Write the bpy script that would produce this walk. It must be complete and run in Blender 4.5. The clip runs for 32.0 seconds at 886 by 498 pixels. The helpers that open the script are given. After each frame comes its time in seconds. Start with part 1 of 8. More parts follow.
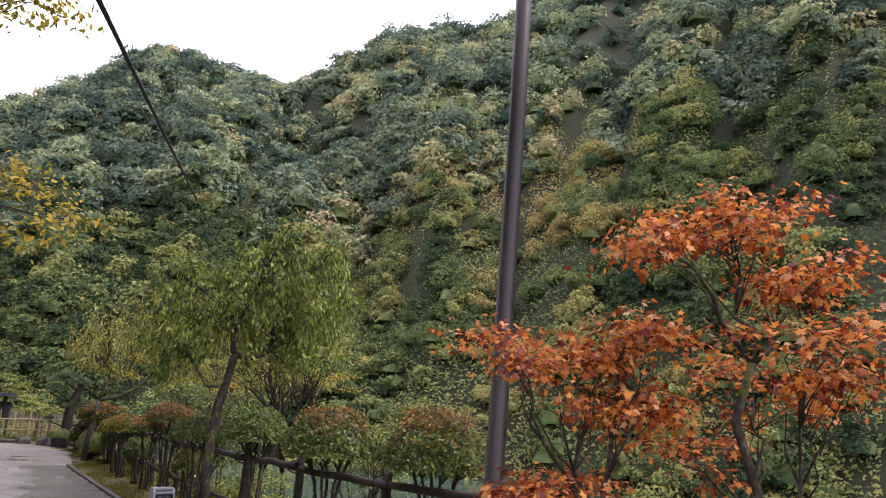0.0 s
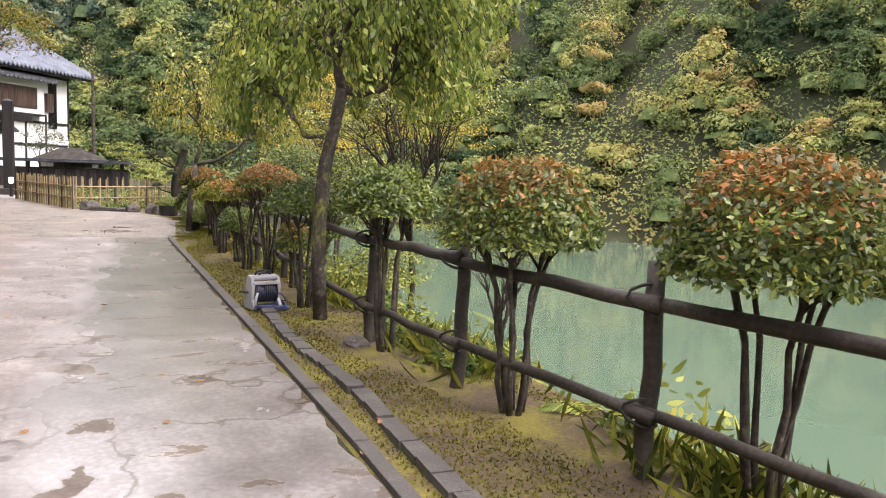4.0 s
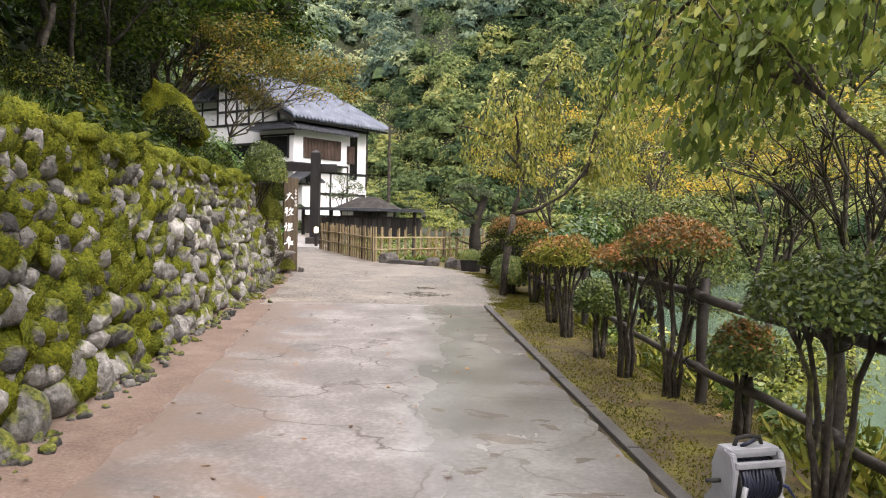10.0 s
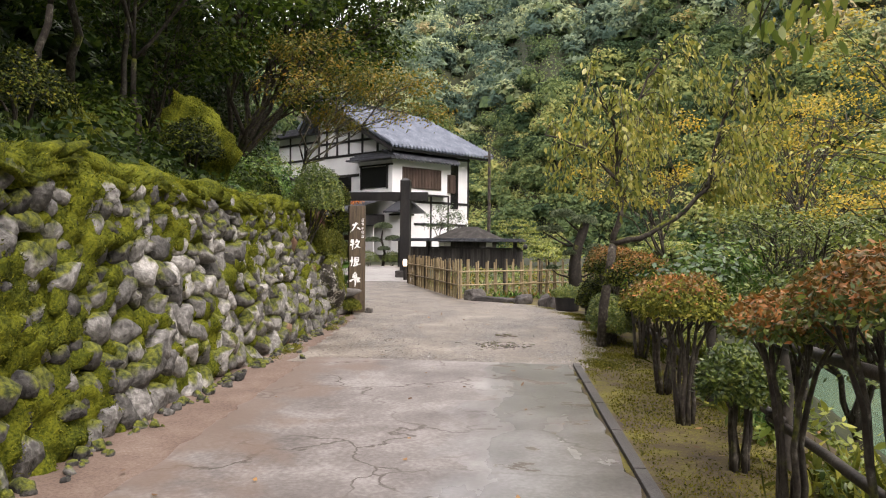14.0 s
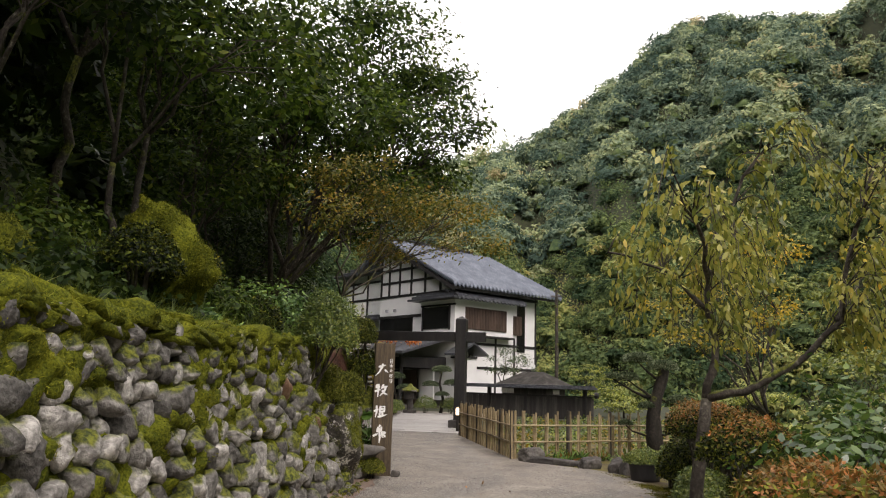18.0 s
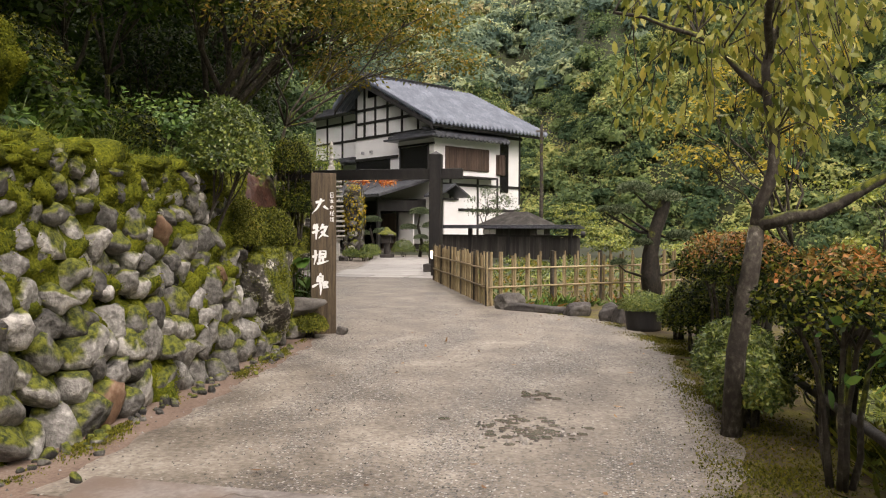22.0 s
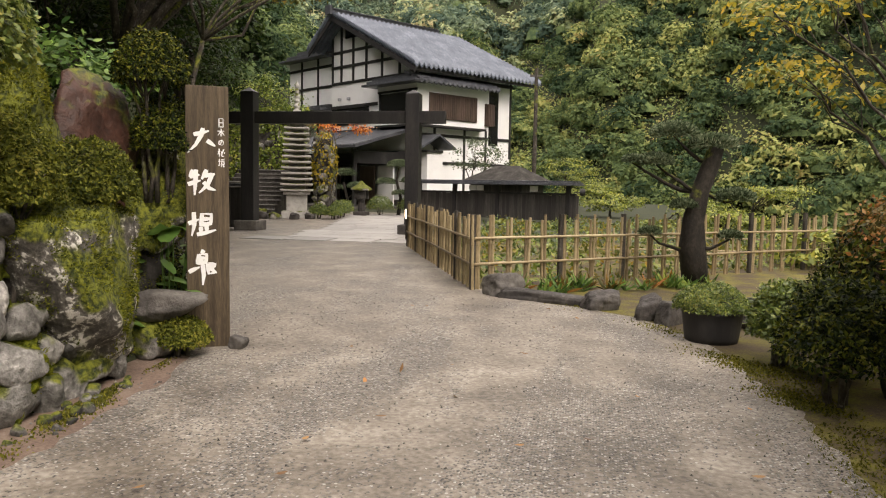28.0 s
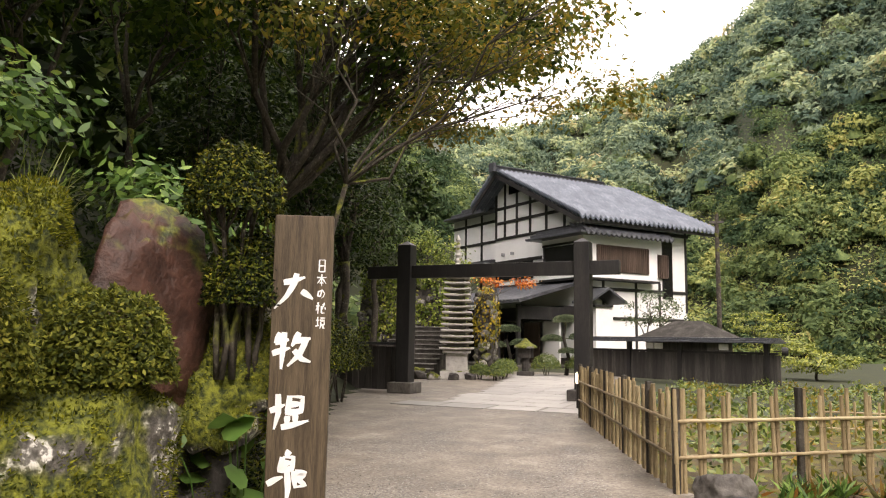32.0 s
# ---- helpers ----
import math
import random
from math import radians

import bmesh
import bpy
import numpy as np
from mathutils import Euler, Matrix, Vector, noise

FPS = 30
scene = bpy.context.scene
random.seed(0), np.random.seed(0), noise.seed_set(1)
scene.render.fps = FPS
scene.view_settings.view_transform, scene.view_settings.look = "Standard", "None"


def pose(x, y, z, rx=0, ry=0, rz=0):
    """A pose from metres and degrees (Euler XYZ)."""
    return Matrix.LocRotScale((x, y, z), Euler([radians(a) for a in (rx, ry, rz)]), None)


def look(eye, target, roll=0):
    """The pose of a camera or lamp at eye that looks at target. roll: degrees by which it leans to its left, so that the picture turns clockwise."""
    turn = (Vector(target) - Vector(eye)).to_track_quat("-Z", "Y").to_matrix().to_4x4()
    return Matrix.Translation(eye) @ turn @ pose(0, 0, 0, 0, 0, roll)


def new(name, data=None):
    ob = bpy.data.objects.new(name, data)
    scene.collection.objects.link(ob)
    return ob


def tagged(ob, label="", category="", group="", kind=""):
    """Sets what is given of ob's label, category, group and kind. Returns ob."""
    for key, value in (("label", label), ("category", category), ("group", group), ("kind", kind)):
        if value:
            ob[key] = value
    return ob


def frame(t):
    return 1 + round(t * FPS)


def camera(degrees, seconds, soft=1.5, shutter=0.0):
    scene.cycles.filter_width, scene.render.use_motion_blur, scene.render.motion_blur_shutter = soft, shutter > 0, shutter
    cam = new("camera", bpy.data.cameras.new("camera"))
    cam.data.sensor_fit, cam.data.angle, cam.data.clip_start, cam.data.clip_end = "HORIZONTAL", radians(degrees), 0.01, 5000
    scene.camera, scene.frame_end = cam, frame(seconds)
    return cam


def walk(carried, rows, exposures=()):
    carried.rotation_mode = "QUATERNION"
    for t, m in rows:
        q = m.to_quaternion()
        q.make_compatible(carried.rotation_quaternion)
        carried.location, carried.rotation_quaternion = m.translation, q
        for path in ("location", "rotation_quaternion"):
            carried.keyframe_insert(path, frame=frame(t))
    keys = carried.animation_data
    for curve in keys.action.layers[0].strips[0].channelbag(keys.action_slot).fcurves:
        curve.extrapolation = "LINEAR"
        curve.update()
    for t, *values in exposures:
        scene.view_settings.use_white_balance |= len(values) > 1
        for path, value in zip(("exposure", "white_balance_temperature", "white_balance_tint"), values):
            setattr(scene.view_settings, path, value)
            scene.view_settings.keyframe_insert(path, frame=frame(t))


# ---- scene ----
cam = camera(61.7, 32.0, soft=1.1)
PATH = [
    (0, (2.919, -25.312, 1.454), (3.85, -23.6, 1.904), 3.1),
    (0.5, (3.032, -24.626, 1.532), (3.904, -22.857, 1.863), 2.0),
    (1, (3.198, -24.091, 1.494), (3.962, -22.261, 1.753), 2.3),
    (1.5, (3.213, -23.711, 1.45), (3.939, -21.856, 1.631), 1.9),
    (2, (3.315, -23.374, 1.421), (4.1, -21.535, 1.462), 0.9),
    (2.5, (3.437, -23.041, 1.426), (4.262, -21.22, 1.39), 1.8),
    (4.5, (3.815, -21.274, 1.406), (4.487, -19.403, 1.191), 1.7),
    (5, (3.803, -20.915, 1.416), (4.397, -19.017, 1.207), 1.3),
    (5.5, (3.746, -20.585, 1.443), (4.203, -18.647, 1.257), 0.7),
    (6, (3.65, -20.309, 1.473), (4.028, -18.351, 1.321), 0.5),
    (6.5, (3.624, -19.98, 1.473), (3.875, -17.999, 1.353), 1.0),
    (7, (3.554, -19.697, 1.464), (3.646, -17.702, 1.359), 1.3),
    (7.5, (3.504, -19.372, 1.508), (3.642, -17.378, 1.432), 1.0),
    (8, (3.456, -19.07, 1.511), (3.576, -17.075, 1.458), 1.1),
    (8.5, (3.391, -18.748, 1.493), (3.459, -16.75, 1.434), 1.4),
    (9, (3.318, -18.417, 1.508), (3.418, -16.421, 1.425), 1.6),
    (9.5, (3.286, -18.065, 1.503), (3.361, -16.069, 1.398), 1.7),
    (10, (3.207, -17.74, 1.483), (3.237, -15.742, 1.387), 1.4),
    (10.5, (3.139, -17.414, 1.494), (3.226, -15.418, 1.402), 1.5),
    (11, (3.149, -17.08, 1.502), (3.248, -15.084, 1.412), 1.9),
    (11.5, (3.208, -16.757, 1.488), (3.332, -14.763, 1.392), 2.1),
    (12, (3.288, -16.393, 1.483), (3.444, -14.401, 1.397), 2.3),
    (12.5, (3.411, -16.065, 1.509), (3.49, -14.068, 1.434), 2.3),
    (13, (3.479, -15.744, 1.494), (3.476, -13.745, 1.432), 1.5),
    (13.5, (3.596, -15.457, 1.492), (3.487, -13.46, 1.45), 0.8),
    (14, (3.698, -15.135, 1.512), (3.428, -13.154, 1.491), 0.5),
    (14.5, (3.775, -14.828, 1.507), (3.472, -12.851, 1.517), 1.1),
    (16.5, (3.829, -13.375, 1.508), (3.348, -11.447, 1.734), 2.6),
    (17, (3.813, -13.051, 1.484), (3.29, -11.138, 1.741), 2.9),
    (17.5, (3.828, -12.796, 1.547), (3.364, -10.879, 1.877), 1.9),
    (18, (3.809, -12.52, 1.564), (3.349, -10.606, 1.923), 1.7),
    (18.5, (3.738, -12.137, 1.535), (3.242, -10.226, 1.855), 1.7),
    (19, (3.689, -11.847, 1.533), (3.193, -9.928, 1.802), 2.1),
    (19.5, (3.692, -11.461, 1.505), (3.163, -9.54, 1.67), 1.7),
    (20, (3.693, -11.16, 1.494), (3.182, -9.228, 1.566), 1.4),
    (20.5, (3.72, -10.838, 1.499), (3.35, -8.873, 1.532), 0.4),
    (21, (3.754, -10.468, 1.504), (3.404, -8.499, 1.519), 0.2),
    (21.5, (3.699, -10.11, 1.475), (3.316, -8.148, 1.447), 0.0),
    (22, (3.637, -9.763, 1.471), (3.213, -7.809, 1.417), 0.2),
    (22.5, (3.581, -9.395, 1.455), (3.026, -7.476, 1.364), 0.2),
    (23, (3.582, -9.107, 1.444), (2.986, -7.202, 1.313), 0.1),
    (23.5, (3.525, -8.717, 1.434), (3.029, -6.785, 1.279), 0.8),
    (24, (3.545, -8.392, 1.437), (3.112, -6.447, 1.266), 1.2),
    (24.5, (3.504, -8.072, 1.441), (3.098, -6.124, 1.24), 1.3),
    (25, (3.433, -7.703, 1.425), (3.072, -5.746, 1.223), 1.0),
    (25.5, (3.342, -7.37, 1.447), (2.916, -5.426, 1.245), 1.6),
    (27.5, (3.092, -6.208, 1.439), (2.678, -4.257, 1.284), 1.3),
    (28, (3.044, -5.908, 1.442), (2.659, -3.953, 1.27), 1.0),
    (28.5, (3.009, -5.621, 1.465), (2.586, -3.674, 1.287), 1.7),
    (29, (2.914, -5.373, 1.447), (2.422, -3.441, 1.298), 2.3),
    (29.5, (2.839, -5.119, 1.457), (2.362, -3.179, 1.363), 2.9),
    (30, (2.769, -4.834, 1.446), (2.223, -2.911, 1.386), 2.6),
    (30.5, (2.663, -4.559, 1.461), (2.013, -2.667, 1.423), 1.9),
    (31, (2.528, -4.29, 1.49), (1.832, -2.415, 1.525), 1.4),
    (31.5, (2.471, -4.022, 1.491), (1.727, -2.168, 1.573), 1.5),
    (32, (2.409, -3.793, 1.517), (1.603, -1.978, 1.755), 0.9),
]
walk(cam, [(t, look(eye, target, roll)) for t, eye, target, roll in PATH], [(0, 0.6, 5950, 28), (1, 1.0, 5950, 25), (2.5, 1.2, 6300, 24), (5, 1.55, 6450, 22), (7, 1.45, 6400, 20), (10, 1.27, 6380, 19), (13.5, 1.07, 6450, 19), (17, 0.42, 6600, 17), (19, 0.42, 6650, 17), (21, 0.78, 6800, 18), (25, 0.92, 6880, 16), (30, 0.72, 7000, 17), (32, 1.1, 6950, 18)])

# ---- world, sun ----
SUN_ELEV, SUN_AZ = radians(50), radians(140)
world = bpy.data.worlds.new("world")
scene.world = world
world.use_nodes = True
wn, wl = world.node_tree.nodes, world.node_tree.links
sky = wn.new("ShaderNodeTexSky")
sky.sky_type = "NISHITA"
sky.sun_disc = False
sky.sun_elevation, sky.sun_rotation = SUN_ELEV, SUN_AZ
sky.air_density, sky.dust_density = 1.0, 6.0
cloud = wn.new("ShaderNodeMix")
cloud.data_type = "RGBA"
cloud.inputs[0].default_value = 0.85
cloud.inputs[7].default_value = (10.2, 10.0, 9.6, 1)
wl.new(sky.outputs[0], cloud.inputs[6])
wl.new(cloud.outputs[2], wn["Background"].inputs[0])
wn["Background"].inputs[1].default_value = 0.17
lamp = bpy.data.lights.new("sun", "SUN")
lamp.energy, lamp.angle, lamp.color = 1.25, radians(25), (1.0, 0.96, 0.9)
sun = new("sun", lamp)
sun.matrix_world = look((0, 0, 60), (-60 * math.cos(SUN_ELEV) * math.sin(SUN_AZ), -60 * math.cos(SUN_ELEV) * math.cos(SUN_AZ), 60 - 60 * math.sin(SUN_ELEV)))


# ---- materials ----
def material(name, ramp, scale=4.0, rough=0.7, bump=0.3, fine=40.0, metal=0.0, blend=0.35, island=0.0, obrand=0.0, translucent=0.0, moss=0.0, stretch=(1, 1, 1), spec=0.4, roughvar=0.15, attr=0.0, distance=0.02, cells=0.0, world=False):
    """A node material: colours of the ramp spread by coarse and fine noise, bump from both."""
    m = bpy.data.materials.new(name)
    m.use_nodes = True
    n, l = m.node_tree.nodes, m.node_tree.links
    bsdf = n["Principled BSDF"]
    geo = n.new("ShaderNodeNewGeometry")
    mapping = n.new("ShaderNodeMapping")
    mapping.inputs["Scale"].default_value = stretch
    tc = n.new("ShaderNodeTexCoord")
    l.new(tc.outputs["Object"] if obrand and not world else geo.outputs["Position"], mapping.inputs[0])
    a, b = n.new("ShaderNodeTexNoise"), n.new("ShaderNodeTexNoise")
    for tex, s, d in ((a, scale, 5), (b, fine, 4)):
        tex.inputs["Scale"].default_value, tex.inputs["Detail"].default_value = s, d
        tex.inputs["Roughness"].default_value = 0.6
        l.new(mapping.outputs[0], tex.inputs["Vector"])
    mix = n.new("ShaderNodeMix")
    mix.inputs[0].default_value = blend
    second = b.outputs[0]
    if cells:
        vor = n.new("ShaderNodeTexVoronoi")
        vor.inputs["Scale"].default_value = cells
        l.new(mapping.outputs[0], vor.inputs["Vector"])
        split = n.new("ShaderNodeSeparateColor")
        l.new(vor.outputs["Color"], split.inputs[0])
        second = split.outputs[0]
    l.new(a.outputs[0], mix.inputs[2]), l.new(second, mix.inputs[3])
    fac = mix.outputs[0]

    def add(source, amount):
        node = n.new("ShaderNodeMath")
        node.operation = "MULTIPLY_ADD"
        l.new(source, node.inputs[0])
        node.inputs[1].default_value = amount
        off = n.new("ShaderNodeMath")
        off.operation = "ADD"
        l.new(fac, off.inputs[0])
        off.inputs[1].default_value = -amount / 2
        l.new(off.outputs[0], node.inputs[2])
        return node.outputs[0]

    if island:
        fac = add(geo.outputs["Random Per Island"], island)
    if obrand:
        info = n.new("ShaderNodeObjectInfo")
        fac = add(info.outputs["Random"], obrand)
    if attr:
        at = n.new("ShaderNodeAttribute")
        at.attribute_name = "tint"
        fac = add(at.outputs["Fac"], attr)
    cr = n.new("ShaderNodeValToRGB")
    el = cr.color_ramp.elements
    for i, (p, c) in enumerate(ramp):
        e = el[i] if i < 2 else el.new(p)
        e.position, e.color = p, (*c, 1)
    l.new(fac, cr.inputs[0])
    colour = cr.outputs[0]
    if moss:
        big = n.new("ShaderNodeTexNoise")
        big.inputs["Scale"].default_value, big.inputs["Detail"].default_value = 2.6, 8
        l.new(geo.outputs["Position"], big.inputs["Vector"])
        up = n.new("ShaderNodeSeparateXYZ")
        l.new(geo.outputs["Normal"], up.inputs[0])
        s = n.new("ShaderNodeMath")
        s.operation = "MULTIPLY_ADD"
        l.new(up.outputs[2], s.inputs[0])
        s.inputs[1].default_value = 0.22
        l.new(big.outputs[0], s.inputs[2])
        r2 = n.new("ShaderNodeValToRGB")
        r2.color_ramp.elements[0].position, r2.color_ramp.elements[1].position = 0.66 - moss * 0.2, 0.74 - moss * 0.2
        l.new(s.outputs[0], r2.inputs[0])
        r3 = n.new("ShaderNodeValToRGB")
        e3 = r3.color_ramp.elements
        e3[0].position, e3[0].color = 0.38, (0.02, 0.03, 0.004, 1)
        e3[1].position, e3[1].color = 0.62, (0.15, 0.16, 0.014, 1)
        l.new(b.outputs[0], r3.inputs[0])
        mm = n.new("ShaderNodeMix")
        mm.data_type = "RGBA"
        l.new(r2.outputs[0], mm.inputs[0]), l.new(colour, mm.inputs[6]), l.new(r3.outputs[0], mm.inputs[7])
        colour = mm.outputs[2]
    l.new(colour, bsdf.inputs["Base Color"])
    rr = n.new("ShaderNodeMapRange")
    rr.inputs[3].default_value, rr.inputs[4].default_value = max(rough - roughvar, 0.02), min(rough + roughvar, 1)
    l.new(a.outputs[0], rr.inputs[0]), l.new(rr.outputs[0], bsdf.inputs["Roughness"])
    bsdf.inputs["Metallic"].default_value = metal
    bsdf.inputs["Specular IOR Level"].default_value = spec
    if bump:
        bm_ = n.new("ShaderNodeBump")
        bm_.inputs["Strength"].default_value, bm_.inputs["Distance"].default_value = bump, distance
        l.new(mix.outputs[0], bm_.inputs["Height"]), l.new(bm_.outputs[0], bsdf.inputs["Normal"])
    if translucent:
        tr, ms = n.new("ShaderNodeBsdfTranslucent"), n.new("ShaderNodeMixShader")
        ms.inputs[0].default_value = translucent
        l.new(colour, tr.inputs[0]), l.new(bsdf.outputs[0], ms.inputs[1]), l.new(tr.outputs[0], ms.inputs[2])
        l.new(ms.outputs[0], n["Material Output"].inputs[0])
    return m


def leafmat(name, dark, mid, light, rare, at=0.0, rough=0.42, tr=0.3, bump=0.0, island=0.5, spec=0.3):
    return material(name, [(0.22, dark), (0.5, mid), (0.72, light), (0.93, rare)], 0.8, rough, bump, 3.5 if bump else 6, distance=0.5, island=island, translucent=tr, attr=at, roughvar=0.1, spec=spec)


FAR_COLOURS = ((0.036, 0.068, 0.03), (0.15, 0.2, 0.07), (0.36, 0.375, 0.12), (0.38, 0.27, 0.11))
# Upper slope leaves paler and bluer: distance haze is put into the colour.
HAZE_COLOURS = ((0.07, 0.115, 0.085), (0.21, 0.27, 0.17), (0.39, 0.44, 0.22), (0.44, 0.36, 0.2))
M_FAR = leafmat("far_foliage", *FAR_COLOURS, at=0.8, rough=0.9, tr=0.4, island=0.12)
M_HAZE = leafmat("hazed_foliage", *HAZE_COLOURS, at=0.8, rough=0.95, tr=0.4, island=0.12)
M_FARCORE = leafmat("far_shade_core", *FAR_COLOURS, at=0.35, rough=0.95, tr=0.2, island=0.0)
# Hillside evergreen, nearly black: the canopy's shade is put into the leaf colour.
M_DARK = leafmat("shaded_evergreen_leaf", (0.007, 0.016, 0.004), (0.02, 0.039, 0.007), (0.052, 0.08, 0.012), (0.11, 0.12, 0.02), rough=0.55, tr=0.35, spec=0.2)
M_CHERRY = leafmat("cherry_leaf", (0.05, 0.085, 0.014), (0.16, 0.22, 0.035), (0.33, 0.38, 0.075), (0.52, 0.42, 0.07), spec=0.45, rough=0.4, tr=0.45)
# Green of the bank trees, also darkened in colour for canopy shade.
M_LEAFY = leafmat("lush_leaf", (0.011, 0.024, 0.004), (0.036, 0.066, 0.008), (0.095, 0.14, 0.016), (0.22, 0.22, 0.03), tr=0.5, rough=0.55, spec=0.2)
M_RUST = leafmat("rusty_maple_leaf", (0.045, 0.06, 0.012), (0.13, 0.14, 0.022), (0.29, 0.21, 0.03), (0.42, 0.2, 0.03), tr=0.5)
M_PALE = leafmat("pale_cherry_leaf", (0.08, 0.11, 0.02), (0.25, 0.265, 0.045), (0.45, 0.42, 0.1), (0.6, 0.38, 0.05), spec=0.5, rough=0.36, tr=0.45)
M_YELLOW = leafmat("yellowing_leaf", (0.11, 0.115, 0.018), (0.36, 0.3, 0.036), (0.6, 0.44, 0.05), (0.62, 0.25, 0.04), tr=0.5)
M_AZALEA = leafmat("azalea_leaf", (0.028, 0.055, 0.012), (0.1, 0.145, 0.026), (0.22, 0.26, 0.046), (0.36, 0.3, 0.05), spec=0.5)
M_FERN = leafmat("fern_frond", (0.06, 0.1, 0.015), (0.2, 0.27, 0.04), (0.4, 0.43, 0.08), (0.5, 0.36, 0.08), tr=0.45)
M_GLOSSY = leafmat("glossy_leaf", (0.02, 0.05, 0.012), (0.05, 0.105, 0.02), (0.11, 0.18, 0.035), (0.22, 0.26, 0.05), rough=0.24, spec=0.7)
# Dark copy of the azalea leaf, with the shrubs' inner shade in its colour.
M_SHADELEAF = leafmat("shaded_azalea_leaf", (0.003, 0.007, 0.0015), (0.016, 0.027, 0.003), (0.085, 0.105, 0.011), (0.2, 0.18, 0.022), tr=0.15, rough=0.6, spec=0.12, island=0.75)
M_OLIVE = leafmat("olive_shrub_leaf", (0.025, 0.037, 0.006), (0.105, 0.12, 0.016), (0.25, 0.25, 0.036), (0.33, 0.25, 0.055), spec=0.15, rough=0.6)
M_BANKLEAF = leafmat("bank_maple_leaf", (0.06, 0.085, 0.014), (0.17, 0.21, 0.032), (0.33, 0.35, 0.06), (0.48, 0.36, 0.06), spec=0.4)
M_ORANGETOP = leafmat("azalea_autumn_leaf", (0.06, 0.06, 0.014), (0.2, 0.13, 0.03), (0.4, 0.165, 0.045), (0.5, 0.15, 0.05))
M_MAPLE = leafmat("maple_leaf", (0.15, 0.02, 0.012), (0.52, 0.135, 0.02), (0.8, 0.33, 0.05), (0.5, 0.36, 0.24), tr=0.45, island=0.7)
M_MOSS = leafmat("moss", (0.024, 0.036, 0.003), (0.105, 0.118, 0.008), (0.24, 0.24, 0.018), (0.32, 0.25, 0.03), rough=0.9)
M_VERGEMOSS = leafmat("verge_moss", (0.04, 0.046, 0.006), (0.115, 0.115, 0.012), (0.2, 0.185, 0.02), (0.24, 0.16, 0.04), rough=0.95)
M_MOSSPAD = material("moss_cushion", [(0.3, (0.012, 0.018, 0.003)), (0.44, (0.05, 0.062, 0.006)), (0.55, (0.115, 0.125, 0.01)), (0.68, (0.19, 0.19, 0.017))], 3.5, 0.95, 1.0, 45, blend=0.6, distance=0.03, spec=0.1)
M_GRASS = leafmat("grass_blade", (0.03, 0.06, 0.01), (0.08, 0.12, 0.02), (0.18, 0.22, 0.05), (0.32, 0.28, 0.1))
M_BROAD = leafmat("broad_leaf", (0.03, 0.07, 0.018), (0.09, 0.17, 0.035), (0.2, 0.31, 0.07), (0.38, 0.33, 0.06))
M_BARK = material("bark", [(0.3, (0.011, 0.009, 0.007)), (0.48, (0.036, 0.029, 0.022)), (0.58, (0.075, 0.065, 0.05)), (0.7, (0.28, 0.26, 0.22))], 9, 0.85, 1.0, 30, moss=0.3, stretch=(1, 1, 0.7), blend=0.5)
M_GROUND = material("forest_floor", [(0.3, (0.008, 0.01, 0.004)), (0.5, (0.02, 0.026, 0.008)), (0.7, (0.045, 0.045, 0.016))], 0.7, 0.95, 0.6, 12)
M_DIRT = material("dirt", [(0.3, (0.075, 0.05, 0.036)), (0.47, (0.145, 0.1, 0.075)), (0.6, (0.2, 0.15, 0.118)), (0.72, (0.3, 0.26, 0.22))], 2.2, 0.85, 0.8, 45, blend=0.45)
M_GRAVEL = material("gravel", [(0.35, (0.05, 0.04, 0.03)), (0.45, (0.13, 0.11, 0.086)), (0.55, (0.215, 0.188, 0.153)), (0.65, (0.325, 0.295, 0.25))], 1.3, 0.6, 0.9, 26, blend=0.42, roughvar=0.25, distance=0.012)


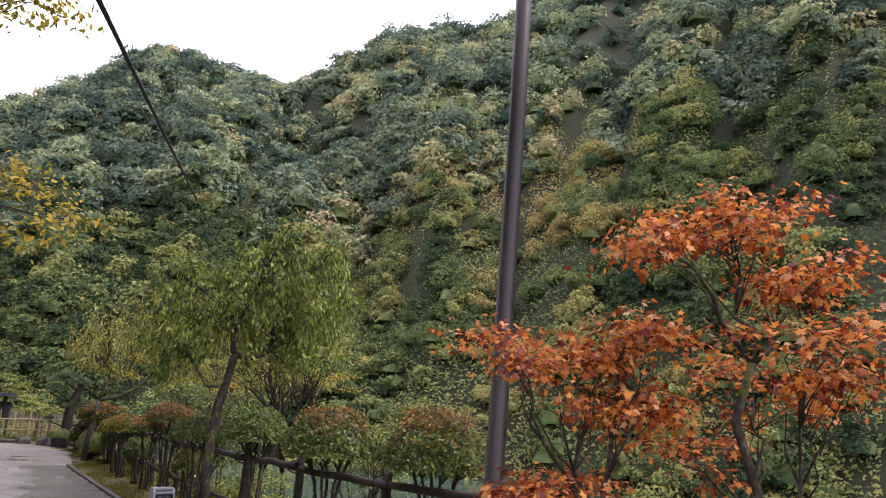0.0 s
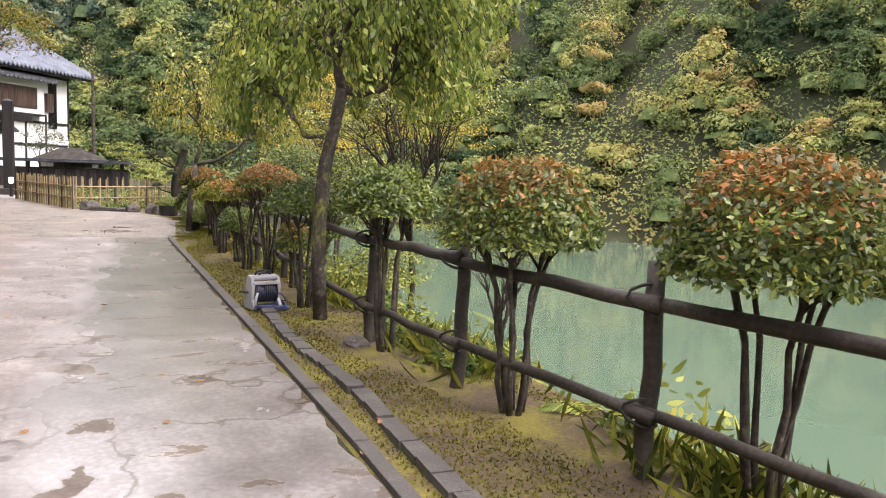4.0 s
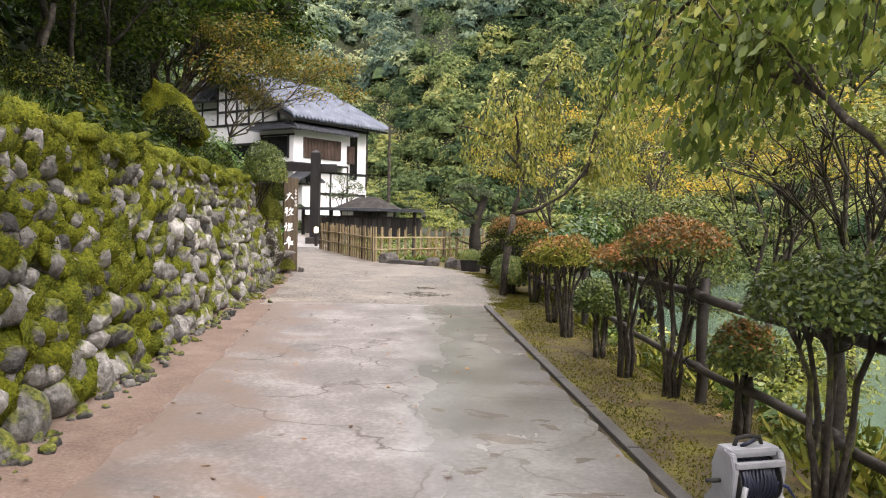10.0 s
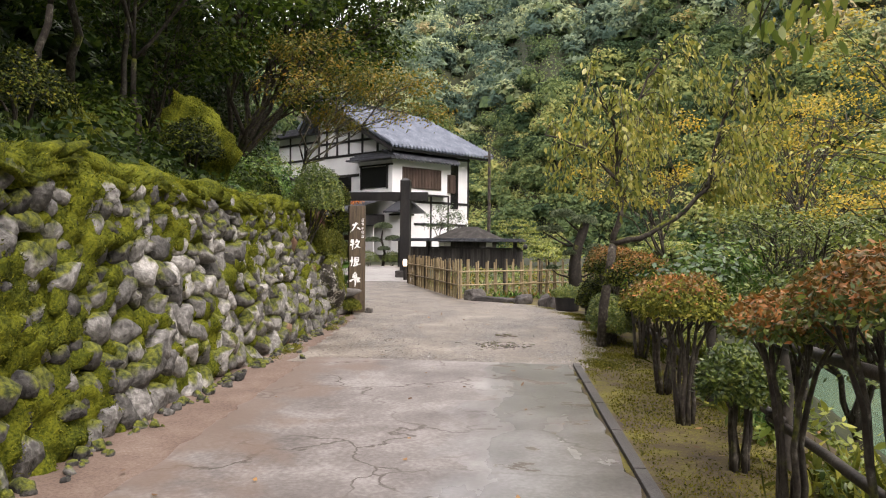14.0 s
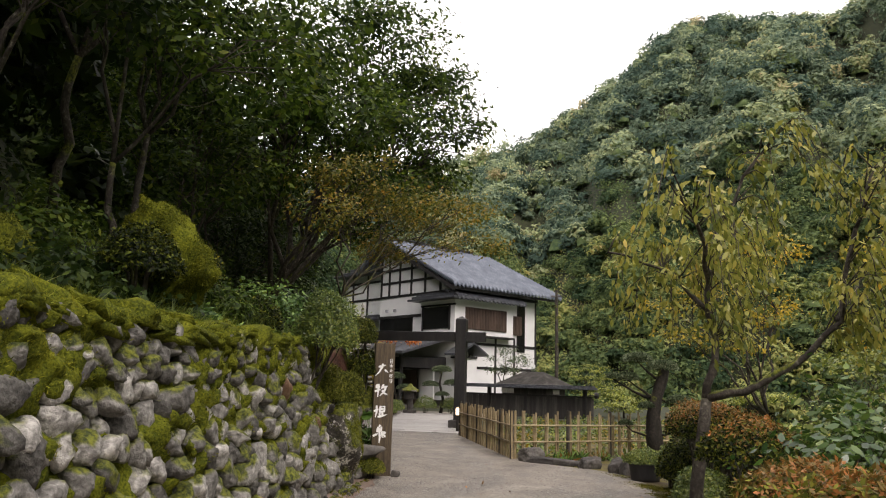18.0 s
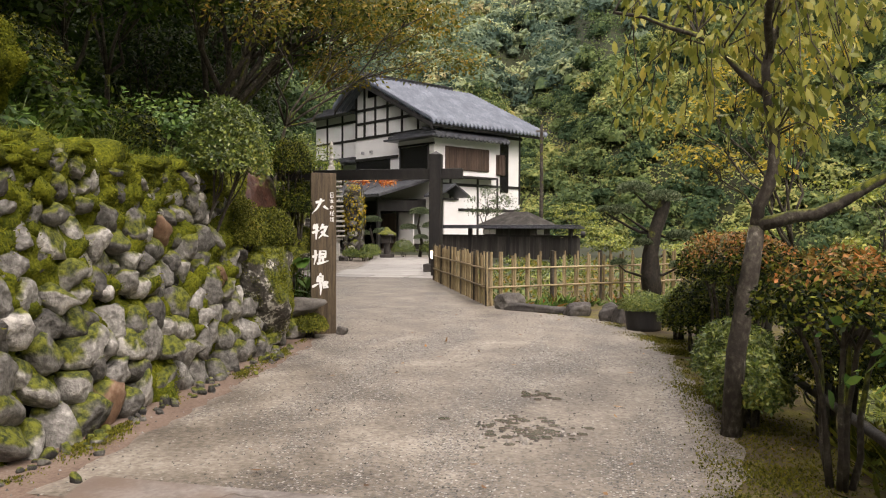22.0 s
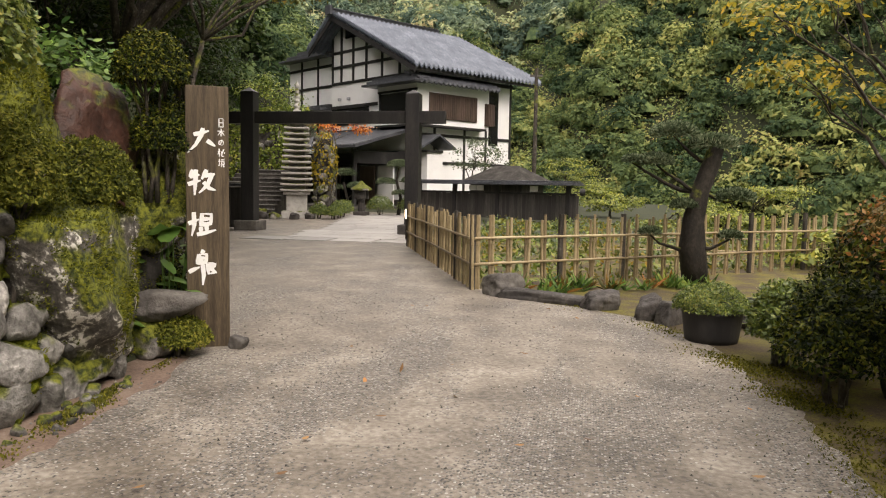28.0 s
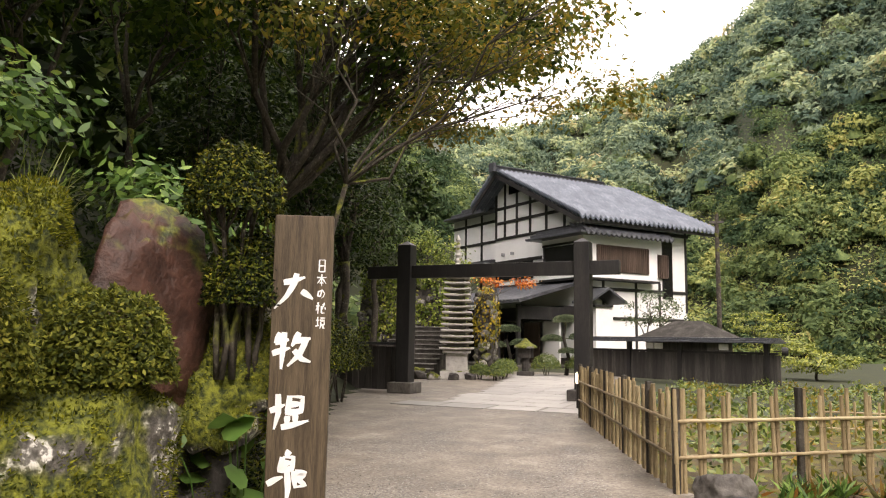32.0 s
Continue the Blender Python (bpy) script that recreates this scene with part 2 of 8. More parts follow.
def gravel_stones(m):
    """Loose grey stones over the packed mud, thick in lanes along the drive and bare between."""
    n, l = m.node_tree.nodes, m.node_tree.links
    bsdf = n["Principled BSDF"]
    base = bsdf.inputs["Base Color"].links[0].from_socket
    geo = n.new("ShaderNodeNewGeometry")
    lane = n.new("ShaderNodeMapping")
    lane.inputs["Scale"].default_value = (1.1, 0.32, 1)
    patch = n.new("ShaderNodeTexNoise")
    patch.inputs["Scale"].default_value, patch.inputs["Detail"].default_value = 0.9, 7
    patch.inputs["Roughness"].default_value = 0.62
    l.new(geo.outputs["Position"], lane.inputs[0]), l.new(lane.outputs[0], patch.inputs["Vector"])
    amount = n.new("ShaderNodeMapRange")
    amount.inputs[1].default_value, amount.inputs[2].default_value = 0.46, 0.6
    amount.inputs[3].default_value, amount.inputs[4].default_value = 0.06, 0.95
    l.new(patch.outputs[0], amount.inputs[0])
    vor = n.new("ShaderNodeTexVoronoi")
    vor.inputs["Scale"].default_value = 58
    l.new(geo.outputs["Position"], vor.inputs["Vector"])
    sp = n.new("ShaderNodeSeparateColor")
    l.new(vor.outputs["Color"], sp.inputs[0])
    has = n.new("ShaderNodeMath")
    has.operation = "LESS_THAN"
    l.new(sp.outputs[1], has.inputs[0]), l.new(amount.outputs[0], has.inputs[1])
    edge = n.new("ShaderNodeMapRange")
    edge.inputs[1].default_value, edge.inputs[2].default_value = 0.6, 0.4
    l.new(vor.outputs["Distance"], edge.inputs[0])
    mask = n.new("ShaderNodeMath")
    mask.operation = "MULTIPLY"
    l.new(has.outputs[0], mask.inputs[0]), l.new(edge.outputs[0], mask.inputs[1])
    cr = n.new("ShaderNodeValToRGB")
    e = cr.color_ramp.elements
    e[0].position, e[0].color = 0.0, (0.03, 0.028, 0.027, 1)
    e[1].position, e[1].color = 0.7, (0.17, 0.16, 0.145, 1)
    e2 = e.new(1.0)
    e2.color = (0.44, 0.42, 0.385, 1)
    l.new(sp.outputs[0], cr.inputs[0])
    mix = n.new("ShaderNodeMix")
    mix.data_type = "RGBA"
    l.new(mask.outputs[0], mix.inputs[0]), l.new(base, mix.inputs[6]), l.new(cr.outputs[0], mix.inputs[7])
    l.new(mix.outputs[2], bsdf.inputs["Base Color"])
    old = next(x for x in n if x.type == "BUMP")
    b2 = n.new("ShaderNodeBump")
    b2.inputs["Strength"].default_value, b2.inputs["Distance"].default_value = 0.8, 0.008
    l.new(mask.outputs[0], b2.inputs["Height"]), l.new(old.outputs[0], b2.inputs["Normal"])
    l.new(b2.outputs[0], bsdf.inputs["Normal"])


gravel_stones(M_GRAVEL)
M_VERGE = material("mossy_soil", [(0.28, (0.022, 0.015, 0.009)), (0.42, (0.062, 0.043, 0.025)), (0.5, (0.085, 0.066, 0.024)), (0.56, (0.12, 0.105, 0.018)), (0.7, (0.18, 0.16, 0.025))], 2.2, 0.95, 0.6, 50)
M_KERB = material("kerb_concrete", [(0.3, (0.03, 0.028, 0.025)), (0.5, (0.062, 0.057, 0.052)), (0.7, (0.12, 0.112, 0.1))], 2.5, 0.7, 0.4, 70)
M_STONE = material("wall_stone", [(0.28, (0.018, 0.017, 0.015)), (0.42, (0.078, 0.074, 0.066)), (0.53, (0.15, 0.144, 0.13)), (0.63, (0.25, 0.24, 0.22)), (0.76, (0.5, 0.48, 0.44))], 6, 0.8, 1.0, 22, obrand=0.3, island=0.3, moss=0.42, blend=0.55, distance=0.05, world=True)
M_BROWNSTONE = material("brown_wall_stone", [(0.3, (0.06, 0.032, 0.02)), (0.5, (0.17, 0.1, 0.06)), (0.68, (0.33, 0.24, 0.17))], 4.5, 0.75, 0.7, 16, moss=0.15, blend=0.5, distance=0.02)
M_BOULDER = material("boulder", [(0.3, (0.05, 0.047, 0.043)), (0.5, (0.16, 0.15, 0.135)), (0.7, (0.46, 0.44, 0.4))], 4.2, 0.85, 0.9, 22, moss=0.95, distance=0.05)
M_MOSSROCK = material("mossy_boulder", [(0.3, (0.03, 0.027, 0.024)), (0.46, (0.075, 0.068, 0.057)), (0.535, (0.16, 0.15, 0.13)), (0.575, (0.55, 0.53, 0.48))], 6.5, 0.9, 1.0, 26, moss=1.2, distance=0.04, blend=0.4)
M_ROCK = material("dark_rock", [(0.3, (0.018, 0.016, 0.015)), (0.5, (0.055, 0.049, 0.044)), (0.7, (0.13, 0.12, 0.107))], 4, 0.75, 1.0, 22, obrand=0.2, distance=0.04)
M_RED = material("red_rock", [(0.3, (0.014, 0.007, 0.005)), (0.47, (0.045, 0.019, 0.012)), (0.6, (0.08, 0.034, 0.022)), (0.74, (0.14, 0.075, 0.055))], 3.5, 0.6, 1.0, 18, distance=0.05, moss=0.12)
M_LANTERN = material("granite", [(0.3, (0.25, 0.24, 0.225)), (0.5, (0.4, 0.385, 0.36)), (0.7, (0.52, 0.5, 0.47))], 5, 0.8, 0.3, 120, moss=0.05)
M_TIER = material("worn_and_shade_granite", [(0.3, (0.1, 0.096, 0.09)), (0.5, (0.19, 0.183, 0.17)), (0.7, (0.3, 0.29, 0.27))], 5, 0.85, 0.4, 90)
M_PLASTER = material("white_plaster", [(0.3, (0.68, 0.68, 0.67)), (0.5, (0.78, 0.78, 0.77)), (0.7, (0.82, 0.82, 0.81))], 0.6, 0.9, 0.08, 25)
M_TIMBER = material("black_timber", [(0.3, (0.008, 0.008, 0.009)), (0.5, (0.018, 0.017, 0.017)), (0.7, (0.04, 0.037, 0.034))], 3, 0.55, 0.3, 30, stretch=(1, 1, 0.2))
M_BROWN = material("brown_lattice", [(0.3, (0.035, 0.022, 0.017)), (0.5, (0.075, 0.05, 0.038)), (0.7, (0.14, 0.1, 0.078))], 4, 0.65, 0.2, 40, stretch=(1, 1, 0.1))
M_GREYWOOD = material("weathered_board", [(0.3, (0.02, 0.018, 0.017)), (0.5, (0.045, 0.041, 0.038)), (0.72, (0.11, 0.1, 0.09))], 3, 0.75, 0.35, 30, stretch=(2, 2, 0.15), obrand=0.2)
M_SIGN = material("sign_board", [(0.3, (0.02, 0.013, 0.007)), (0.45, (0.058, 0.041, 0.023)), (0.58, (0.105, 0.078, 0.046)), (0.72, (0.165, 0.13, 0.083))], 3.5, 0.65, 0.4, 30, stretch=(7, 7, 0.5))
M_SHINGLE = material("old_shingle", [(0.3, (0.02, 0.019, 0.018)), (0.5, (0.045, 0.042, 0.038)), (0.7, (0.09, 0.085, 0.078))], 3, 0.95, 0.6, 30, spec=0.05)
M_TILE = material("roof_tile", [(0.3, (0.06, 0.072, 0.095)), (0.5, (0.115, 0.132, 0.165)), (0.7, (0.21, 0.235, 0.275))], 1.2, 0.32, 0.1, 20, roughvar=0.1)
M_DARKTILE = material("dark_tile", [(0.3, (0.03, 0.032, 0.037)), (0.5, (0.055, 0.058, 0.066)), (0.7, (0.11, 0.115, 0.125))], 3, 0.35, 0.1, 20)
M_BAMBOO = material("weathered_bamboo", [(0.28, (0.09, 0.065, 0.035)), (0.5, (0.26, 0.2, 0.11)), (0.72, (0.42, 0.35, 0.21))], 3, 0.55, 0.2, 30, obrand=0.25, stretch=(1, 1, 0.4))
M_LOG = material("dark_log", [(0.3, (0.01, 0.009, 0.007)), (0.48, (0.03, 0.025, 0.02)), (0.6, (0.062, 0.053, 0.042)), (0.74, (0.14, 0.125, 0.1))], 3, 0.6, 0.6, 40)
M_POLE = material("brown_pole", [(0.3, (0.01, 0.008, 0.007)), (0.5, (0.018, 0.014, 0.012)), (0.7, (0.03, 0.024, 0.021))], 4, 0.5, 0.1, 60)
M_WHITE = material("white_paint", [(0.3, (0.7, 0.7, 0.68)), (0.7, (0.85, 0.85, 0.83))], 9, 0.7, 0.05, 60)
M_PLASTIC = material("grey_plastic", [(0.3, (0.24, 0.245, 0.26)), (0.7, (0.36, 0.365, 0.38))], 9, 0.45, 0.05, 60)
M_NAVY = material("navy_hose", [(0.3, (0.012, 0.014, 0.025)), (0.7, (0.03, 0.035, 0.06))], 9, 0.4, 0.1, 60)
M_NAVYBLUE = material("blue_hose", [(0.3, (0.015, 0.022, 0.07)), (0.7, (0.035, 0.05, 0.13))], 9, 0.35, 0.1, 60)
M_ROPE = material("black_cord", [(0.3, (0.012, 0.012, 0.012)), (0.7, (0.04, 0.038, 0.035))], 20, 0.85, 0.2, 90)
M_PAVE = material("pale_paving", [(0.3, (0.17, 0.162, 0.15)), (0.5, (0.26, 0.248, 0.23)), (0.7, (0.36, 0.345, 0.32))], 1.5, 0.55, 0.15, 50, obrand=0.2)
M_GLASSDARK = material("dark_window", [(0.3, (0.006, 0.006, 0.007)), (0.7, (0.014, 0.014, 0.016))], 3, 0.15, 0.0, 10, spec=0.5)


def glow_material(name, colour, strength):
    m = bpy.data.materials.new(name)
    m.use_nodes = True
    b = m.node_tree.nodes["Principled BSDF"]
    b.inputs["Base Color"].default_value = (*colour, 1)
    b.inputs["Emission Color"].default_value = (*colour, 1)
    b.inputs["Emission Strength"].default_value = strength
    return m


M_LAMP = glow_material("lamp_shade", (1.0, 0.8, 0.55), 2.2)


def concrete_material():
    """The old slab: patches, fine cracks, a wet film and puddles on the river side."""
    m = material("old_concrete", [(0.34, (0.082, 0.07, 0.062)), (0.5, (0.158, 0.141, 0.128)), (0.64, (0.27, 0.25, 0.232))], 1.4, 0.55, 0.5, 30, roughvar=0.12, distance=0.008)
    n, l = m.node_tree.nodes, m.node_tree.links
    bsdf = n["Principled BSDF"]
    base = bsdf.inputs["Base Color"].links[0].from_socket
    ro = bsdf.inputs["Roughness"].links[0].from_socket
    geo = n.new("ShaderNodeNewGeometry")
    warp = n.new("ShaderNodeTexNoise")
    warp.inputs["Scale"].default_value, warp.inputs["Detail"].default_value = 1.6, 6
    l.new(geo.outputs["Position"], warp.inputs["Vector"])
    wadd = n.new("ShaderNodeMix")
    wadd.data_type = "VECTOR"
    wadd.inputs[0].default_value = 0.55
    l.new(geo.outputs["Position"], wadd.inputs[4]), l.new(warp.outputs["Color"], wadd.inputs[5])
    vor = n.new("ShaderNodeTexVoronoi")
    vor.feature = "DISTANCE_TO_EDGE"
    vor.inputs["Scale"].default_value = 1.5
    l.new(wadd.outputs[1], vor.inputs["Vector"])
    crack = n.new("ShaderNodeMapRange")
    crack.inputs[1].default_value, crack.inputs[2].default_value = 0.004, 0.016
    crack.inputs[3].default_value, crack.inputs[4].default_value = 1, 0
    l.new(vor.outputs[0], crack.inputs[0])
    where = n.new("ShaderNodeTexNoise")
    where.inputs["Scale"].default_value = 0.7
    l.new(geo.outputs["Position"], where.inputs["Vector"])
    wr = n.new("ShaderNodeMapRange")
    wr.inputs[1].default_value, wr.inputs[2].default_value = 0.36, 0.48
    l.new(where.outputs[0], wr.inputs[0])
    cm = n.new("ShaderNodeMath")
    cm.operation = "MULTIPLY"
    l.new(crack.outputs[0], cm.inputs[0]), l.new(wr.outputs[0], cm.inputs[1])
    sep = n.new("ShaderNodeSeparateXYZ")
    l.new(geo.outputs["Position"], sep.inputs[0])
    side = n.new("ShaderNodeMapRange")
    side.inputs[1].default_value, side.inputs[2].default_value = 2.7, 3.5
    l.new(sep.outputs[0], side.inputs[0])
    wetn = n.new("ShaderNodeTexNoise")
    wetn.inputs["Scale"].default_value, wetn.inputs["Detail"].default_value = 1.3, 5
    wmap = n.new("ShaderNodeMapping")
    wmap.inputs["Scale"].default_value = (1.5, 0.8, 1)
    l.new(geo.outputs["Position"], wmap.inputs[0]), l.new(wmap.outputs[0], wetn.inputs["Vector"])
    wet = n.new("ShaderNodeMath")
    wet.operation = "MULTIPLY_ADD"
    l.new(side.outputs[0], wet.inputs[0])
    wet.inputs[1].default_value = 0.6
    l.new(wetn.outputs[0], wet.inputs[2])
    damp = n.new("ShaderNodeMapRange")
    damp.inputs[1].default_value, damp.inputs[2].default_value = 0.66, 1.02
    l.new(wet.outputs[0], damp.inputs[0])
    spot = n.new("ShaderNodeTexNoise")
    spot.inputs["Scale"].default_value, spot.inputs["Detail"].default_value = 1.0, 7
    spot.inputs["Roughness"].default_value, spot.inputs["Distortion"].default_value = 0.6, 0.6
    smap = n.new("ShaderNodeMapping")
    smap.inputs["Scale"].default_value = (1.5, 2.6, 1)
    l.new(geo.outputs["Position"], smap.inputs[0]), l.new(smap.outputs[0], spot.inputs["Vector"])
    island = n.new("ShaderNodeMapRange")
    island.inputs[1].default_value, island.inputs[2].default_value = 0.585, 0.6
    l.new(spot.outputs[0], island.inputs[0])
    pool = n.new("ShaderNodeMath")
    pool.operation = "MULTIPLY"
    l.new(island.outputs[0], pool.inputs[0]), l.new(damp.outputs[0], pool.inputs[1])
    c1 = n.new("ShaderNodeMix")
    c1.data_type, c1.blend_type = "RGBA", "MULTIPLY"
    l.new(damp.outputs[0], c1.inputs[0]), l.new(base, c1.inputs[6])
    # Slight blue in the damp colour paints in the film's sky sheen.
    c1.inputs[7].default_value = (0.97, 1.0, 1.05, 1)
    c2 = n.new("ShaderNodeMix")
    c2.data_type = "RGBA"
    l.new(cm.outputs[0], c2.inputs[0]), l.new(c1.outputs[2], c2.inputs[6])
    c2.inputs[7].default_value = (0.07, 0.055, 0.045, 1)
    c3 = n.new("ShaderNodeMix")
    c3.data_type, c3.blend_type = "RGBA", "MULTIPLY"
    l.new(pool.outputs[0], c3.inputs[0]), l.new(c2.outputs[2], c3.inputs[6])
    c3.inputs[7].default_value = (0.55, 0.47, 0.36, 1)
    line = n.new("ShaderNodeMath")
    line.operation = "MULTIPLY_ADD"
    l.new(sep.outputs[1], line.inputs[0])
    line.inputs[1].default_value = 0.079
    off = n.new("ShaderNodeMath")
    off.operation = "ADD"
    l.new(sep.outputs[0], off.inputs[0])
    off.inputs[1].default_value = 0.5
    l.new(off.outputs[0], line.inputs[2])
    film = n.new("ShaderNodeMath")
    film.operation = "MULTIPLY_ADD"
    l.new(warp.outputs[0], film.inputs[0])
    film.inputs[1].default_value = -3.5
    l.new(line.outputs[0], film.inputs[2])
    dirt = n.new("ShaderNodeMapRange")
    dirt.inputs[1].default_value, dirt.inputs[2].default_value = -0.15, -0.75
    dirt.inputs[3].default_value, dirt.inputs[4].default_value = 0.0, 0.75
    l.new(film.outputs[0], dirt.inputs[0])
    c4 = n.new("ShaderNodeMix")
    c4.data_type = "RGBA"
    l.new(dirt.outputs[0], c4.inputs[0]), l.new(c3.outputs[2], c4.inputs[6])
    c4.inputs[7].default_value = (0.15, 0.107, 0.08, 1)
    l.new(c4.outputs[2], bsdf.inputs["Base Color"])
    r1 = n.new("ShaderNodeMix")
    l.new(damp.outputs[0], r1.inputs[0]), l.new(ro, r1.inputs[2])
    r1.inputs[3].default_value = 0.2
    r2 = n.new("ShaderNodeMix")
    l.new(pool.outputs[0], r2.inputs[0]), l.new(r1.outputs[0], r2.inputs[2])
    r2.inputs[3].default_value = 0.5
    l.new(r2.outputs[0], bsdf.inputs["Roughness"])
    film_on = n.new("ShaderNodeMath")
    film_on.operation = "SUBTRACT"
    film_on.use_clamp = True
    l.new(damp.outputs[0], film_on.inputs[0]), l.new(pool.outputs[0], film_on.inputs[1])
    l.new(film_on.outputs[0], bsdf.inputs["Coat Weight"])
    bsdf.inputs["Coat Roughness"].default_value = 0.3
    bsdf.inputs["Coat IOR"].default_value = 1.4
    bump = next(x for x in n if x.type == "BUMP")
    bs = n.new("ShaderNodeMapRange")
    bs.inputs[3].default_value, bs.inputs[4].default_value = 0.5, 0.03
    l.new(damp.outputs[0], bs.inputs[0]), l.new(bs.outputs[0], bump.inputs["Strength"])
    return m


M_SLAB = concrete_material()


def water_material():
    m = bpy.data.materials.new("river_water")
    m.use_nodes = True
    n, l = m.node_tree.nodes, m.node_tree.links
    b = n["Principled BSDF"]
    b.inputs["Base Color"].default_value = (0.085, 0.128, 0.09, 1)
    b.inputs["Roughness"].default_value = 0.1
    t = n.new("ShaderNodeTexNoise")
    t.inputs["Scale"].default_value, t.inputs["Detail"].default_value = 0.9, 5
    bp = n.new("ShaderNodeBump")
    bp.inputs["Strength"].default_value, bp.inputs["Distance"].default_value = 0.04, 0.1
    g = n.new("ShaderNodeNewGeometry")
    l.new(g.outputs["Position"], t.inputs["Vector"]), l.new(t.outputs[0], bp.inputs["Height"]), l.new(bp.outputs[0], b.inputs["Normal"])
    return m


M_WATER = water_material()


# ---- mesh helpers ----
def mesh_object(name, me, mat, parent=None, label="", smooth=False):
    if mat and not me.materials:
        me.materials.append(mat)
    if smooth:
        me.polygons.foreach_set("use_smooth", [True] * len(me.polygons))
    ob = new(name, me)
    if parent:
        ob.parent = parent
    if label:
        ob["label"] = label
    return ob


def part(name, bm, mat, parent=None, label="", smooth=False):
    me = bpy.data.meshes.new(name)
    bm.to_mesh(me)
    bm.free()
    return mesh_object(name, me, mat, parent, label, smooth)


def thing(name, label, category, at=(0, 0, 0), rz=0, group=""):
    e = new(name)
    e.matrix_world = pose(*at, 0, 0, rz)
    return tagged(e, label, category, group)


def structure(ob, label="", category=""):
    return tagged(ob, label, category, kind="structure")


def box(bm, x0, x1, y0, y1, z0, z1, m=None):
    vs = [bm.verts.new((x, y, z)) for z in (z0, z1) for x, y in ((x0, y0), (x1, y0), (x1, y1), (x0, y1))]
    for f in ((3, 2, 1, 0), (4, 5, 6, 7), (0, 1, 5, 4), (1, 2, 6, 5), (2, 3, 7, 6), (3, 0, 4, 7)):
        bm.faces.new([vs[i] for i in f])
    if m is not None:
        for v in vs:
            v.co = m @ v.co
    return vs


def boxes(*dims, bevel=0.0):
    bm = bmesh.new()
    for d in dims:
        box(bm, *d)
    if bevel:
        bmesh.ops.bevel(bm, geom=bm.edges[:], offset=bevel, segments=2, affect="EDGES", profile=0.6)
    return bm


def tube(points, radii, sides=8, bm=None, cap=True, wob=0.0, rng=None):
    """A tapered tube along points; radii one number or one for each point."""
    bm = bm or bmesh.new()
    pts = [Vector(p) for p in points]
    if not hasattr(radii, "__len__"):
        radii = [radii] * len(pts)
    rings, side = [], None
    for i, p in enumerate(pts):
        d = (pts[min(i + 1, len(pts) - 1)] - pts[max(i - 1, 0)]).normalized()
        if side is None:
            side = d.orthogonal().normalized()
        side = (side - d * side.dot(d)).normalized()
        up = d.cross(side)
        ring = []
        for k in range(sides):
            a = 2 * math.pi * k / sides
            r = radii[i] * (1 + (rng.uniform(-wob, wob) if wob and rng else 0))
            ring.append(bm.verts.new(p + (side * math.cos(a) + up * math.sin(a)) * r))
        rings.append(ring)
    for r0, r1 in zip(rings, rings[1:]):
        for k in range(sides):
            bm.faces.new((r0[k], r0[(k + 1) % sides], r1[(k + 1) % sides], r1[k]))
    if cap:
        bm.faces.new(rings[0][::-1]), bm.faces.new(rings[-1])
    return bm


LEAF = ((0, 0), (0.28, 0.8), (0.6, 0.85), (1, 0), (0.6, -0.85), (0.28, -0.8))
SPRAY = ((0, 0.9), (1, 0), (0, -0.9))
DIAMOND = ((0, 0), (0.45, 1), (1, 0), (0.45, -1))
LOBED = ((0, 0), (0.02, 0.75), (0.3, 0.5), (0.5, 1.15), (0.58, 0.42), (1, 0), (0.58, -0.42), (0.5, -1.15), (0.3, -0.5), (0.02, -0.75))


def cards(name, P, A, B, mat, tint=None, fold=0.18, shape=DIAMOND):
    """Leaves: at each P the outline of shape, along A and as wide as B each way, folded at the midrib and curled."""
    n, k = len(P), len(shape)
    nrm = np.cross(A, B)
    nrm *= np.linalg.norm(B, axis=1, keepdims=True) / np.maximum(np.linalg.norm(nrm, axis=1, keepdims=True), 1e-9)
    V = np.empty((n, k, 3), np.float32)
    for i, (u, v) in enumerate(shape):
        V[:, i] = P + u * A + v * B + nrm * fold * (abs(v) - 1.2 * u * u)
    me = bpy.data.meshes.new(name)
    me.vertices.add(k * n), me.loops.add(k * n), me.polygons.add(n)
    me.vertices.foreach_set("co", V.ravel())
    me.loops.foreach_set("vertex_index", np.arange(k * n, dtype=np.int32))
    me.polygons.foreach_set("loop_start", np.arange(0, k * n, k, dtype=np.int32))
    me.update()
    if tint is not None:
        at = me.attributes.new("tint", "FLOAT", "FACE")
        at.data.foreach_set("value", np.asarray(tint, np.float32))
    me.materials.append(mat)
    return me


def unit(v):
    return v / np.maximum(np.linalg.norm(v, axis=-1, keepdims=True), 1e-9)


def leaf_axes(rs, N, length, width, droop=0.0, tilt=0.6, vary=0.35):
    """Leaf directions roughly across the normals N, hanging by droop."""
    n = len(N)
    A = unit(np.cross(N, rs.normal(size=(n, 3))))
    A = unit(A + tilt * rs.normal(size=(n, 3)) * 0.6 + np.array([0, 0, -droop]))
    B = unit(np.cross(A, N + tilt * 0.7 * rs.normal(size=(n, 3))))
    s = (1 + vary * rs.uniform(-1, 1, (n, 1)))
    return A * length * s, B * width * 0.5 * s


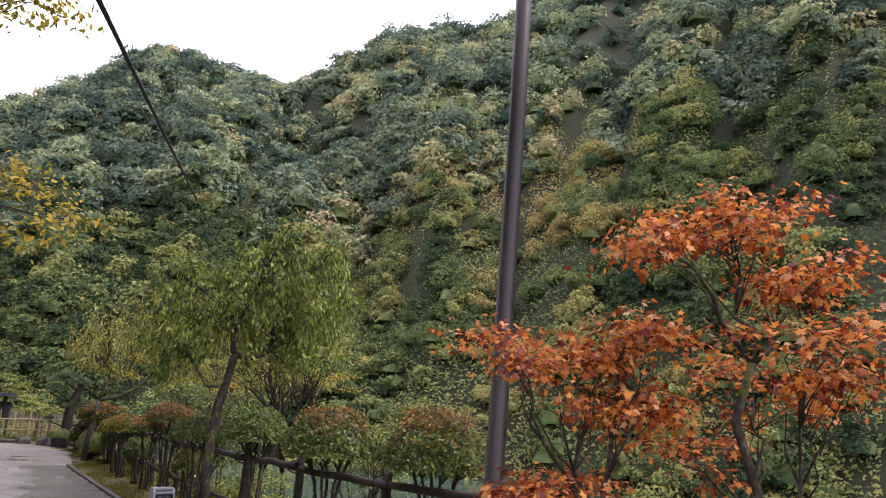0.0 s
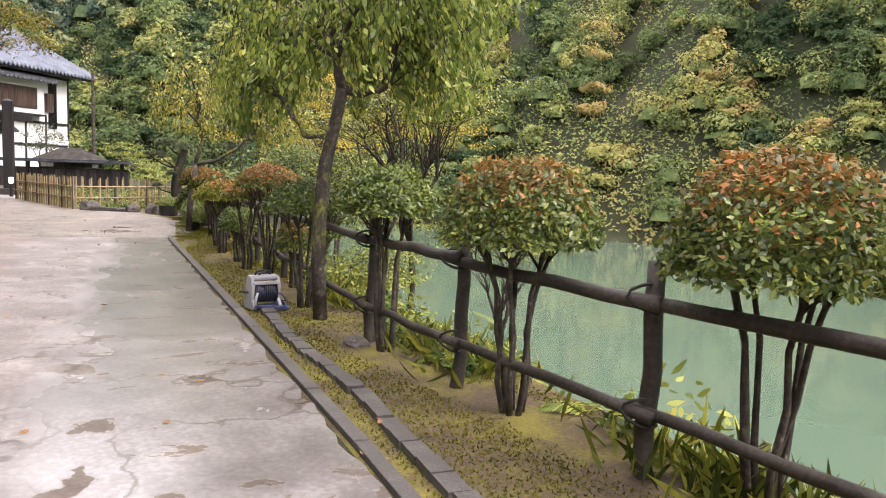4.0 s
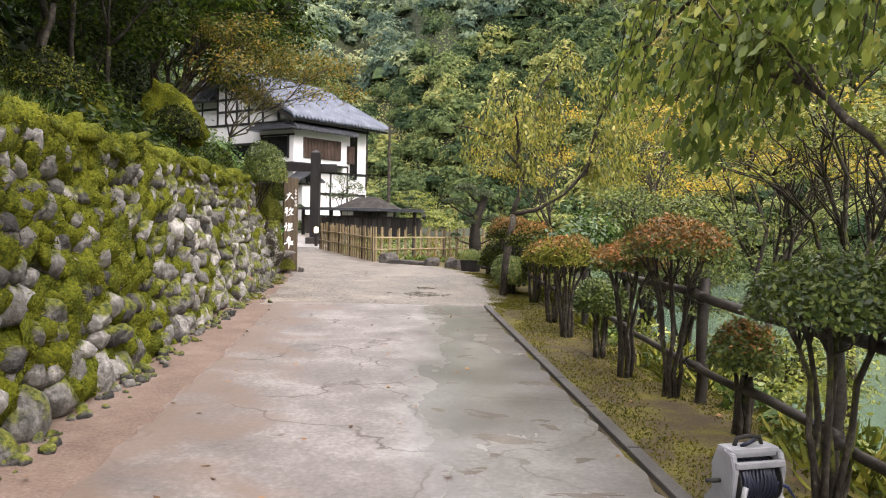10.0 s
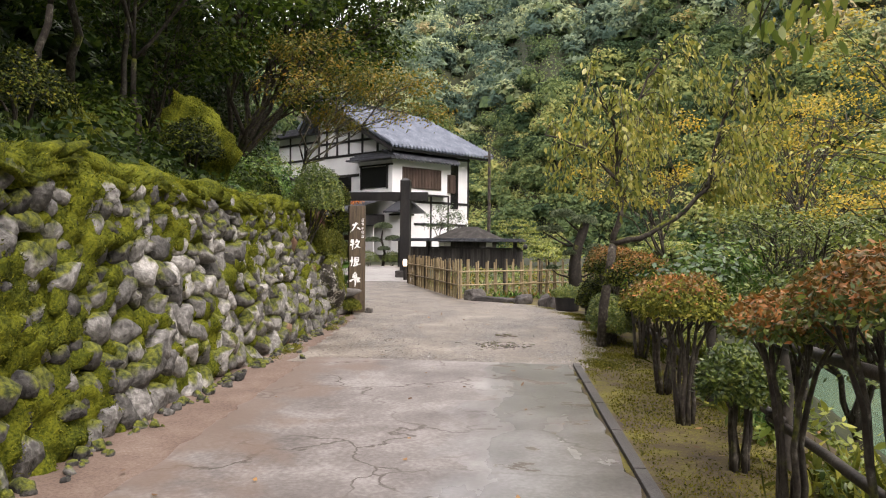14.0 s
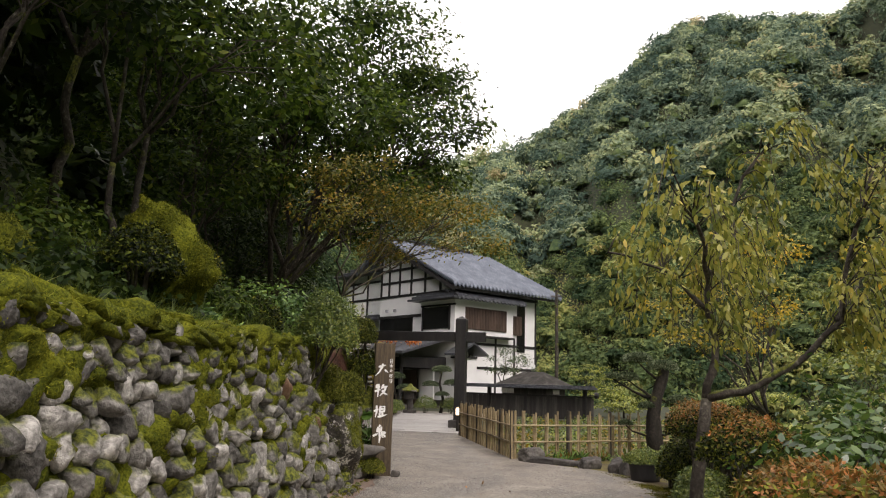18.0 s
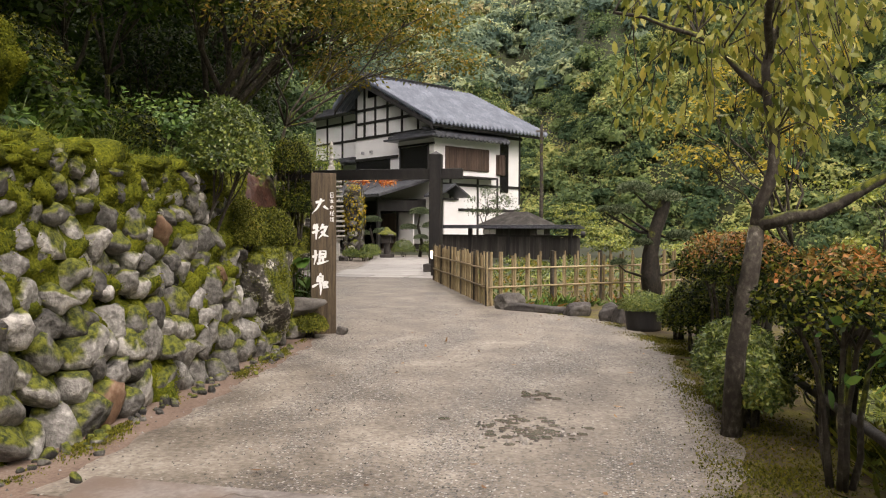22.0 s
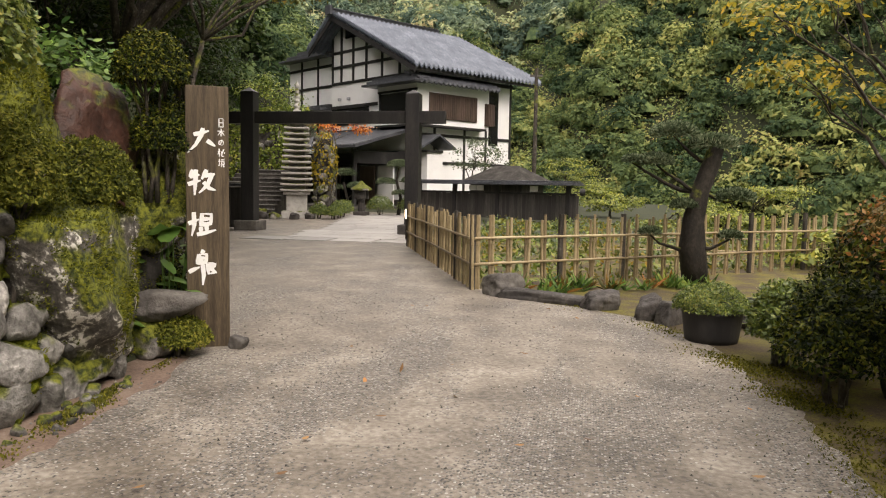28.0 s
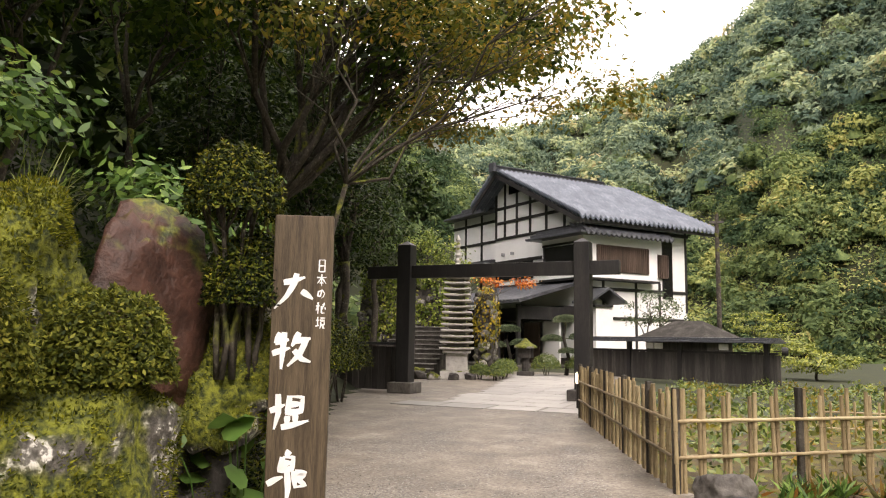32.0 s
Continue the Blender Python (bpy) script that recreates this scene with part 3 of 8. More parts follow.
def heightfield(name, xs, ys, fn, mat):
    X, Y = np.meshgrid(xs, ys)
    Z = fn(X, Y)
    V = np.stack([X, Y, Z], -1).reshape(-1, 3)
    nx, ny = len(xs), len(ys)
    i = (np.arange(ny - 1)[:, None] * nx + np.arange(nx - 1)[None]).ravel()
    F = np.stack([i, i + 1, i + nx + 1, i + nx], -1)
    me = bpy.data.meshes.new(name)
    me.from_pydata(V.tolist(), [], F.tolist())
    return mesh_object(name, me, mat, smooth=True)


# ---- terrain ----
def smooth(t):
    t = np.clip(t, 0, 1)
    return t * t * (3 - 2 * t)


def slope_foot(y):
    return np.interp(y, [-60, -13.4, -8, -3, -0.5, 1.5, 5, 10, 15, 22, 30, 60], [1.0, 0.75, 0.27, -0.1, -0.35, -1.5, -3.4, -6.4, -8.8, -11.3, -13.5, -14])


def wall_top(y):
    return np.interp(y, [-60, -12, -6, -3, -2.3, -1.5, -0.5, 0.5, 2, 6, 12, 20, 60], [2.14, 2.12, 2.06, 2.08, 1.95, 1.45, 1.1, 0.9, 0.7, 0.6, 0.5, 0.6, 1.0])


def bank_edge(y):
    return np.interp(y, [-60, -22, -16, -10, -3, 0, 4, 8, 30, 60], [6.8, 6.7, 6.0, 5.7, 5.5, 5.9, 7.5, 8, 9, 12])


FAR_AZ = [-180, -90, -40, -15, 0, 15, 30, 45, 60, 90, 120, 150, 180]
FAR_FOOT = [140, 140, 130, 118, 106, 92, 82, 74, 66, 56, 58, 80, 140]
RIDGE_AZ = [-180, -40, -17, -12.5, -9.5, -6.2, -4.3, -1.4, 1.7, 5.8, 9.4, 12.7, 16, 18.2, 21.5, 24.3, 28.7, 32.8, 36, 45, 60, 90, 120, 180]
RIDGE_EL = [15, 15.5, 15.6, 17.0, 17.6, 18.6, 20.2, 22.4, 24.8, 27.2, 26.9, 26.5, 25.8, 27.8, 28.7, 30.2, 31.6, 31.4, 33, 36, 38, 34, 27, 15]


def wrinkle(x, y):
    return np.sin(x * 0.05 + 1.3 * np.sin(y * 0.031)) * np.cos(y * 0.043 + 0.8 * np.sin(x * 0.027)) + 0.5 * np.sin(x * 0.13 + y * 0.09) * np.sin(y * 0.11 - x * 0.05)


def far_hill(x, y):
    """The slope across the river: spurs and folds run down it, with a deep gully and a bare chute."""
    r, az = np.hypot(x - 4, y + 15), np.degrees(np.arctan2(x - 4, y + 15))
    foot = np.interp(az, FAR_AZ, FAR_FOOT)
    ridge = foot + 125
    top = np.tan(np.radians(np.interp(az, RIDGE_AZ, RIDGE_EL))) * ridge - 3
    s = (r - foot) / 125
    z = np.where(s < 1, -6.3 + (top + 6.3) * np.clip(s, 0, 1) ** 0.88, top - 25 * np.clip(s - 1, 0, 4))
    body = np.sin(np.pi * np.clip(s, 0, 1))
    z = z + body * (5.0 * np.sin(az * 0.62 + 1.8 * np.sin(s * 4.0)) + 2.5 * np.sin(az * 1.45 + 2.2 * s + 1.0))
    z = z - 15 * np.exp(-((az - 16 - 9 * (1 - s)) / 3.6) ** 2) * smooth(s * 2.5) * (1 - 0.85 * smooth((s - 0.7) / 0.3))
    z = z - 9 * np.exp(-((az - 48 + 12 * (1 - s)) / 3.4) ** 2) * smooth(s * 3)
    return np.where(s > 0, z + 2.0 * wrinkle(x, y) * smooth(s * 5), -6.3)


def left_hill(x, y):
    d = slope_foot(y) - x
    z = wall_top(y) * smooth((d - 0.25) / 0.35)
    z = z + 0.32 * np.clip(d - 0.6, 0, 2.6) + 0.85 * np.clip(d - 3.2, 0, 60) + 0.25 * np.clip(d - 63, 0, 300)
    return z * np.where(y > 26, 1 - smooth((y - 26) / 6) * smooth(1 - (d - 8) / 10), 1) + 0.12 * smooth((d - 1.5) / 2) * np.sin(x * 2.1 + y) * np.sin(y * 1.7)


def ground_height(x, y):
    x, y = np.asarray(x, float), np.asarray(y, float)
    fall = x - bank_edge(y)
    right = -np.clip(fall * 0.85, 0, 6.3) + np.where(fall > 0, 0.15 * np.sin(3 * y) * np.clip(fall, 0, 1), 0)
    near = np.where(fall > 0, right, left_hill(x, y))
    front = -6.3 * smooth((y - 66) / 18)
    near = np.where((x > -20) & (fall <= 0) & (y > 60), np.maximum(near, 0) * 0 + front, near)
    far = far_hill(x, y)
    return np.where(far > -6.29, np.maximum(far, np.where(fall > 0, -6.3, near)), near)


def spread(lo, hi, step, far, grow=1.14):
    mid = list(np.arange(lo, hi + 1e-6, step))
    up, s = [mid[-1]], step
    while up[-1] < far:
        s = min(s * grow, 60)
        up.append(up[-1] + s)
    down, s = [mid[0]], step
    while down[-1] > -far:
        s = min(s * grow, 60)
        down.append(down[-1] - s)
    return np.array(down[:0:-1] + mid + up[1:])


ground = structure(heightfield("ground", spread(-4, 9, 0.22, 900, 1.1), spread(-28, 28, 0.4, 900, 1.1), ground_height, M_GROUND), "mossy forest floor falling to a river", "ground")
bm = bmesh.new()
box(bm, -300, 500, -500, 500, -5.6, -5.0)
structure(part("water", bm, M_WATER), "calm milky green river water", "river")


def sheet(name, left, right, ys, z, mat, label, category, thick=0.0, jag=0.0):
    """A ground surface between two edges x = left(y) and x = right(y)."""
    rs = random.Random(name)
    bm = bmesh.new()
    rows = []
    for y in ys:
        a, b = left(y) + rs.uniform(-jag, jag), right(y) + rs.uniform(-jag, jag)
        rows.append([bm.verts.new((a + (b - a) * k / 6, y, z)) for k in range(7)])
    for r0, r1 in zip(rows, rows[1:]):
        for k in range(6):
            bm.faces.new((r0[k], r0[k + 1], r1[k + 1], r1[k]))
    if thick:
        got = bmesh.ops.extrude_face_region(bm, geom=bm.faces[:])
        bmesh.ops.translate(bm, verts=[v for v in got["geom"] if isinstance(v, bmesh.types.BMVert)], vec=(0, 0, -thick))
        bmesh.ops.recalc_face_normals(bm, faces=bm.faces[:])
    return structure(part(name, bm, mat), label, category)


def steps(a, b, s):
    return [a + (b - a) * k / max(1, round((b - a) / s)) for k in range(max(1, round((b - a) / s)) + 1)]


def kerb_x(y):
    return float(np.interp(y, [-30, -18.5, -6.1], [4.95, 4.72, 4.02]))


def slab_left(y):
    return float(np.interp(y, [-30, -14, -10.4, -5.9], [1.6, 1.4, 1.15, 0.76]))


def gravel_right(y):
    return float(np.interp(y, [-30, -6.2, -5, -4, -0.7, 1.2, 2, 2.6, 3.0, 3.5, 4.6, 8.4, 13.5, 30, 48], [4.2, 4.2, 4.5, 4.55, 4.42, 4.15, 3.85, 3.5, 3.05, 2.0, 1.35, -0.15, -1.7, -3.5, -5]))


sheet("dirt_strip", lambda y: float(slope_foot(y)) - 0.35, lambda y: slab_left(y) + 0.1 if y < -5.95 else float(slope_foot(y)) + 0.95, steps(-30, 1.2, 0.3), 0.006, M_DIRT, "reddish dirt strip along the wall foot", "dirt")
sheet("road_gravel", lambda y: float(slope_foot(y)) + float(np.interp(y, [-6.2, -1, 0.9], [0.42, 0.36, -0.1])), gravel_right, steps(-6.3, 30, 0.13), 0.010, M_GRAVEL, "fine grey-brown gravel driveway", "gravel", jag=0.05)
sheet("pavement_slab", slab_left, kerb_x, steps(-30, -6.0, 0.14), 0.024, M_SLAB, "old cracked concrete drive with a wet side", "concrete", thick=0.05, jag=0.03)
sheet("verge", kerb_x, lambda y: float(bank_edge(y)) + 0.15, steps(-30, 6, 0.5), 0.006, M_VERGE, "mossy soil verge with fallen leaves", "verge", jag=0.02)

sheet("garden_bed", lambda y: gravel_right(y) - 0.12, lambda y: max(gravel_right(y), float(bank_edge(y))) + 0.1, steps(0.9, 14, 0.3), 0.0035, M_VERGE, "mossy bare soil of the garden bed", "soil", jag=0.04)

# ---- kerb and broken gutter ----
kerb = structure(new("kerb"), "low dark concrete kerb with a drain gap", "kerb")
for y0 in np.arange(-28, -6.2, 0.99):
    y1 = min(y0 + 0.975, -6.0)
    bm = boxes((kerb_x(y0) + 0.04, kerb_x(y0) + 0.125, y0, y1, -0.06, 0.045), bevel=0.008)
    for v in bm.verts:
        v.co.x += kerb_x(v.co.y) - kerb_x(y0)
    part("kerb_stone", bm, M_KERB, kerb)
rs = random.Random(3)
gutter = structure(new("gutter_edge"), "broken concrete gutter edge with chipped rim", "kerb")
y = -24.0
while y < -14.6:
    y1 = y + rs.uniform(0.6, 1.3)
    bm = bmesh.new()
    x0 = kerb_x(y) + 0.27
    n = 6
    for k in range(n):
        a, b = y + (y1 - y) * k / n, y + (y1 - y) * (k + 1) / n
        j = rs.uniform(-0.015, 0.015) + 0.03 * math.sin(a * 2.1) + kerb_x(a) + 0.27 - x0
        box(bm, x0 + j, x0 + j + 0.11 + rs.uniform(-0.015, 0.015), a, b - 0.001, -0.05, 0.05 + rs.uniform(-0.012, 0.008))
    part("gutter_stone", bm, M_KERB, gutter)
    y = y1 + 0.012

# ---- the house beyond the gate ----
HM = pose(-6.9, 36.0, 0, 0, 0, -36) @ Matrix.Rotation(radians(90), 4, "Z")
# local x runs along the front away from the near corner, local y along the gable wall
house = thing("house", "two-storey white plaster inn with black timber and grey tiled roof", "house")
house.matrix_world = HM


def hpart(name, bm, mat, parent=None, label="", smooth=False):
    return part(name, bm, mat, parent or house, label, smooth)


E0 = 0.55
FX, GY = 8.6, 9.3
bm = boxes((E0, FX, E0, GY, 0, 8.1))
hpart("wall", bm, M_PLASTER, label="white plaster wall")
# gable triangle: ridge parallel to local x at y = RY
RY, RZ, EZ = 7.6, 12.2, 8.15
bm = bmesh.new()
for x in (E0 + 0.004, FX - 0.3):
    vs = [bm.verts.new(p) for p in ((x, E0, 8.1), (x, GY, 8.1), (x, GY, 10.9), (x, RY, RZ - 0.3), (x, E0, EZ - 0.02))]
    bm.faces.new(vs)
    w = [bm.verts.new((v.co.x + 0.25, v.co.y, v.co.z)) for v in vs]
    bm.faces.new(w[::-1])
    for i in range(5):
        bm.faces.new((vs[i - 1], w[i - 1], w[i], vs[i]))
bmesh.ops.recalc_face_normals(bm, faces=bm.faces[:])
hpart("gable_wall", bm, M_PLASTER)


def roof(name, x0, x1, y_low, z_low, y_top, z_top, mat, thick=0.16, waves=True, course=0.38, inset=0.0, parent=None):
    """A pitched roof plane with tile ribs running down it and stepped courses."""
    bm = bmesh.new()
    n = max(2, int(math.hypot(y_top - y_low, z_top - z_low) / course))
    cols = max(2, int((x1 - x0) / 0.36))
    grid = []
    for j in range(n + 1):
        f = j / n
        for lift in ((0.1, 0.0) if 0 < j < n else (0.0,)):
            row = []
            for i in range(cols * 4 + 1):
                u = i / (cols * 4)
                xa, xb = x0 + inset * f, x1 - inset * f
                z = z_low + (z_top - z_low) * f + lift + (0.13 * (1, 0.1, -0.5, 0.1)[i % 4] if waves else 0)
                row.append(bm.verts.new((xa + (xb - xa) * u, y_low + (y_top - y_low) * f, z)))
            grid.append(row)
    for r0, r1 in zip(grid, grid[1:]):
        for i in range(len(r0) - 1):
            bm.faces.new((r0[i], r0[i + 1], r1[i + 1], r1[i]))
    got = bmesh.ops.extrude_face_region(bm, geom=bm.faces[:])
    bmesh.ops.translate(bm, verts=[v for v in got["geom"] if isinstance(v, bmesh.types.BMVert)], vec=(0, 0, -thick))
    bmesh.ops.recalc_face_normals(bm, faces=bm.faces[:])
    return hpart(name, bm, mat, parent)


roof("roof_front", -0.75, 10.2, -0.65, EZ + 0.05, RY, RZ, M_TILE, inset=0.0)
roof("roof_back", -0.75, 10.2, GY + 1.1, 10.2, RY, RZ, M_TILE)
bm = boxes((-0.85, 8.4, RY - 0.2, RY + 0.2, RZ - 0.1, RZ + 0.22), (-0.8, 8.3, RY - 0.26, RY + 0.26, RZ + 0.2, RZ + 0.27), (-1.0, -0.8, RY - 0.28, RY + 0.28, RZ - 0.15, RZ + 0.42), bevel=0.02)
hpart("ridge", bm, M_DARKTILE)
bm = bmesh.new()
for sx in (-0.7,):
    for (y0, z0, y1, z1) in ((-0.6, EZ - 0.12, RY, RZ - 0.2), (RY, RZ - 0.2, GY + 1.0, 10.05)):
        vs = [(sx, y0, z0 - 0.3), (sx, y1, z1 - 0.3), (sx, y1, z1), (sx, y0, z0)]
        q = [bm.verts.new(v) for v in vs] + [bm.verts.new((v[0] + 0.08, v[1], v[2])) for v in vs]
        for f in ((0, 1, 2, 3), (7, 6, 5, 4), (0, 4, 5, 1), (1, 5, 6, 2), (2, 6, 7, 3), (3, 7, 4, 0)):
            bm.faces.new([q[i] for i in f])
hpart("bargeboard", bm, M_TIMBER)
hpart("eave_fascia", boxes((-0.6, 10.0, -0.5, -0.42, EZ - 0.28, EZ - 0.1), (E0, FX, 0.35, 0.5, 7.75, 7.95)), M_TIMBER)


def gable_top(y):
    return EZ - 0.3 + (RZ - EZ) * (y + 0.6) / (RY + 0.6) if y < RY else RZ - 0.35 - (y - RY) * 0.55


for i, y in enumerate((2.2, 3.9, 5.5, 6.9, 8.2, 9.2)):
    hpart("timber_post", boxes((E0 - 0.06, E0 + 0.05, y - 0.09, y + 0.09, 7.95, gable_top(y))), M_TIMBER)
for z, y0 in ((7.95, 0.6), (9.0, 2.6), (9.95, 4.4)):
    hpart("timber_beam", boxes((E0 - 0.055, E0 + 0.045, y0, GY, z - 0.09, z + 0.09)), M_TIMBER)
hpart("gable_vent", boxes((E0 - 0.1, E0 + 0.02, 6.4, 7.7, 10.75, 11.4)), M_GLASSDARK)
for y in (7.3, 8.3):
    hpart("wall_light", boxes((E0 - 0.2, E0, y - 0.08, y + 0.08, 6.8, 7.0), bevel=0.02), M_PLASTIC)
# corner bay
bay = hpart("bay", boxes((0, 5.6, 0, 3.6, 4.95, 7.3)), M_PLASTER, label="white bay with shutters")
roof("bay_roof", -0.45, 6.2, -0.75, 7.3, 0.6, 7.85, M_DARKTILE, 0.1, parent=bay)
part("bay_side_roof", boxes((-0.75, 0.6, -0.7, 4.3, 7.25, 7.38), (-0.45, 0.6, -0.5, 4.2, 7.38, 7.6), (-0.1, 0.6, 0, 4.1, 7.6, 7.8), bevel=0.03), M_DARKTILE, bay)
lattice = part("shutter", boxes((0.95, 4.85, -0.06, 0.02, 5.3, 6.8)), M_BROWN, bay, "brown slatted shutter")
for k in range(26):
    x = 1.0 + 3.8 * k / 25
    part("slat", boxes((x - 0.05, x + 0.05, -0.1, -0.055, 5.34, 6.76)), M_BROWN, lattice)
part("side_window", boxes((-0.05, 0.02, 0.55, 3.3, 5.3, 6.8)), M_GLASSDARK, bay, "dark recessed window")
for y in (0.5, 3.35):
    part("window_post", boxes((-0.09, 0.03, y - 0.06, y + 0.06, 5.2, 6.9)), M_TIMBER, bay)
part("bay_sill", boxes((-0.1, 5.7, -0.1, 3.8, 4.83, 4.95)), M_TIMBER, bay)
part("bay_trim", boxes((-0.03, 0.05, -0.03, 3.6, 6.85, 6.98)), M_TIMBER, bay)
hpart("slit_window", boxes((6.55, 7.35, E0 - 0.08, E0 + 0.02, 4.0, 7.6)), M_GLASSDARK, label="tall dark slit window")
sh = hpart("side_shutter", boxes((5.75, 6.9, E0 - 0.14, E0 - 0.07, 5.2, 6.6)), M_BROWN)
for k in range(8):
    part("slat", boxes((5.8 + 0.15 * k, 5.87 + 0.15 * k, E0 - 0.18, E0 - 0.135, 5.25, 6.55)), M_BROWN, sh)
hpart("corner_post", boxes((FX - 0.12, FX + 0.04, E0 - 0.04, E0 + 0.1, 3.2, 8.1)), M_TIMBER)
for z in (2.75, 4.4):
    hpart("floor_beam", boxes((E0, FX - 0.15, E0 - 0.05, E0 + 0.02, z - 0.09, z + 0.09)), M_TIMBER)
for x in (1.9, 4.4, 6.3):
    hpart("lower_post", boxes((x - 0.08, x + 0.08, E0 - 0.045, E0 + 0.02, 0, 4.9)), M_TIMBER)
hpart("small_window", boxes((1.0, 1.7, E0 - 0.06, E0, 1.6, 2.3)), M_GLASSDARK)
hpart("stone_base", boxes((E0 - 0.1, FX + 0.1, E0 - 0.1, GY + 0.1, 0, 0.5), bevel=0.03), M_ROCK)
# gable side: middle roofs, dark windows, entrance
hpart("upper_dark_window", boxes((E0 - 0.06, E0, 5.2, 9.2, 5.2, 6.3)), M_GLASSDARK)
hpart("side_beam", boxes((E0 - 0.08, E0, 0.6, 9.3, 6.3, 6.5), (E0 - 0.08, E0, 0.6, 9.3, 4.75, 4.9)), M_TIMBER)
porch = hpart("entrance_porch", boxes((-3.3, -0.2, 1.4, 1.55, 2.6, 3.3), (-3.3, E0, 8.6, 8.75, 0, 3.3), (-0.2, E0, 1.4, 8.7, 2.6, 3.4)), M_TIMBER, label="dark entrance porch")
def slope_slab(corners, thick):
    """A flat slab over four corners in the order round its rim."""
    bm = bmesh.new()
    v = [bm.verts.new(c) for c in corners] + [bm.verts.new((c[0], c[1], c[2] - thick)) for c in corners]
    for f in ((0, 1, 2, 3), (7, 6, 5, 4), (0, 4, 5, 1), (1, 5, 6, 2), (2, 6, 7, 3), (3, 7, 4, 0)):
        bm.faces.new([v[i] for i in f])
    bmesh.ops.recalc_face_normals(bm, faces=bm.faces[:])
    return bm


proof = part("porch_roof", slope_slab([(-4.0, 0.4, 3.55), (-4.0, 9.8, 3.55), (0.5, 9.4, 4.75), (0.5, 0.8, 4.75)], 0.14), M_DARKTILE, porch, "dark tiled porch roof")
for k in range(30):
    y = 0.55 + 9.1 * k / 29
    part("tile_rib", tube([(-4.0, y, 3.57), (0.5, y + (4.7 - y) * 0.05, 4.77)], 0.05, 6), M_DARKTILE, proof)
for y in (1.5, 3.4, 5.2, 7.0, 8.65):
    part("porch_post", boxes((-3.35, -3.15, y - 0.09, y + 0.09, 0, 3.4)), M_TIMBER, porch)
for y in (2.45, 4.3, 7.9):
    part("door_panel", boxes((-0.28, -0.2, y - 0.75, y + 0.75, 0.15, 2.5)), M_PLASTER if y < 3 else M_BROWN, porch)
part("doorway", boxes((-0.26, -0.2, 5.4, 6.9, 0.05, 2.5)), M_GLASSDARK, porch)
part("porch_floor", boxes((-3.6, 0.3, 1.2, 8.9, 0, 0.14), bevel=0.02), M_ROCK, porch)
# small gate roof at the corner of the lower floor
lean = hpart("lower_gable", boxes((0.2, 1.5, -0.7, E0, 3.3, 3.42)), M_TIMBER)
for sx in (-1, 1):
    part("lower_gable_roof", slope_slab([(0.95, -1.0, 4.35), (0.95, E0, 4.35), (0.95 + sx * 1.3, E0, 3.6), (0.95 + sx * 1.3, -1.0, 3.6)], 0.12), M_DARKTILE, lean)
part("lower_gable_wall", boxes((0.35, 1.55, -0.6, E0 - 0.06, 0.5, 3.3)), M_PLASTER, lean)
# annex behind, to the side of the gable
annex = thing("annex_building", "white plaster annex with black timber frame and tiled roof", "house")
annex.matrix_world = HM @ pose(1.5, 10.2, 0)
part("wall", boxes((0, 9, 0, 6, 0, 10.1)), M_PLASTER, annex)
part("roof", boxes((-0.8, 9, -0.5, 6.3, 10.1, 10.26), (-0.55, 9, 0.4, 5.6, 10.26, 10.5), (-0.4, 9, 1.6, 4.4, 10.5, 10.75), bevel=0.05), M_DARKTILE, annex)
for z in (8.1, 9.5):
    part("timber_beam", boxes((-0.05, 0.02, 0, 6, z - 0.09, z + 0.09)), M_TIMBER, annex)
for y in (0.1, 2.2, 4.3):
    part("timber_post", boxes((-0.06, 0.03, y - 0.09, y + 0.09, 4, 10.1)), M_TIMBER, annex)
part("lean_roof", boxes((-1.6, 0, -0.4, 5, 6.3, 6.5), (-0.9, 0, -0.4, 5, 6.5, 6.75), bevel=0.03), M_DARKTILE, annex)

# ---- roofed board fence behind the garden ----
bfence = thing("board_fence", "dark weathered board fence with a narrow capped roof", "fence", (-4.6, 27.05, 0), -28.4)
L = 8.2
for k in range(41):
    x = 0.1 + k * 0.2
    part("board", boxes((x - 0.095, x + 0.095, -0.02, 0.02, 0.1, 1.12 + 0.01 * math.sin(k * 3.1))), M_GREYWOOD, bfence)
for x in (0.05, 2.1, 4.4, 7.75):
    part("post", boxes((x - 0.08, x + 0.08, -0.1, 0.06, 0, 1.5), bevel=0.01), M_TIMBER, bfence)
part("rail", boxes((0, L - 0.1, -0.05, 0.05, 1.12, 1.2)), M_TIMBER, bfence)
part("roof_cap", boxes((-0.2, L, -0.42, 0.42, 1.5, 1.56), (-0.2, L, -0.3, 0.3, 1.56, 1.62), (-0.2, L, -0.12, 0.12, 1.62, 1.68), bevel=0.01), M_DARKTILE, bfence)
for x in (2.9, 3.3, 6.0):
    part("notice", boxes((x, x + 0.36, -0.06, -0.03, 1.24, 1.46)), M_WHITE, bfence)

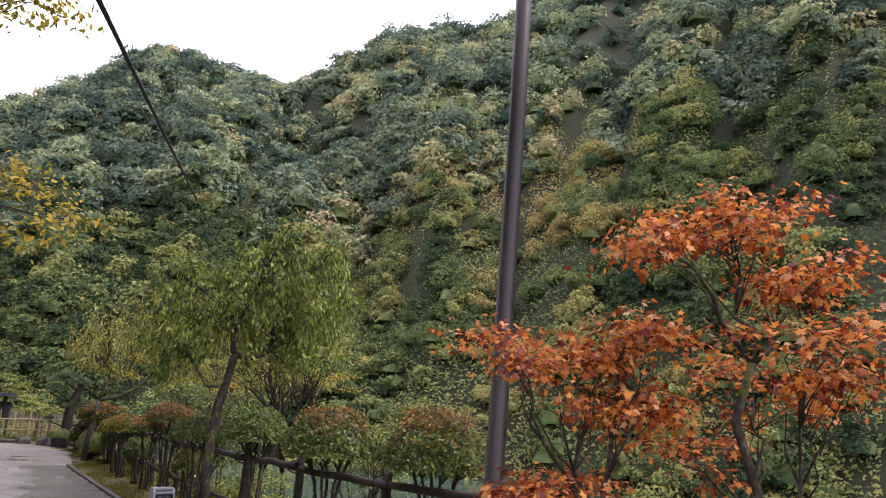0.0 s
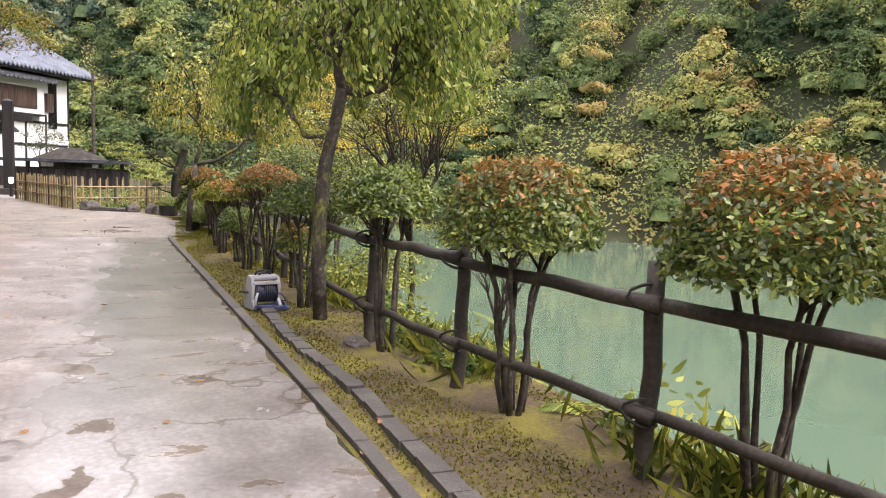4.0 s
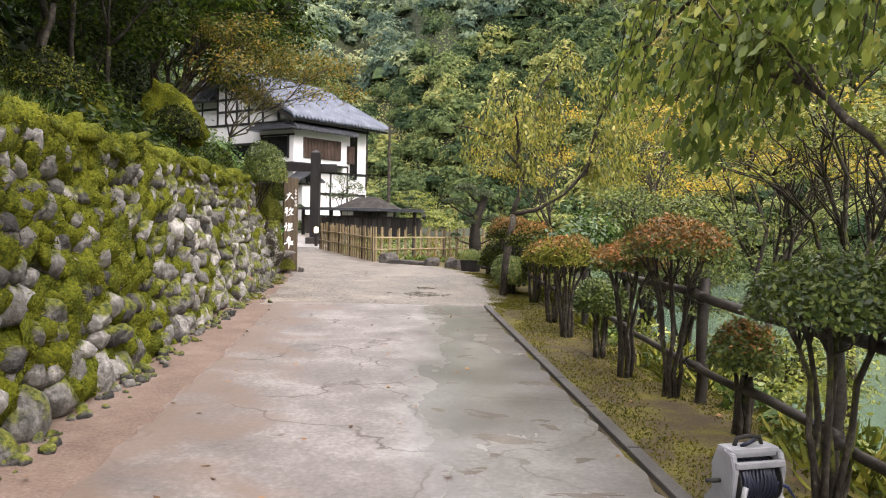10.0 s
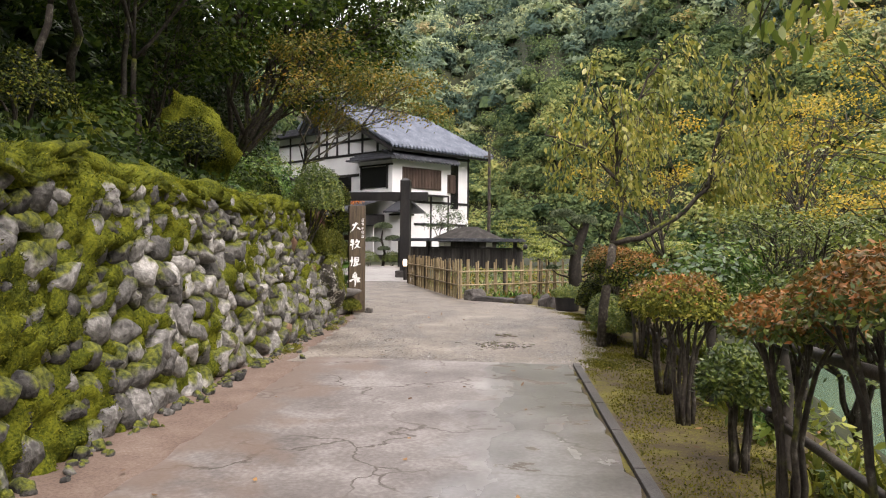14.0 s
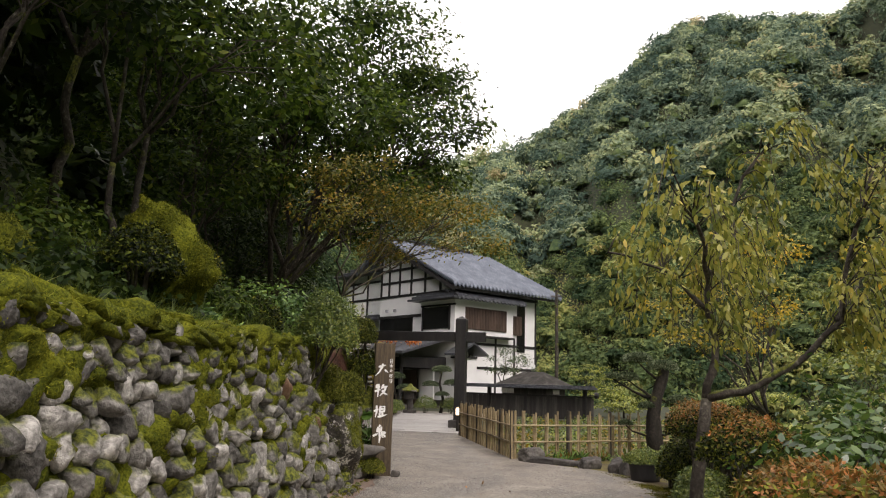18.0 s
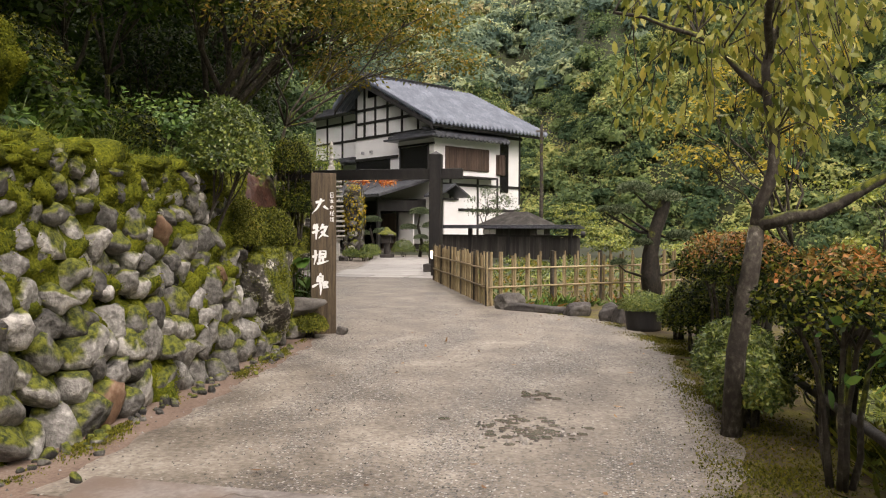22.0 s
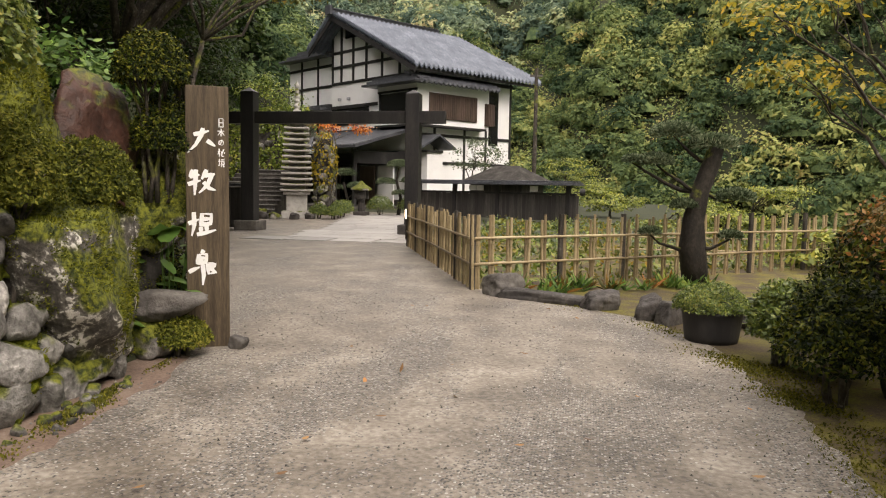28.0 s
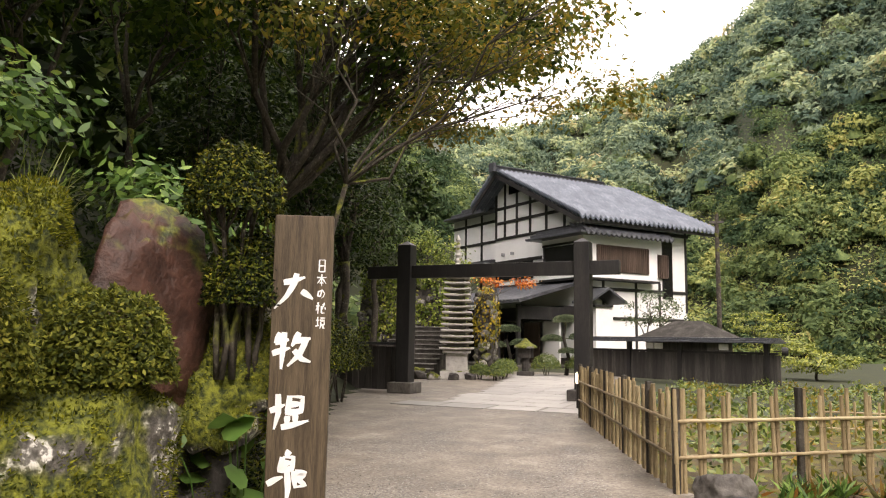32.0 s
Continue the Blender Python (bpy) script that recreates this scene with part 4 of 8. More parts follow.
# ---- timber gate ----
gate = thing("gate", "black timber gate of two posts and a cross beam", "gate")
for x, top in ((-6.9, 4.2), (-1.92, 4.1)):
    post = part("post", boxes((x - 0.2, x + 0.2, 14.5, 14.9, 0.3, top - 0.12), bevel=0.02), M_TIMBER, gate)
    bm = bmesh.new()
    base = [bm.verts.new((x + a * 0.2, 14.7 + b * 0.2, top - 0.125)) for a, b in ((-1, -1), (1, -1), (1, 1), (-1, 1))]
    tip = bm.verts.new((x, 14.7, top))
    bm.faces.new(base[::-1])
    for i in range(4):
        bm.faces.new((base[i - 1], base[i], tip))
    part("post_cap", bm, M_TIMBER, post)
    part("post_stone", boxes((x - 0.36, x + 0.36, 14.34, 15.06, 0, 0.3), bevel=0.04), M_ROCK, gate, "mossy stone footing")
part("beam", boxes((-8.1, -1.0, 14.6, 14.8, 3.15, 3.5), bevel=0.015), M_TIMBER, gate)
for y, h in ((14.75, 0.9),):
    wing = thing("side_fence", "low dark board fence beside the gate", "fence", (-10.4, 15.0, 0), 0)
    for k in range(15):
        part("board", boxes((k * 0.21, k * 0.21 + 0.2, -0.02, 0.02, 0.05, 1.25)), M_GREYWOOD, wing)
    part("cap", boxes((-0.1, 3.3, -0.14, 0.14, 1.3, 1.38), bevel=0.01), M_DARKTILE, wing)
    part("rail", boxes((0, 3.2, 0.02, 0.07, 0.9, 0.98)), M_TIMBER, wing)

# ---- bollard lamp ----
lampost = thing("bollard_lamp", "short dark bollard lamp with a lit cream shade", "lamp", (-1.53, 12.6, 0))
part("stem", tube([(0, 0, 0), (0, 0, 0.56)], 0.07, 12), M_POLE, lampost)
part("shade", tube([(0, 0, 0.56), (0, 0, 0.6), (0, 0, 0.78), (0, 0, 0.8)], [0.07, 0.085, 0.085, 0.07], 14), M_LAMP, lampost)
part("lid", tube([(0, 0, 0.8), (0, 0, 0.82), (0, 0, 0.84)], [0.09, 0.09, 0.03], 14), M_POLE, lampost)

# ---- stone pagoda ----
pagoda = thing("stone_pagoda", "thirteen-tiered pale granite pagoda with a tall finial", "pagoda", (-8.62, 22.5, 0), 20)
part("plinth", boxes((-0.6, 0.6, -0.6, 0.6, 0, 0.3), bevel=0.03), M_LANTERN, pagoda)
part("pedestal", boxes((-0.4, 0.4, -0.4, 0.4, 0.3, 0.95), (-0.52, 0.52, -0.52, 0.52, 0.95, 1.06), bevel=0.02), M_LANTERN, pagoda)
for k in range(13):
    f = k / 12
    w = 0.64 - 0.17 * f
    z = 1.08 + k * 0.224
    bm = bmesh.new()
    rings = []
    for ww, zz, lift in ((w * 0.86, z, 0.0), (w, z + 0.025, 0.02), (w, z + 0.075, 0.03), (w * 0.62, z + 0.11, 0)):
        ring = []
        for a, b in ((-1, -1), (0, -1), (1, -1), (1, 0), (1, 1), (0, 1), (-1, 1), (-1, 0)):
            ring.append(bm.verts.new((a * ww, b * ww, zz + (lift if a and b else 0))))
        rings.append(ring)
    for r0, r1 in zip(rings, rings[1:]):
        for i in range(8):
            bm.faces.new((r0[i - 1], r0[i], r1[i], r1[i - 1]))
    bm.faces.new(rings[0][::-1]), bm.faces.new(rings[-1])
    tier = part("tier", bm, M_LANTERN, pagoda)
    # The core's darker granite paints the shadow seen between the plates.
    part("tier_core", boxes((-w * 0.55, w * 0.55, -w * 0.55, w * 0.55, z + 0.1, z + 0.226)), M_TIER, tier)
z = 1.08 + 13 * 0.224
part("finial_base", boxes((-0.22, 0.22, -0.22, 0.22, z, z + 0.18), (-0.15, 0.15, -0.15, 0.15, z + 0.18, z + 0.34), bevel=0.03), M_LANTERN, pagoda)
part("finial", tube([(0, 0, z + 0.3 + 0.1 * k) for k in range(13)], [0.15, 0.1, 0.13, 0.08, 0.12, 0.08, 0.11, 0.07, 0.1, 0.06, 0.1, 0.06, 0.01], 12), M_LANTERN, pagoda)

# ---- sign board ----
SIGN = pose(0, 0, 0, 0, 0, math.degrees(math.atan2(0.18, 0.31)))
sign = thing("sign_board", "tall weathered brown wooden sign post with white brush lettering", "sign")
sign.matrix_world = SIGN
bm = boxes((-0.35, 0.0, 0.0, 0.1, -0.05, 2.24), bevel=0.008)
bmesh.ops.subdivide_edges(bm, edges=[e for e in bm.edges if abs(e.verts[0].co.z - e.verts[1].co.z) > 1], cuts=12)
for v in bm.verts:
    v.co += Vector(noise.noise_vector(v.co * 4)) * 0.003
part("board", bm, M_SIGN, sign)
BRUSH = {
    "big": [[(0.22, 0.74), (0.5, 0.8), (0.78, 0.9)], [(0.56, 1.0), (0.5, 0.72), (0.3, 0.35), (0.0, 0.02)], [(0.7, 0.52), (0.84, 0.42), (1.0, 0.3)]],
    "pasture": [[(0.2, 0.98), (0.06, 0.7)], [(0.06, 0.72), (0.42, 0.8)], [(0.0, 0.42), (0.22, 0.5), (0.46, 0.58)], [(0.3, 1.0), (0.24, 0.0)], [(0.68, 1.0), (0.5, 0.62)], [(0.58, 0.76), (0.98, 0.84)], [(0.88, 0.82), (0.7, 0.4), (0.4, 0.08)], [(0.56, 0.52), (0.76, 0.28), (1.0, 0.2)]],
    "warm": [[(0.2, 1.0), (0.22, 0.5), (0.12, 0.06)], [(0.0, 0.55), (0.18, 0.62), (0.38, 0.72)], [(0.5, 0.96), (0.46, 0.5), (0.8, 0.55), (0.84, 0.92), (0.5, 0.94)], [(0.5, 0.72), (0.82, 0.75)], [(0.46, 0.42), (0.44, 0.18)], [(0.66, 0.46), (0.66, 0.2)], [(0.3, 0.12), (0.6, 0.18), (1.0, 0.3)]],
    "spring": [[(0.55, 1.0), (0.45, 0.9)], [(0.38, 0.88), (0.32, 0.64), (0.62, 0.66), (0.66, 0.88), (0.38, 0.88)], [(0.36, 0.76), (0.62, 0.78)], [(0.5, 0.62), (0.54, 0.3), (0.5, 0.0)], [(0.0, 0.38), (0.2, 0.46), (0.4, 0.52)], [(0.68, 0.62), (0.72, 0.3)], [(0.7, 0.6), (0.94, 0.58), (0.8, 0.46), (0.98, 0.36), (0.72, 0.32)]],
    "day": [[(0.2, 1), (0.2, 0), (0.8, 0), (0.8, 1), (0.2, 1)], [(0.2, 0.5), (0.8, 0.5)]],
    "root": [[(0, 0.7), (1, 0.72)], [(0.5, 1), (0.5, 0)], [(0.5, 0.7), (0.05, 0.2)], [(0.5, 0.7), (0.97, 0.2)], [(0.3, 0.25), (0.7, 0.25)]],
    "of": [[(0.55, 0.8), (0.4, 0.3), (0.15, 0.35), (0.2, 0.7), (0.6, 0.85), (0.85, 0.6), (0.75, 0.3), (0.5, 0.15)]],
    "secret": [[(0.3, 1), (0.1, 0.9)], [(0, 0.7), (0.42, 0.72)], [(0.22, 0.92), (0.22, 0)], [(0.2, 0.65), (0, 0.3)], [(0.55, 0.7), (0.6, 0.1), (0.95, 0.12)], [(0.9, 1.0), (0.5, 0.15)], [(0.7, 0.9), (0.8, 0.8)], [(0.95, 0.6), (1, 0.4)]],
    "border": [[(0.05, 0.7), (0.4, 0.72)], [(0.22, 1), (0.22, 0.25)], [(0, 0.2), (0.4, 0.3)], [(0.5, 0.9), (1, 0.9)], [(0.45, 0.72), (1, 0.72)], [(0.55, 0.6), (0.55, 0.35), (0.92, 0.35), (0.92, 0.6), (0.55, 0.6)], [(0.65, 0.35), (0.45, 0)], [(0.8, 0.35), (0.8, 0.05), (1, 0.08)]],
}


def brush(key, x, z, w, h, t):
    """One character as brushed ribbons lying on the board's face."""
    for i, stroke in enumerate(BRUSH[key]):
        bm = bmesh.new()
        pts = [Vector((x + px * w, -0.003 - 0.0004 * i, z + pz * h)) for px, pz in stroke]
        dense = []
        for a, b in zip(pts, pts[1:]):
            dense += [a.lerp(b, k / 6) for k in range(6)]
        dense.append(pts[-1])
        prev = None
        for k, p in enumerate(dense):
            d = (dense[min(k + 1, len(dense) - 1)] - dense[max(k - 1, 0)]).normalized()
            side = Vector((-d.z, 0, d.x)) * t * (0.55 + 0.45 * math.cos(math.pi * (k / len(dense) - 0.25)))
            ring = [bm.verts.new(p + side), bm.verts.new(p - side)]
            if prev:
                bm.faces.new((prev[0], prev[1], ring[1], ring[0]))
            prev = ring
        part("brush_stroke", bm, M_WHITE, sign, "white brushed stroke")


for key, z, h in (("big", 1.68, 0.2), ("pasture", 1.33, 0.2), ("warm", 0.97, 0.2), ("spring", 0.56, 0.28)):
    brush(key, -0.335, z - 0.01, 0.225, h * 1.08, 0.0185)
for i, key in enumerate(("day", "root", "of", "secret", "border")):
    brush(key, -0.09, 1.9 - i * 0.085, 0.056, 0.07, 0.0045)


# ---- vegetation builders ----
def stuff(ob, label, category):
    return tagged(ob, label, category, kind="stuff")


def blob(rs, n, centre, radii, shell=0.5, top_only=False):
    """Points in the outer part of an ellipsoid, with their outward directions."""
    d = unit(rs.normal(size=(n, 3)))
    if top_only:
        d[:, 2] = np.where(d[:, 2] < -0.25, -d[:, 2], d[:, 2])
    r = 1 - shell * rs.uniform(0, 1, (n, 1)) ** 1.6
    return np.asarray(centre) + d * r * np.asarray(radii), unit(d / np.asarray(radii))


def limb_mesh(rng, limbs, sides=7):
    bm = bmesh.new()
    for pts, r0, r1 in limbs:
        n = len(pts)
        tube(pts, [r0 + (r1 - r0) * i / (n - 1) for i in range(n)], sides, bm, wob=0.1, rng=rng)
    return bm


def bent(rng, a, b, n=5, sag=0.0, jit=0.05):
    a, b = Vector(a), Vector(b)
    L = (b - a).length
    return [a.lerp(b, i / n) + Vector((rng.uniform(-jit, jit), rng.uniform(-jit, jit), rng.uniform(-jit, jit))) * L * (0 < i < n) + Vector((0, 0, sag * L * math.sin(math.pi * i / n))) for i in range(n + 1)]


def broad_tree(seed, base, crowns, mat, leaf=0.12, count=5000, trunk=0.12, label="", name="tree", bark=None, lean=(0, 0), clump=0.32, category="tree", group="", bare=0.6, shape=DIAMOND, width=0.5, flat=0.5):
    """A trunk with limbs into each crown ellipsoid and leaves gathered in clumps on twigs."""
    rng, rs = random.Random(seed), np.random.RandomState(seed)
    gz = float(ground_height(base[0], base[1]))
    ob = thing(name, label, category, (base[0], base[1], gz - 0.1), group=group)
    tops = [Vector(c) for c, r in crowns]
    low = min(t.z - crowns[i][1][2] for i, t in enumerate(tops))
    fork = Vector((base[0] + lean[0], base[1] + lean[1], gz + max(0.5, (low - gz) * bare)))
    org = Vector((base[0], base[1], gz - 0.1))
    limbs = [([p - org for p in bent(rng, org, fork, 6, 0, 0.03)], trunk, trunk * 0.72)]
    P, N = [], []
    vol = [r[0] * r[1] + r[0] * r[2] for c, r in crowns]
    for (c, r), v in zip(crowns, vol):
        main = bent(rng, fork, c, 6, 0.06, 0.06)
        limbs.append(([p - org for p in main], trunk * 0.55, trunk * 0.15))
        n = int(count * v / sum(vol))
        k = max(5, n // 70)
        cc, dd = blob(rs, k, c, r, 0.55)
        for q in cc[: min(k, 14)]:
            limbs.append(([p - org for p in bent(rng, main[rng.randint(2, 5)], q, 4, 0.05, 0.08)], trunk * 0.2, trunk * 0.04))
        idx = rs.randint(0, k, n)
        off = rs.normal(size=(n, 3)) * np.array([clump, clump, clump * flat])
        P.append(cc[idx] + off)
        N.append(unit(dd[idx] * 0.4 + off / clump * 0.4 + np.array([0, 0, 0.8])))
    P, N = np.concatenate(P), np.concatenate(N)
    A, B = leaf_axes(rs, N, leaf, leaf * width, 0.25)
    part("trunk", limb_mesh(rng, limbs), bark or M_BARK, ob, smooth=True)
    mesh_object("crown", cards("crown", P - np.array(org), A, B, mat, shape=shape), mat, ob)
    return ob


def weeping_tree(seed, base, fork_pts, limb_list, count, leaf, mat, label, droop=1.1, reach=(0.5, 1.1), twigs=60, floor=1.9):
    """An old cherry with kinked limbs, arching twigs and long leaves hanging from them."""
    rng, rs = random.Random(seed), np.random.RandomState(seed)
    org = Vector((base[0], base[1], 0))
    ob = thing("cherry_tree", label, "tree", (base[0], base[1], 0))
    limbs, P, D = [([Vector(p) - org for p in fork_pts], 0.075, 0.054)], [], []
    tips = []
    for pts in limb_list:
        v = [Vector(p) for p in pts]
        dense = []
        for a, b in zip(v, v[1:]):
            dense += bent(rng, a, b, 3, 0, 0.05)[:-1]
        dense.append(v[-1])
        limbs.append(([p - org for p in dense], 0.05 if pts[0] == fork_pts[-1] else 0.028, 0.012))
        tips += dense[len(dense) // 3:]
    cx, cy = base[0], base[1]
    for k in range(twigs):
        s = rng.choice(tips)
        out = Vector((s.x - cx, s.y - cy, 0))
        a = math.atan2(out.y, out.x) + rng.gauss(0, 0.9) if out.length > 0.15 else rng.uniform(0, 6.28)
        R, up, H = rng.uniform(*reach), rng.uniform(0.1, 0.5), rng.uniform(0.5, 1.0) * droop
        pts = []
        for i in range(9):
            f = i / 8
            pts.append(s + Vector((math.cos(a) * R * f ** 0.75, math.sin(a) * R * f ** 0.75, up * math.sin(math.pi * min(f * 1.5, 1)) - H * f * f)) + Vector((rng.gauss(0, 0.015), rng.gauss(0, 0.015), 0)))
        low = next((i for i, p in enumerate(pts) if p.z < floor), 9)
        if low < 4 or pts[-1].x < cx - 0.95:
            continue
        limbs.append(([p - org for p in pts[:low]], 0.008, 0.0025))
        m = count // twigs
        f = np.sort(rs.uniform(0.12, 1, m)) * 8
        i0 = np.minimum(f.astype(int), 7)
        arr = np.array([tuple(p) for p in pts])
        pos = arr[i0] + (arr[i0 + 1] - arr[i0]) * (f - i0)[:, None]
        P.append(pos + rs.normal(size=(m, 3)) * 0.05)
        D.append(unit(arr[i0 + 1] - arr[i0]))
    P, D = np.concatenate(P), np.concatenate(D)
    up = (P[:, 2] > floor + 0.25 * np.sin(P[:, 0] * 5) * np.sin(P[:, 1] * 4)) & (P[:, 0] > cx - 0.85)
    P, D = P[up], D[up]
    n = len(P)
    A = unit(D * 0.4 + rs.normal(size=(n, 3)) * 0.42 + np.array([0, 0, -0.75]))
    B = unit(np.cross(A, rs.normal(size=(n, 3))))
    s = leaf * (1 + 0.4 * rs.uniform(-1, 1, (n, 1)))
    part("trunk", limb_mesh(rng, limbs, 8), M_BARK, ob, smooth=True)
    mesh_object("crown", cards("crown", P - np.array(org), A * s, B * s * 0.23, mat, shape=LEAF), mat, ob)
    return ob


def azalea(seed, x, y, z0, z1, rx, ry, autumn=0.0, stems=6, leaf=0.04, count=2600, mat=None, label=None, ground_z=None, group="clipped azaleas along the fence", base=None):
    """A clipped shrub: bare fanned stems under a dome of small leaves."""
    rng, rs = random.Random(seed), np.random.RandomState(seed)
    gz = float(ground_height(x, y)) if ground_z is None else ground_z
    gz = max(gz, -0.6)
    bx, by = base or (x, y)
    ob = thing("azalea_bush", label or ("clipped azalea with an orange-tinted dome on bare stems" if autumn > 0.3 else "clipped green azalea dome on bare fanned stems"), "bush", (bx, by, gz), group=group)
    org = Vector((bx, by, gz))
    limbs = []
    zc = z0 + (z1 - z0) * 0.35
    for k in range(stems):
        a = 6.28 * k / stems + rng.uniform(-0.4, 0.4)
        foot = org + Vector((math.cos(a) * 0.05, math.sin(a) * 0.05, -0.05))
        tip = Vector((x + math.cos(a) * rx * 0.6, y + math.sin(a) * ry * 0.6, zc + (z1 - z0) * 0.25))
        mid = foot.lerp(tip, 0.55) + Vector((-math.cos(a) * 0.05, -math.sin(a) * 0.05, 0.08))
        line = bent(rng, foot, mid, 3, 0, 0.04)[:-1] + bent(rng, mid, tip, 3, 0, 0.05)
        limbs.append(([p - org for p in line], 0.021, 0.009))
        for j in range(3):
            b = a + rng.uniform(-0.9, 0.9)
            t2 = Vector((x + math.cos(b) * rx * rng.uniform(0.4, 0.9), y + math.sin(b) * ry * rng.uniform(0.4, 0.9), zc + (z1 - zc) * rng.uniform(0, 0.6)))
            limbs.append(([p - org for p in bent(rng, line[4], t2, 3, 0, 0.05)], 0.009, 0.004))
    d = unit(rs.normal(size=(count, 3)))
    d[:, 2] = np.where(d[:, 2] < -0.15, -d[:, 2] * rs.uniform(0.2, 1, count), d[:, 2])
    lump = 1 + 0.07 * np.sin(5 * d[:, 0] + seed) * np.cos(4 * d[:, 1]) + 0.04 * np.sin(13 * d[:, 1] + 9 * d[:, 0] + 7 * d[:, 2])
    r = (1 - 0.22 * rs.uniform(0, 1, count) ** 1.6) * lump
    P = np.stack([x + d[:, 0] * r * rx, y + d[:, 1] * r * ry, zc + d[:, 2] * r * np.where(d[:, 2] > 0, z1 - zc, zc - z0)], -1)
    N = unit(d + np.array([0, 0, 0.5]))
    A, B = leaf_axes(rs, N, leaf, leaf * 0.46, -0.25, 0.8)
    high = (d[:, 2] + rs.normal(size=count) * 0.25 > 1.0 - autumn) if autumn else np.zeros(count, bool)
    for k in range(stems):
        part("stem", limb_mesh(rng, limbs[4 * k:4 * k + 4], 6), M_BARK, ob, smooth=True)
    o = np.array(org)
    main = mat or M_AZALEA
    mesh_object("foliage", cards("foliage", P[~high] - o, A[~high], B[~high], main), main, ob)
    if high.any():
        mesh_object("autumn_top", cards("autumn_top", P[high] - o, A[high], B[high], M_ORANGETOP), M_ORANGETOP, ob, "orange-tinted new leaves")
    return ob


def rock_mesh(seed, size, rough=0.25, sub=3, square=0.6, sharp=14.0):
    """A rounded block cut by uneven worn planes."""
    rng = random.Random(seed * 7 + 1)
    planes = [(Vector(a).normalized(), rng.uniform(0.78, 0.98)) for a in ((1, 0, 0), (-1, 0, 0), (0, 1, 0), (0, -1, 0), (0, 0, 1), (0, 0, -1))]
    planes = [((n + Vector((rng.gauss(0, 0.22), rng.gauss(0, 0.22), rng.gauss(0, 0.22)))).normalized(), h) for n, h in planes]
    planes += [(Vector((rng.gauss(0, 1), rng.gauss(0, 1), rng.gauss(0, 1))).normalized(), rng.uniform(0.92, 1.2)) for _ in range(8)]
    bm = bmesh.new()
    bmesh.ops.create_icosphere(bm, subdivisions=sub, radius=1)
    off = Vector((seed * 3.7, seed * 1.3, seed * 2.1))
    for v in bm.verts:
        d = v.co.normalized()
        flat = sum(max(n.dot(d), 0) ** sharp / h ** sharp for n, h in planes) ** (-1 / sharp)
        k = (1 - square) + square * flat
        k *= 1 + 0.5 * rough * noise.noise(d * 1.3 + off) + rough * 0.4 * noise.noise(d * 3.5 + off) + rough * 0.22 * noise.noise(d * 8 + off) + rough * 0.12 * noise.noise(d * 17 + off)
        v.co = Vector((d.x * size[0], d.y * size[1], d.z * size[2])) * k
    return bm


def rock(name, seed, at, size, mat, label, rz=0, rough=0.25, square=0.6, sub=3, tilt=(0, 0), category="rock"):
    me = rock_mesh(seed, size, rough * 1.2, max(sub, 4), min(1.0, square + 0.35), 26.0)
    ob = part(name, me, mat, None, smooth=True)
    ob.matrix_world = pose(*at, tilt[0], tilt[1], rz)
    return tagged(ob, label, category)


# ---- wooded hills ----
def crown_templates(rs, k, n):
    """Uneven crowns of leaf clumps, one unit in radius."""
    out = []
    for _ in range(k):
        m = 7
        c = unit(rs.normal(size=(m, 3))) * rs.uniform(0.25, 0.6, (m, 1))
        c[:, 2] = np.abs(c[:, 2]) * 0.9 - 0.1
        rr = rs.uniform(0.38, 0.6, m)
        i = rs.randint(0, m, n)
        d = unit(rs.normal(size=(n, 3)))
        d[:, 2] = np.where(d[:, 2] < -0.3, -d[:, 2], d[:, 2])
        P = c[i] + d * rr[i][:, None]
        N = unit(d + np.array([0, 0, 0.35]))
        out.append((P, N))
    return out


def crown_core(seed):
    """A lumpy dome that fills a crown, one unit in radius."""
    bm = bmesh.new()
    bmesh.ops.create_icosphere(bm, subdivisions=2, radius=1)
    bmesh.ops.delete(bm, geom=[v for v in bm.verts if v.co.z < -0.35], context="VERTS")
    off = Vector((seed * 5.1, seed * 2.3, 0))
    V = []
    for v in bm.verts:
        d = v.co.normalized()
        k = 0.82 + 0.3 * noise.noise(d * 1.7 + off) + 0.22 * noise.noise(d * 4.0 + off) + 0.12 * noise.noise(d * 9.0 + off)
        V.append(d * k)
    bm.verts.index_update()
    F = [[v.index for v in f.verts] for f in bm.faces]
    bm.free()
    return np.array([tuple(v) for v in V]), np.array(F)


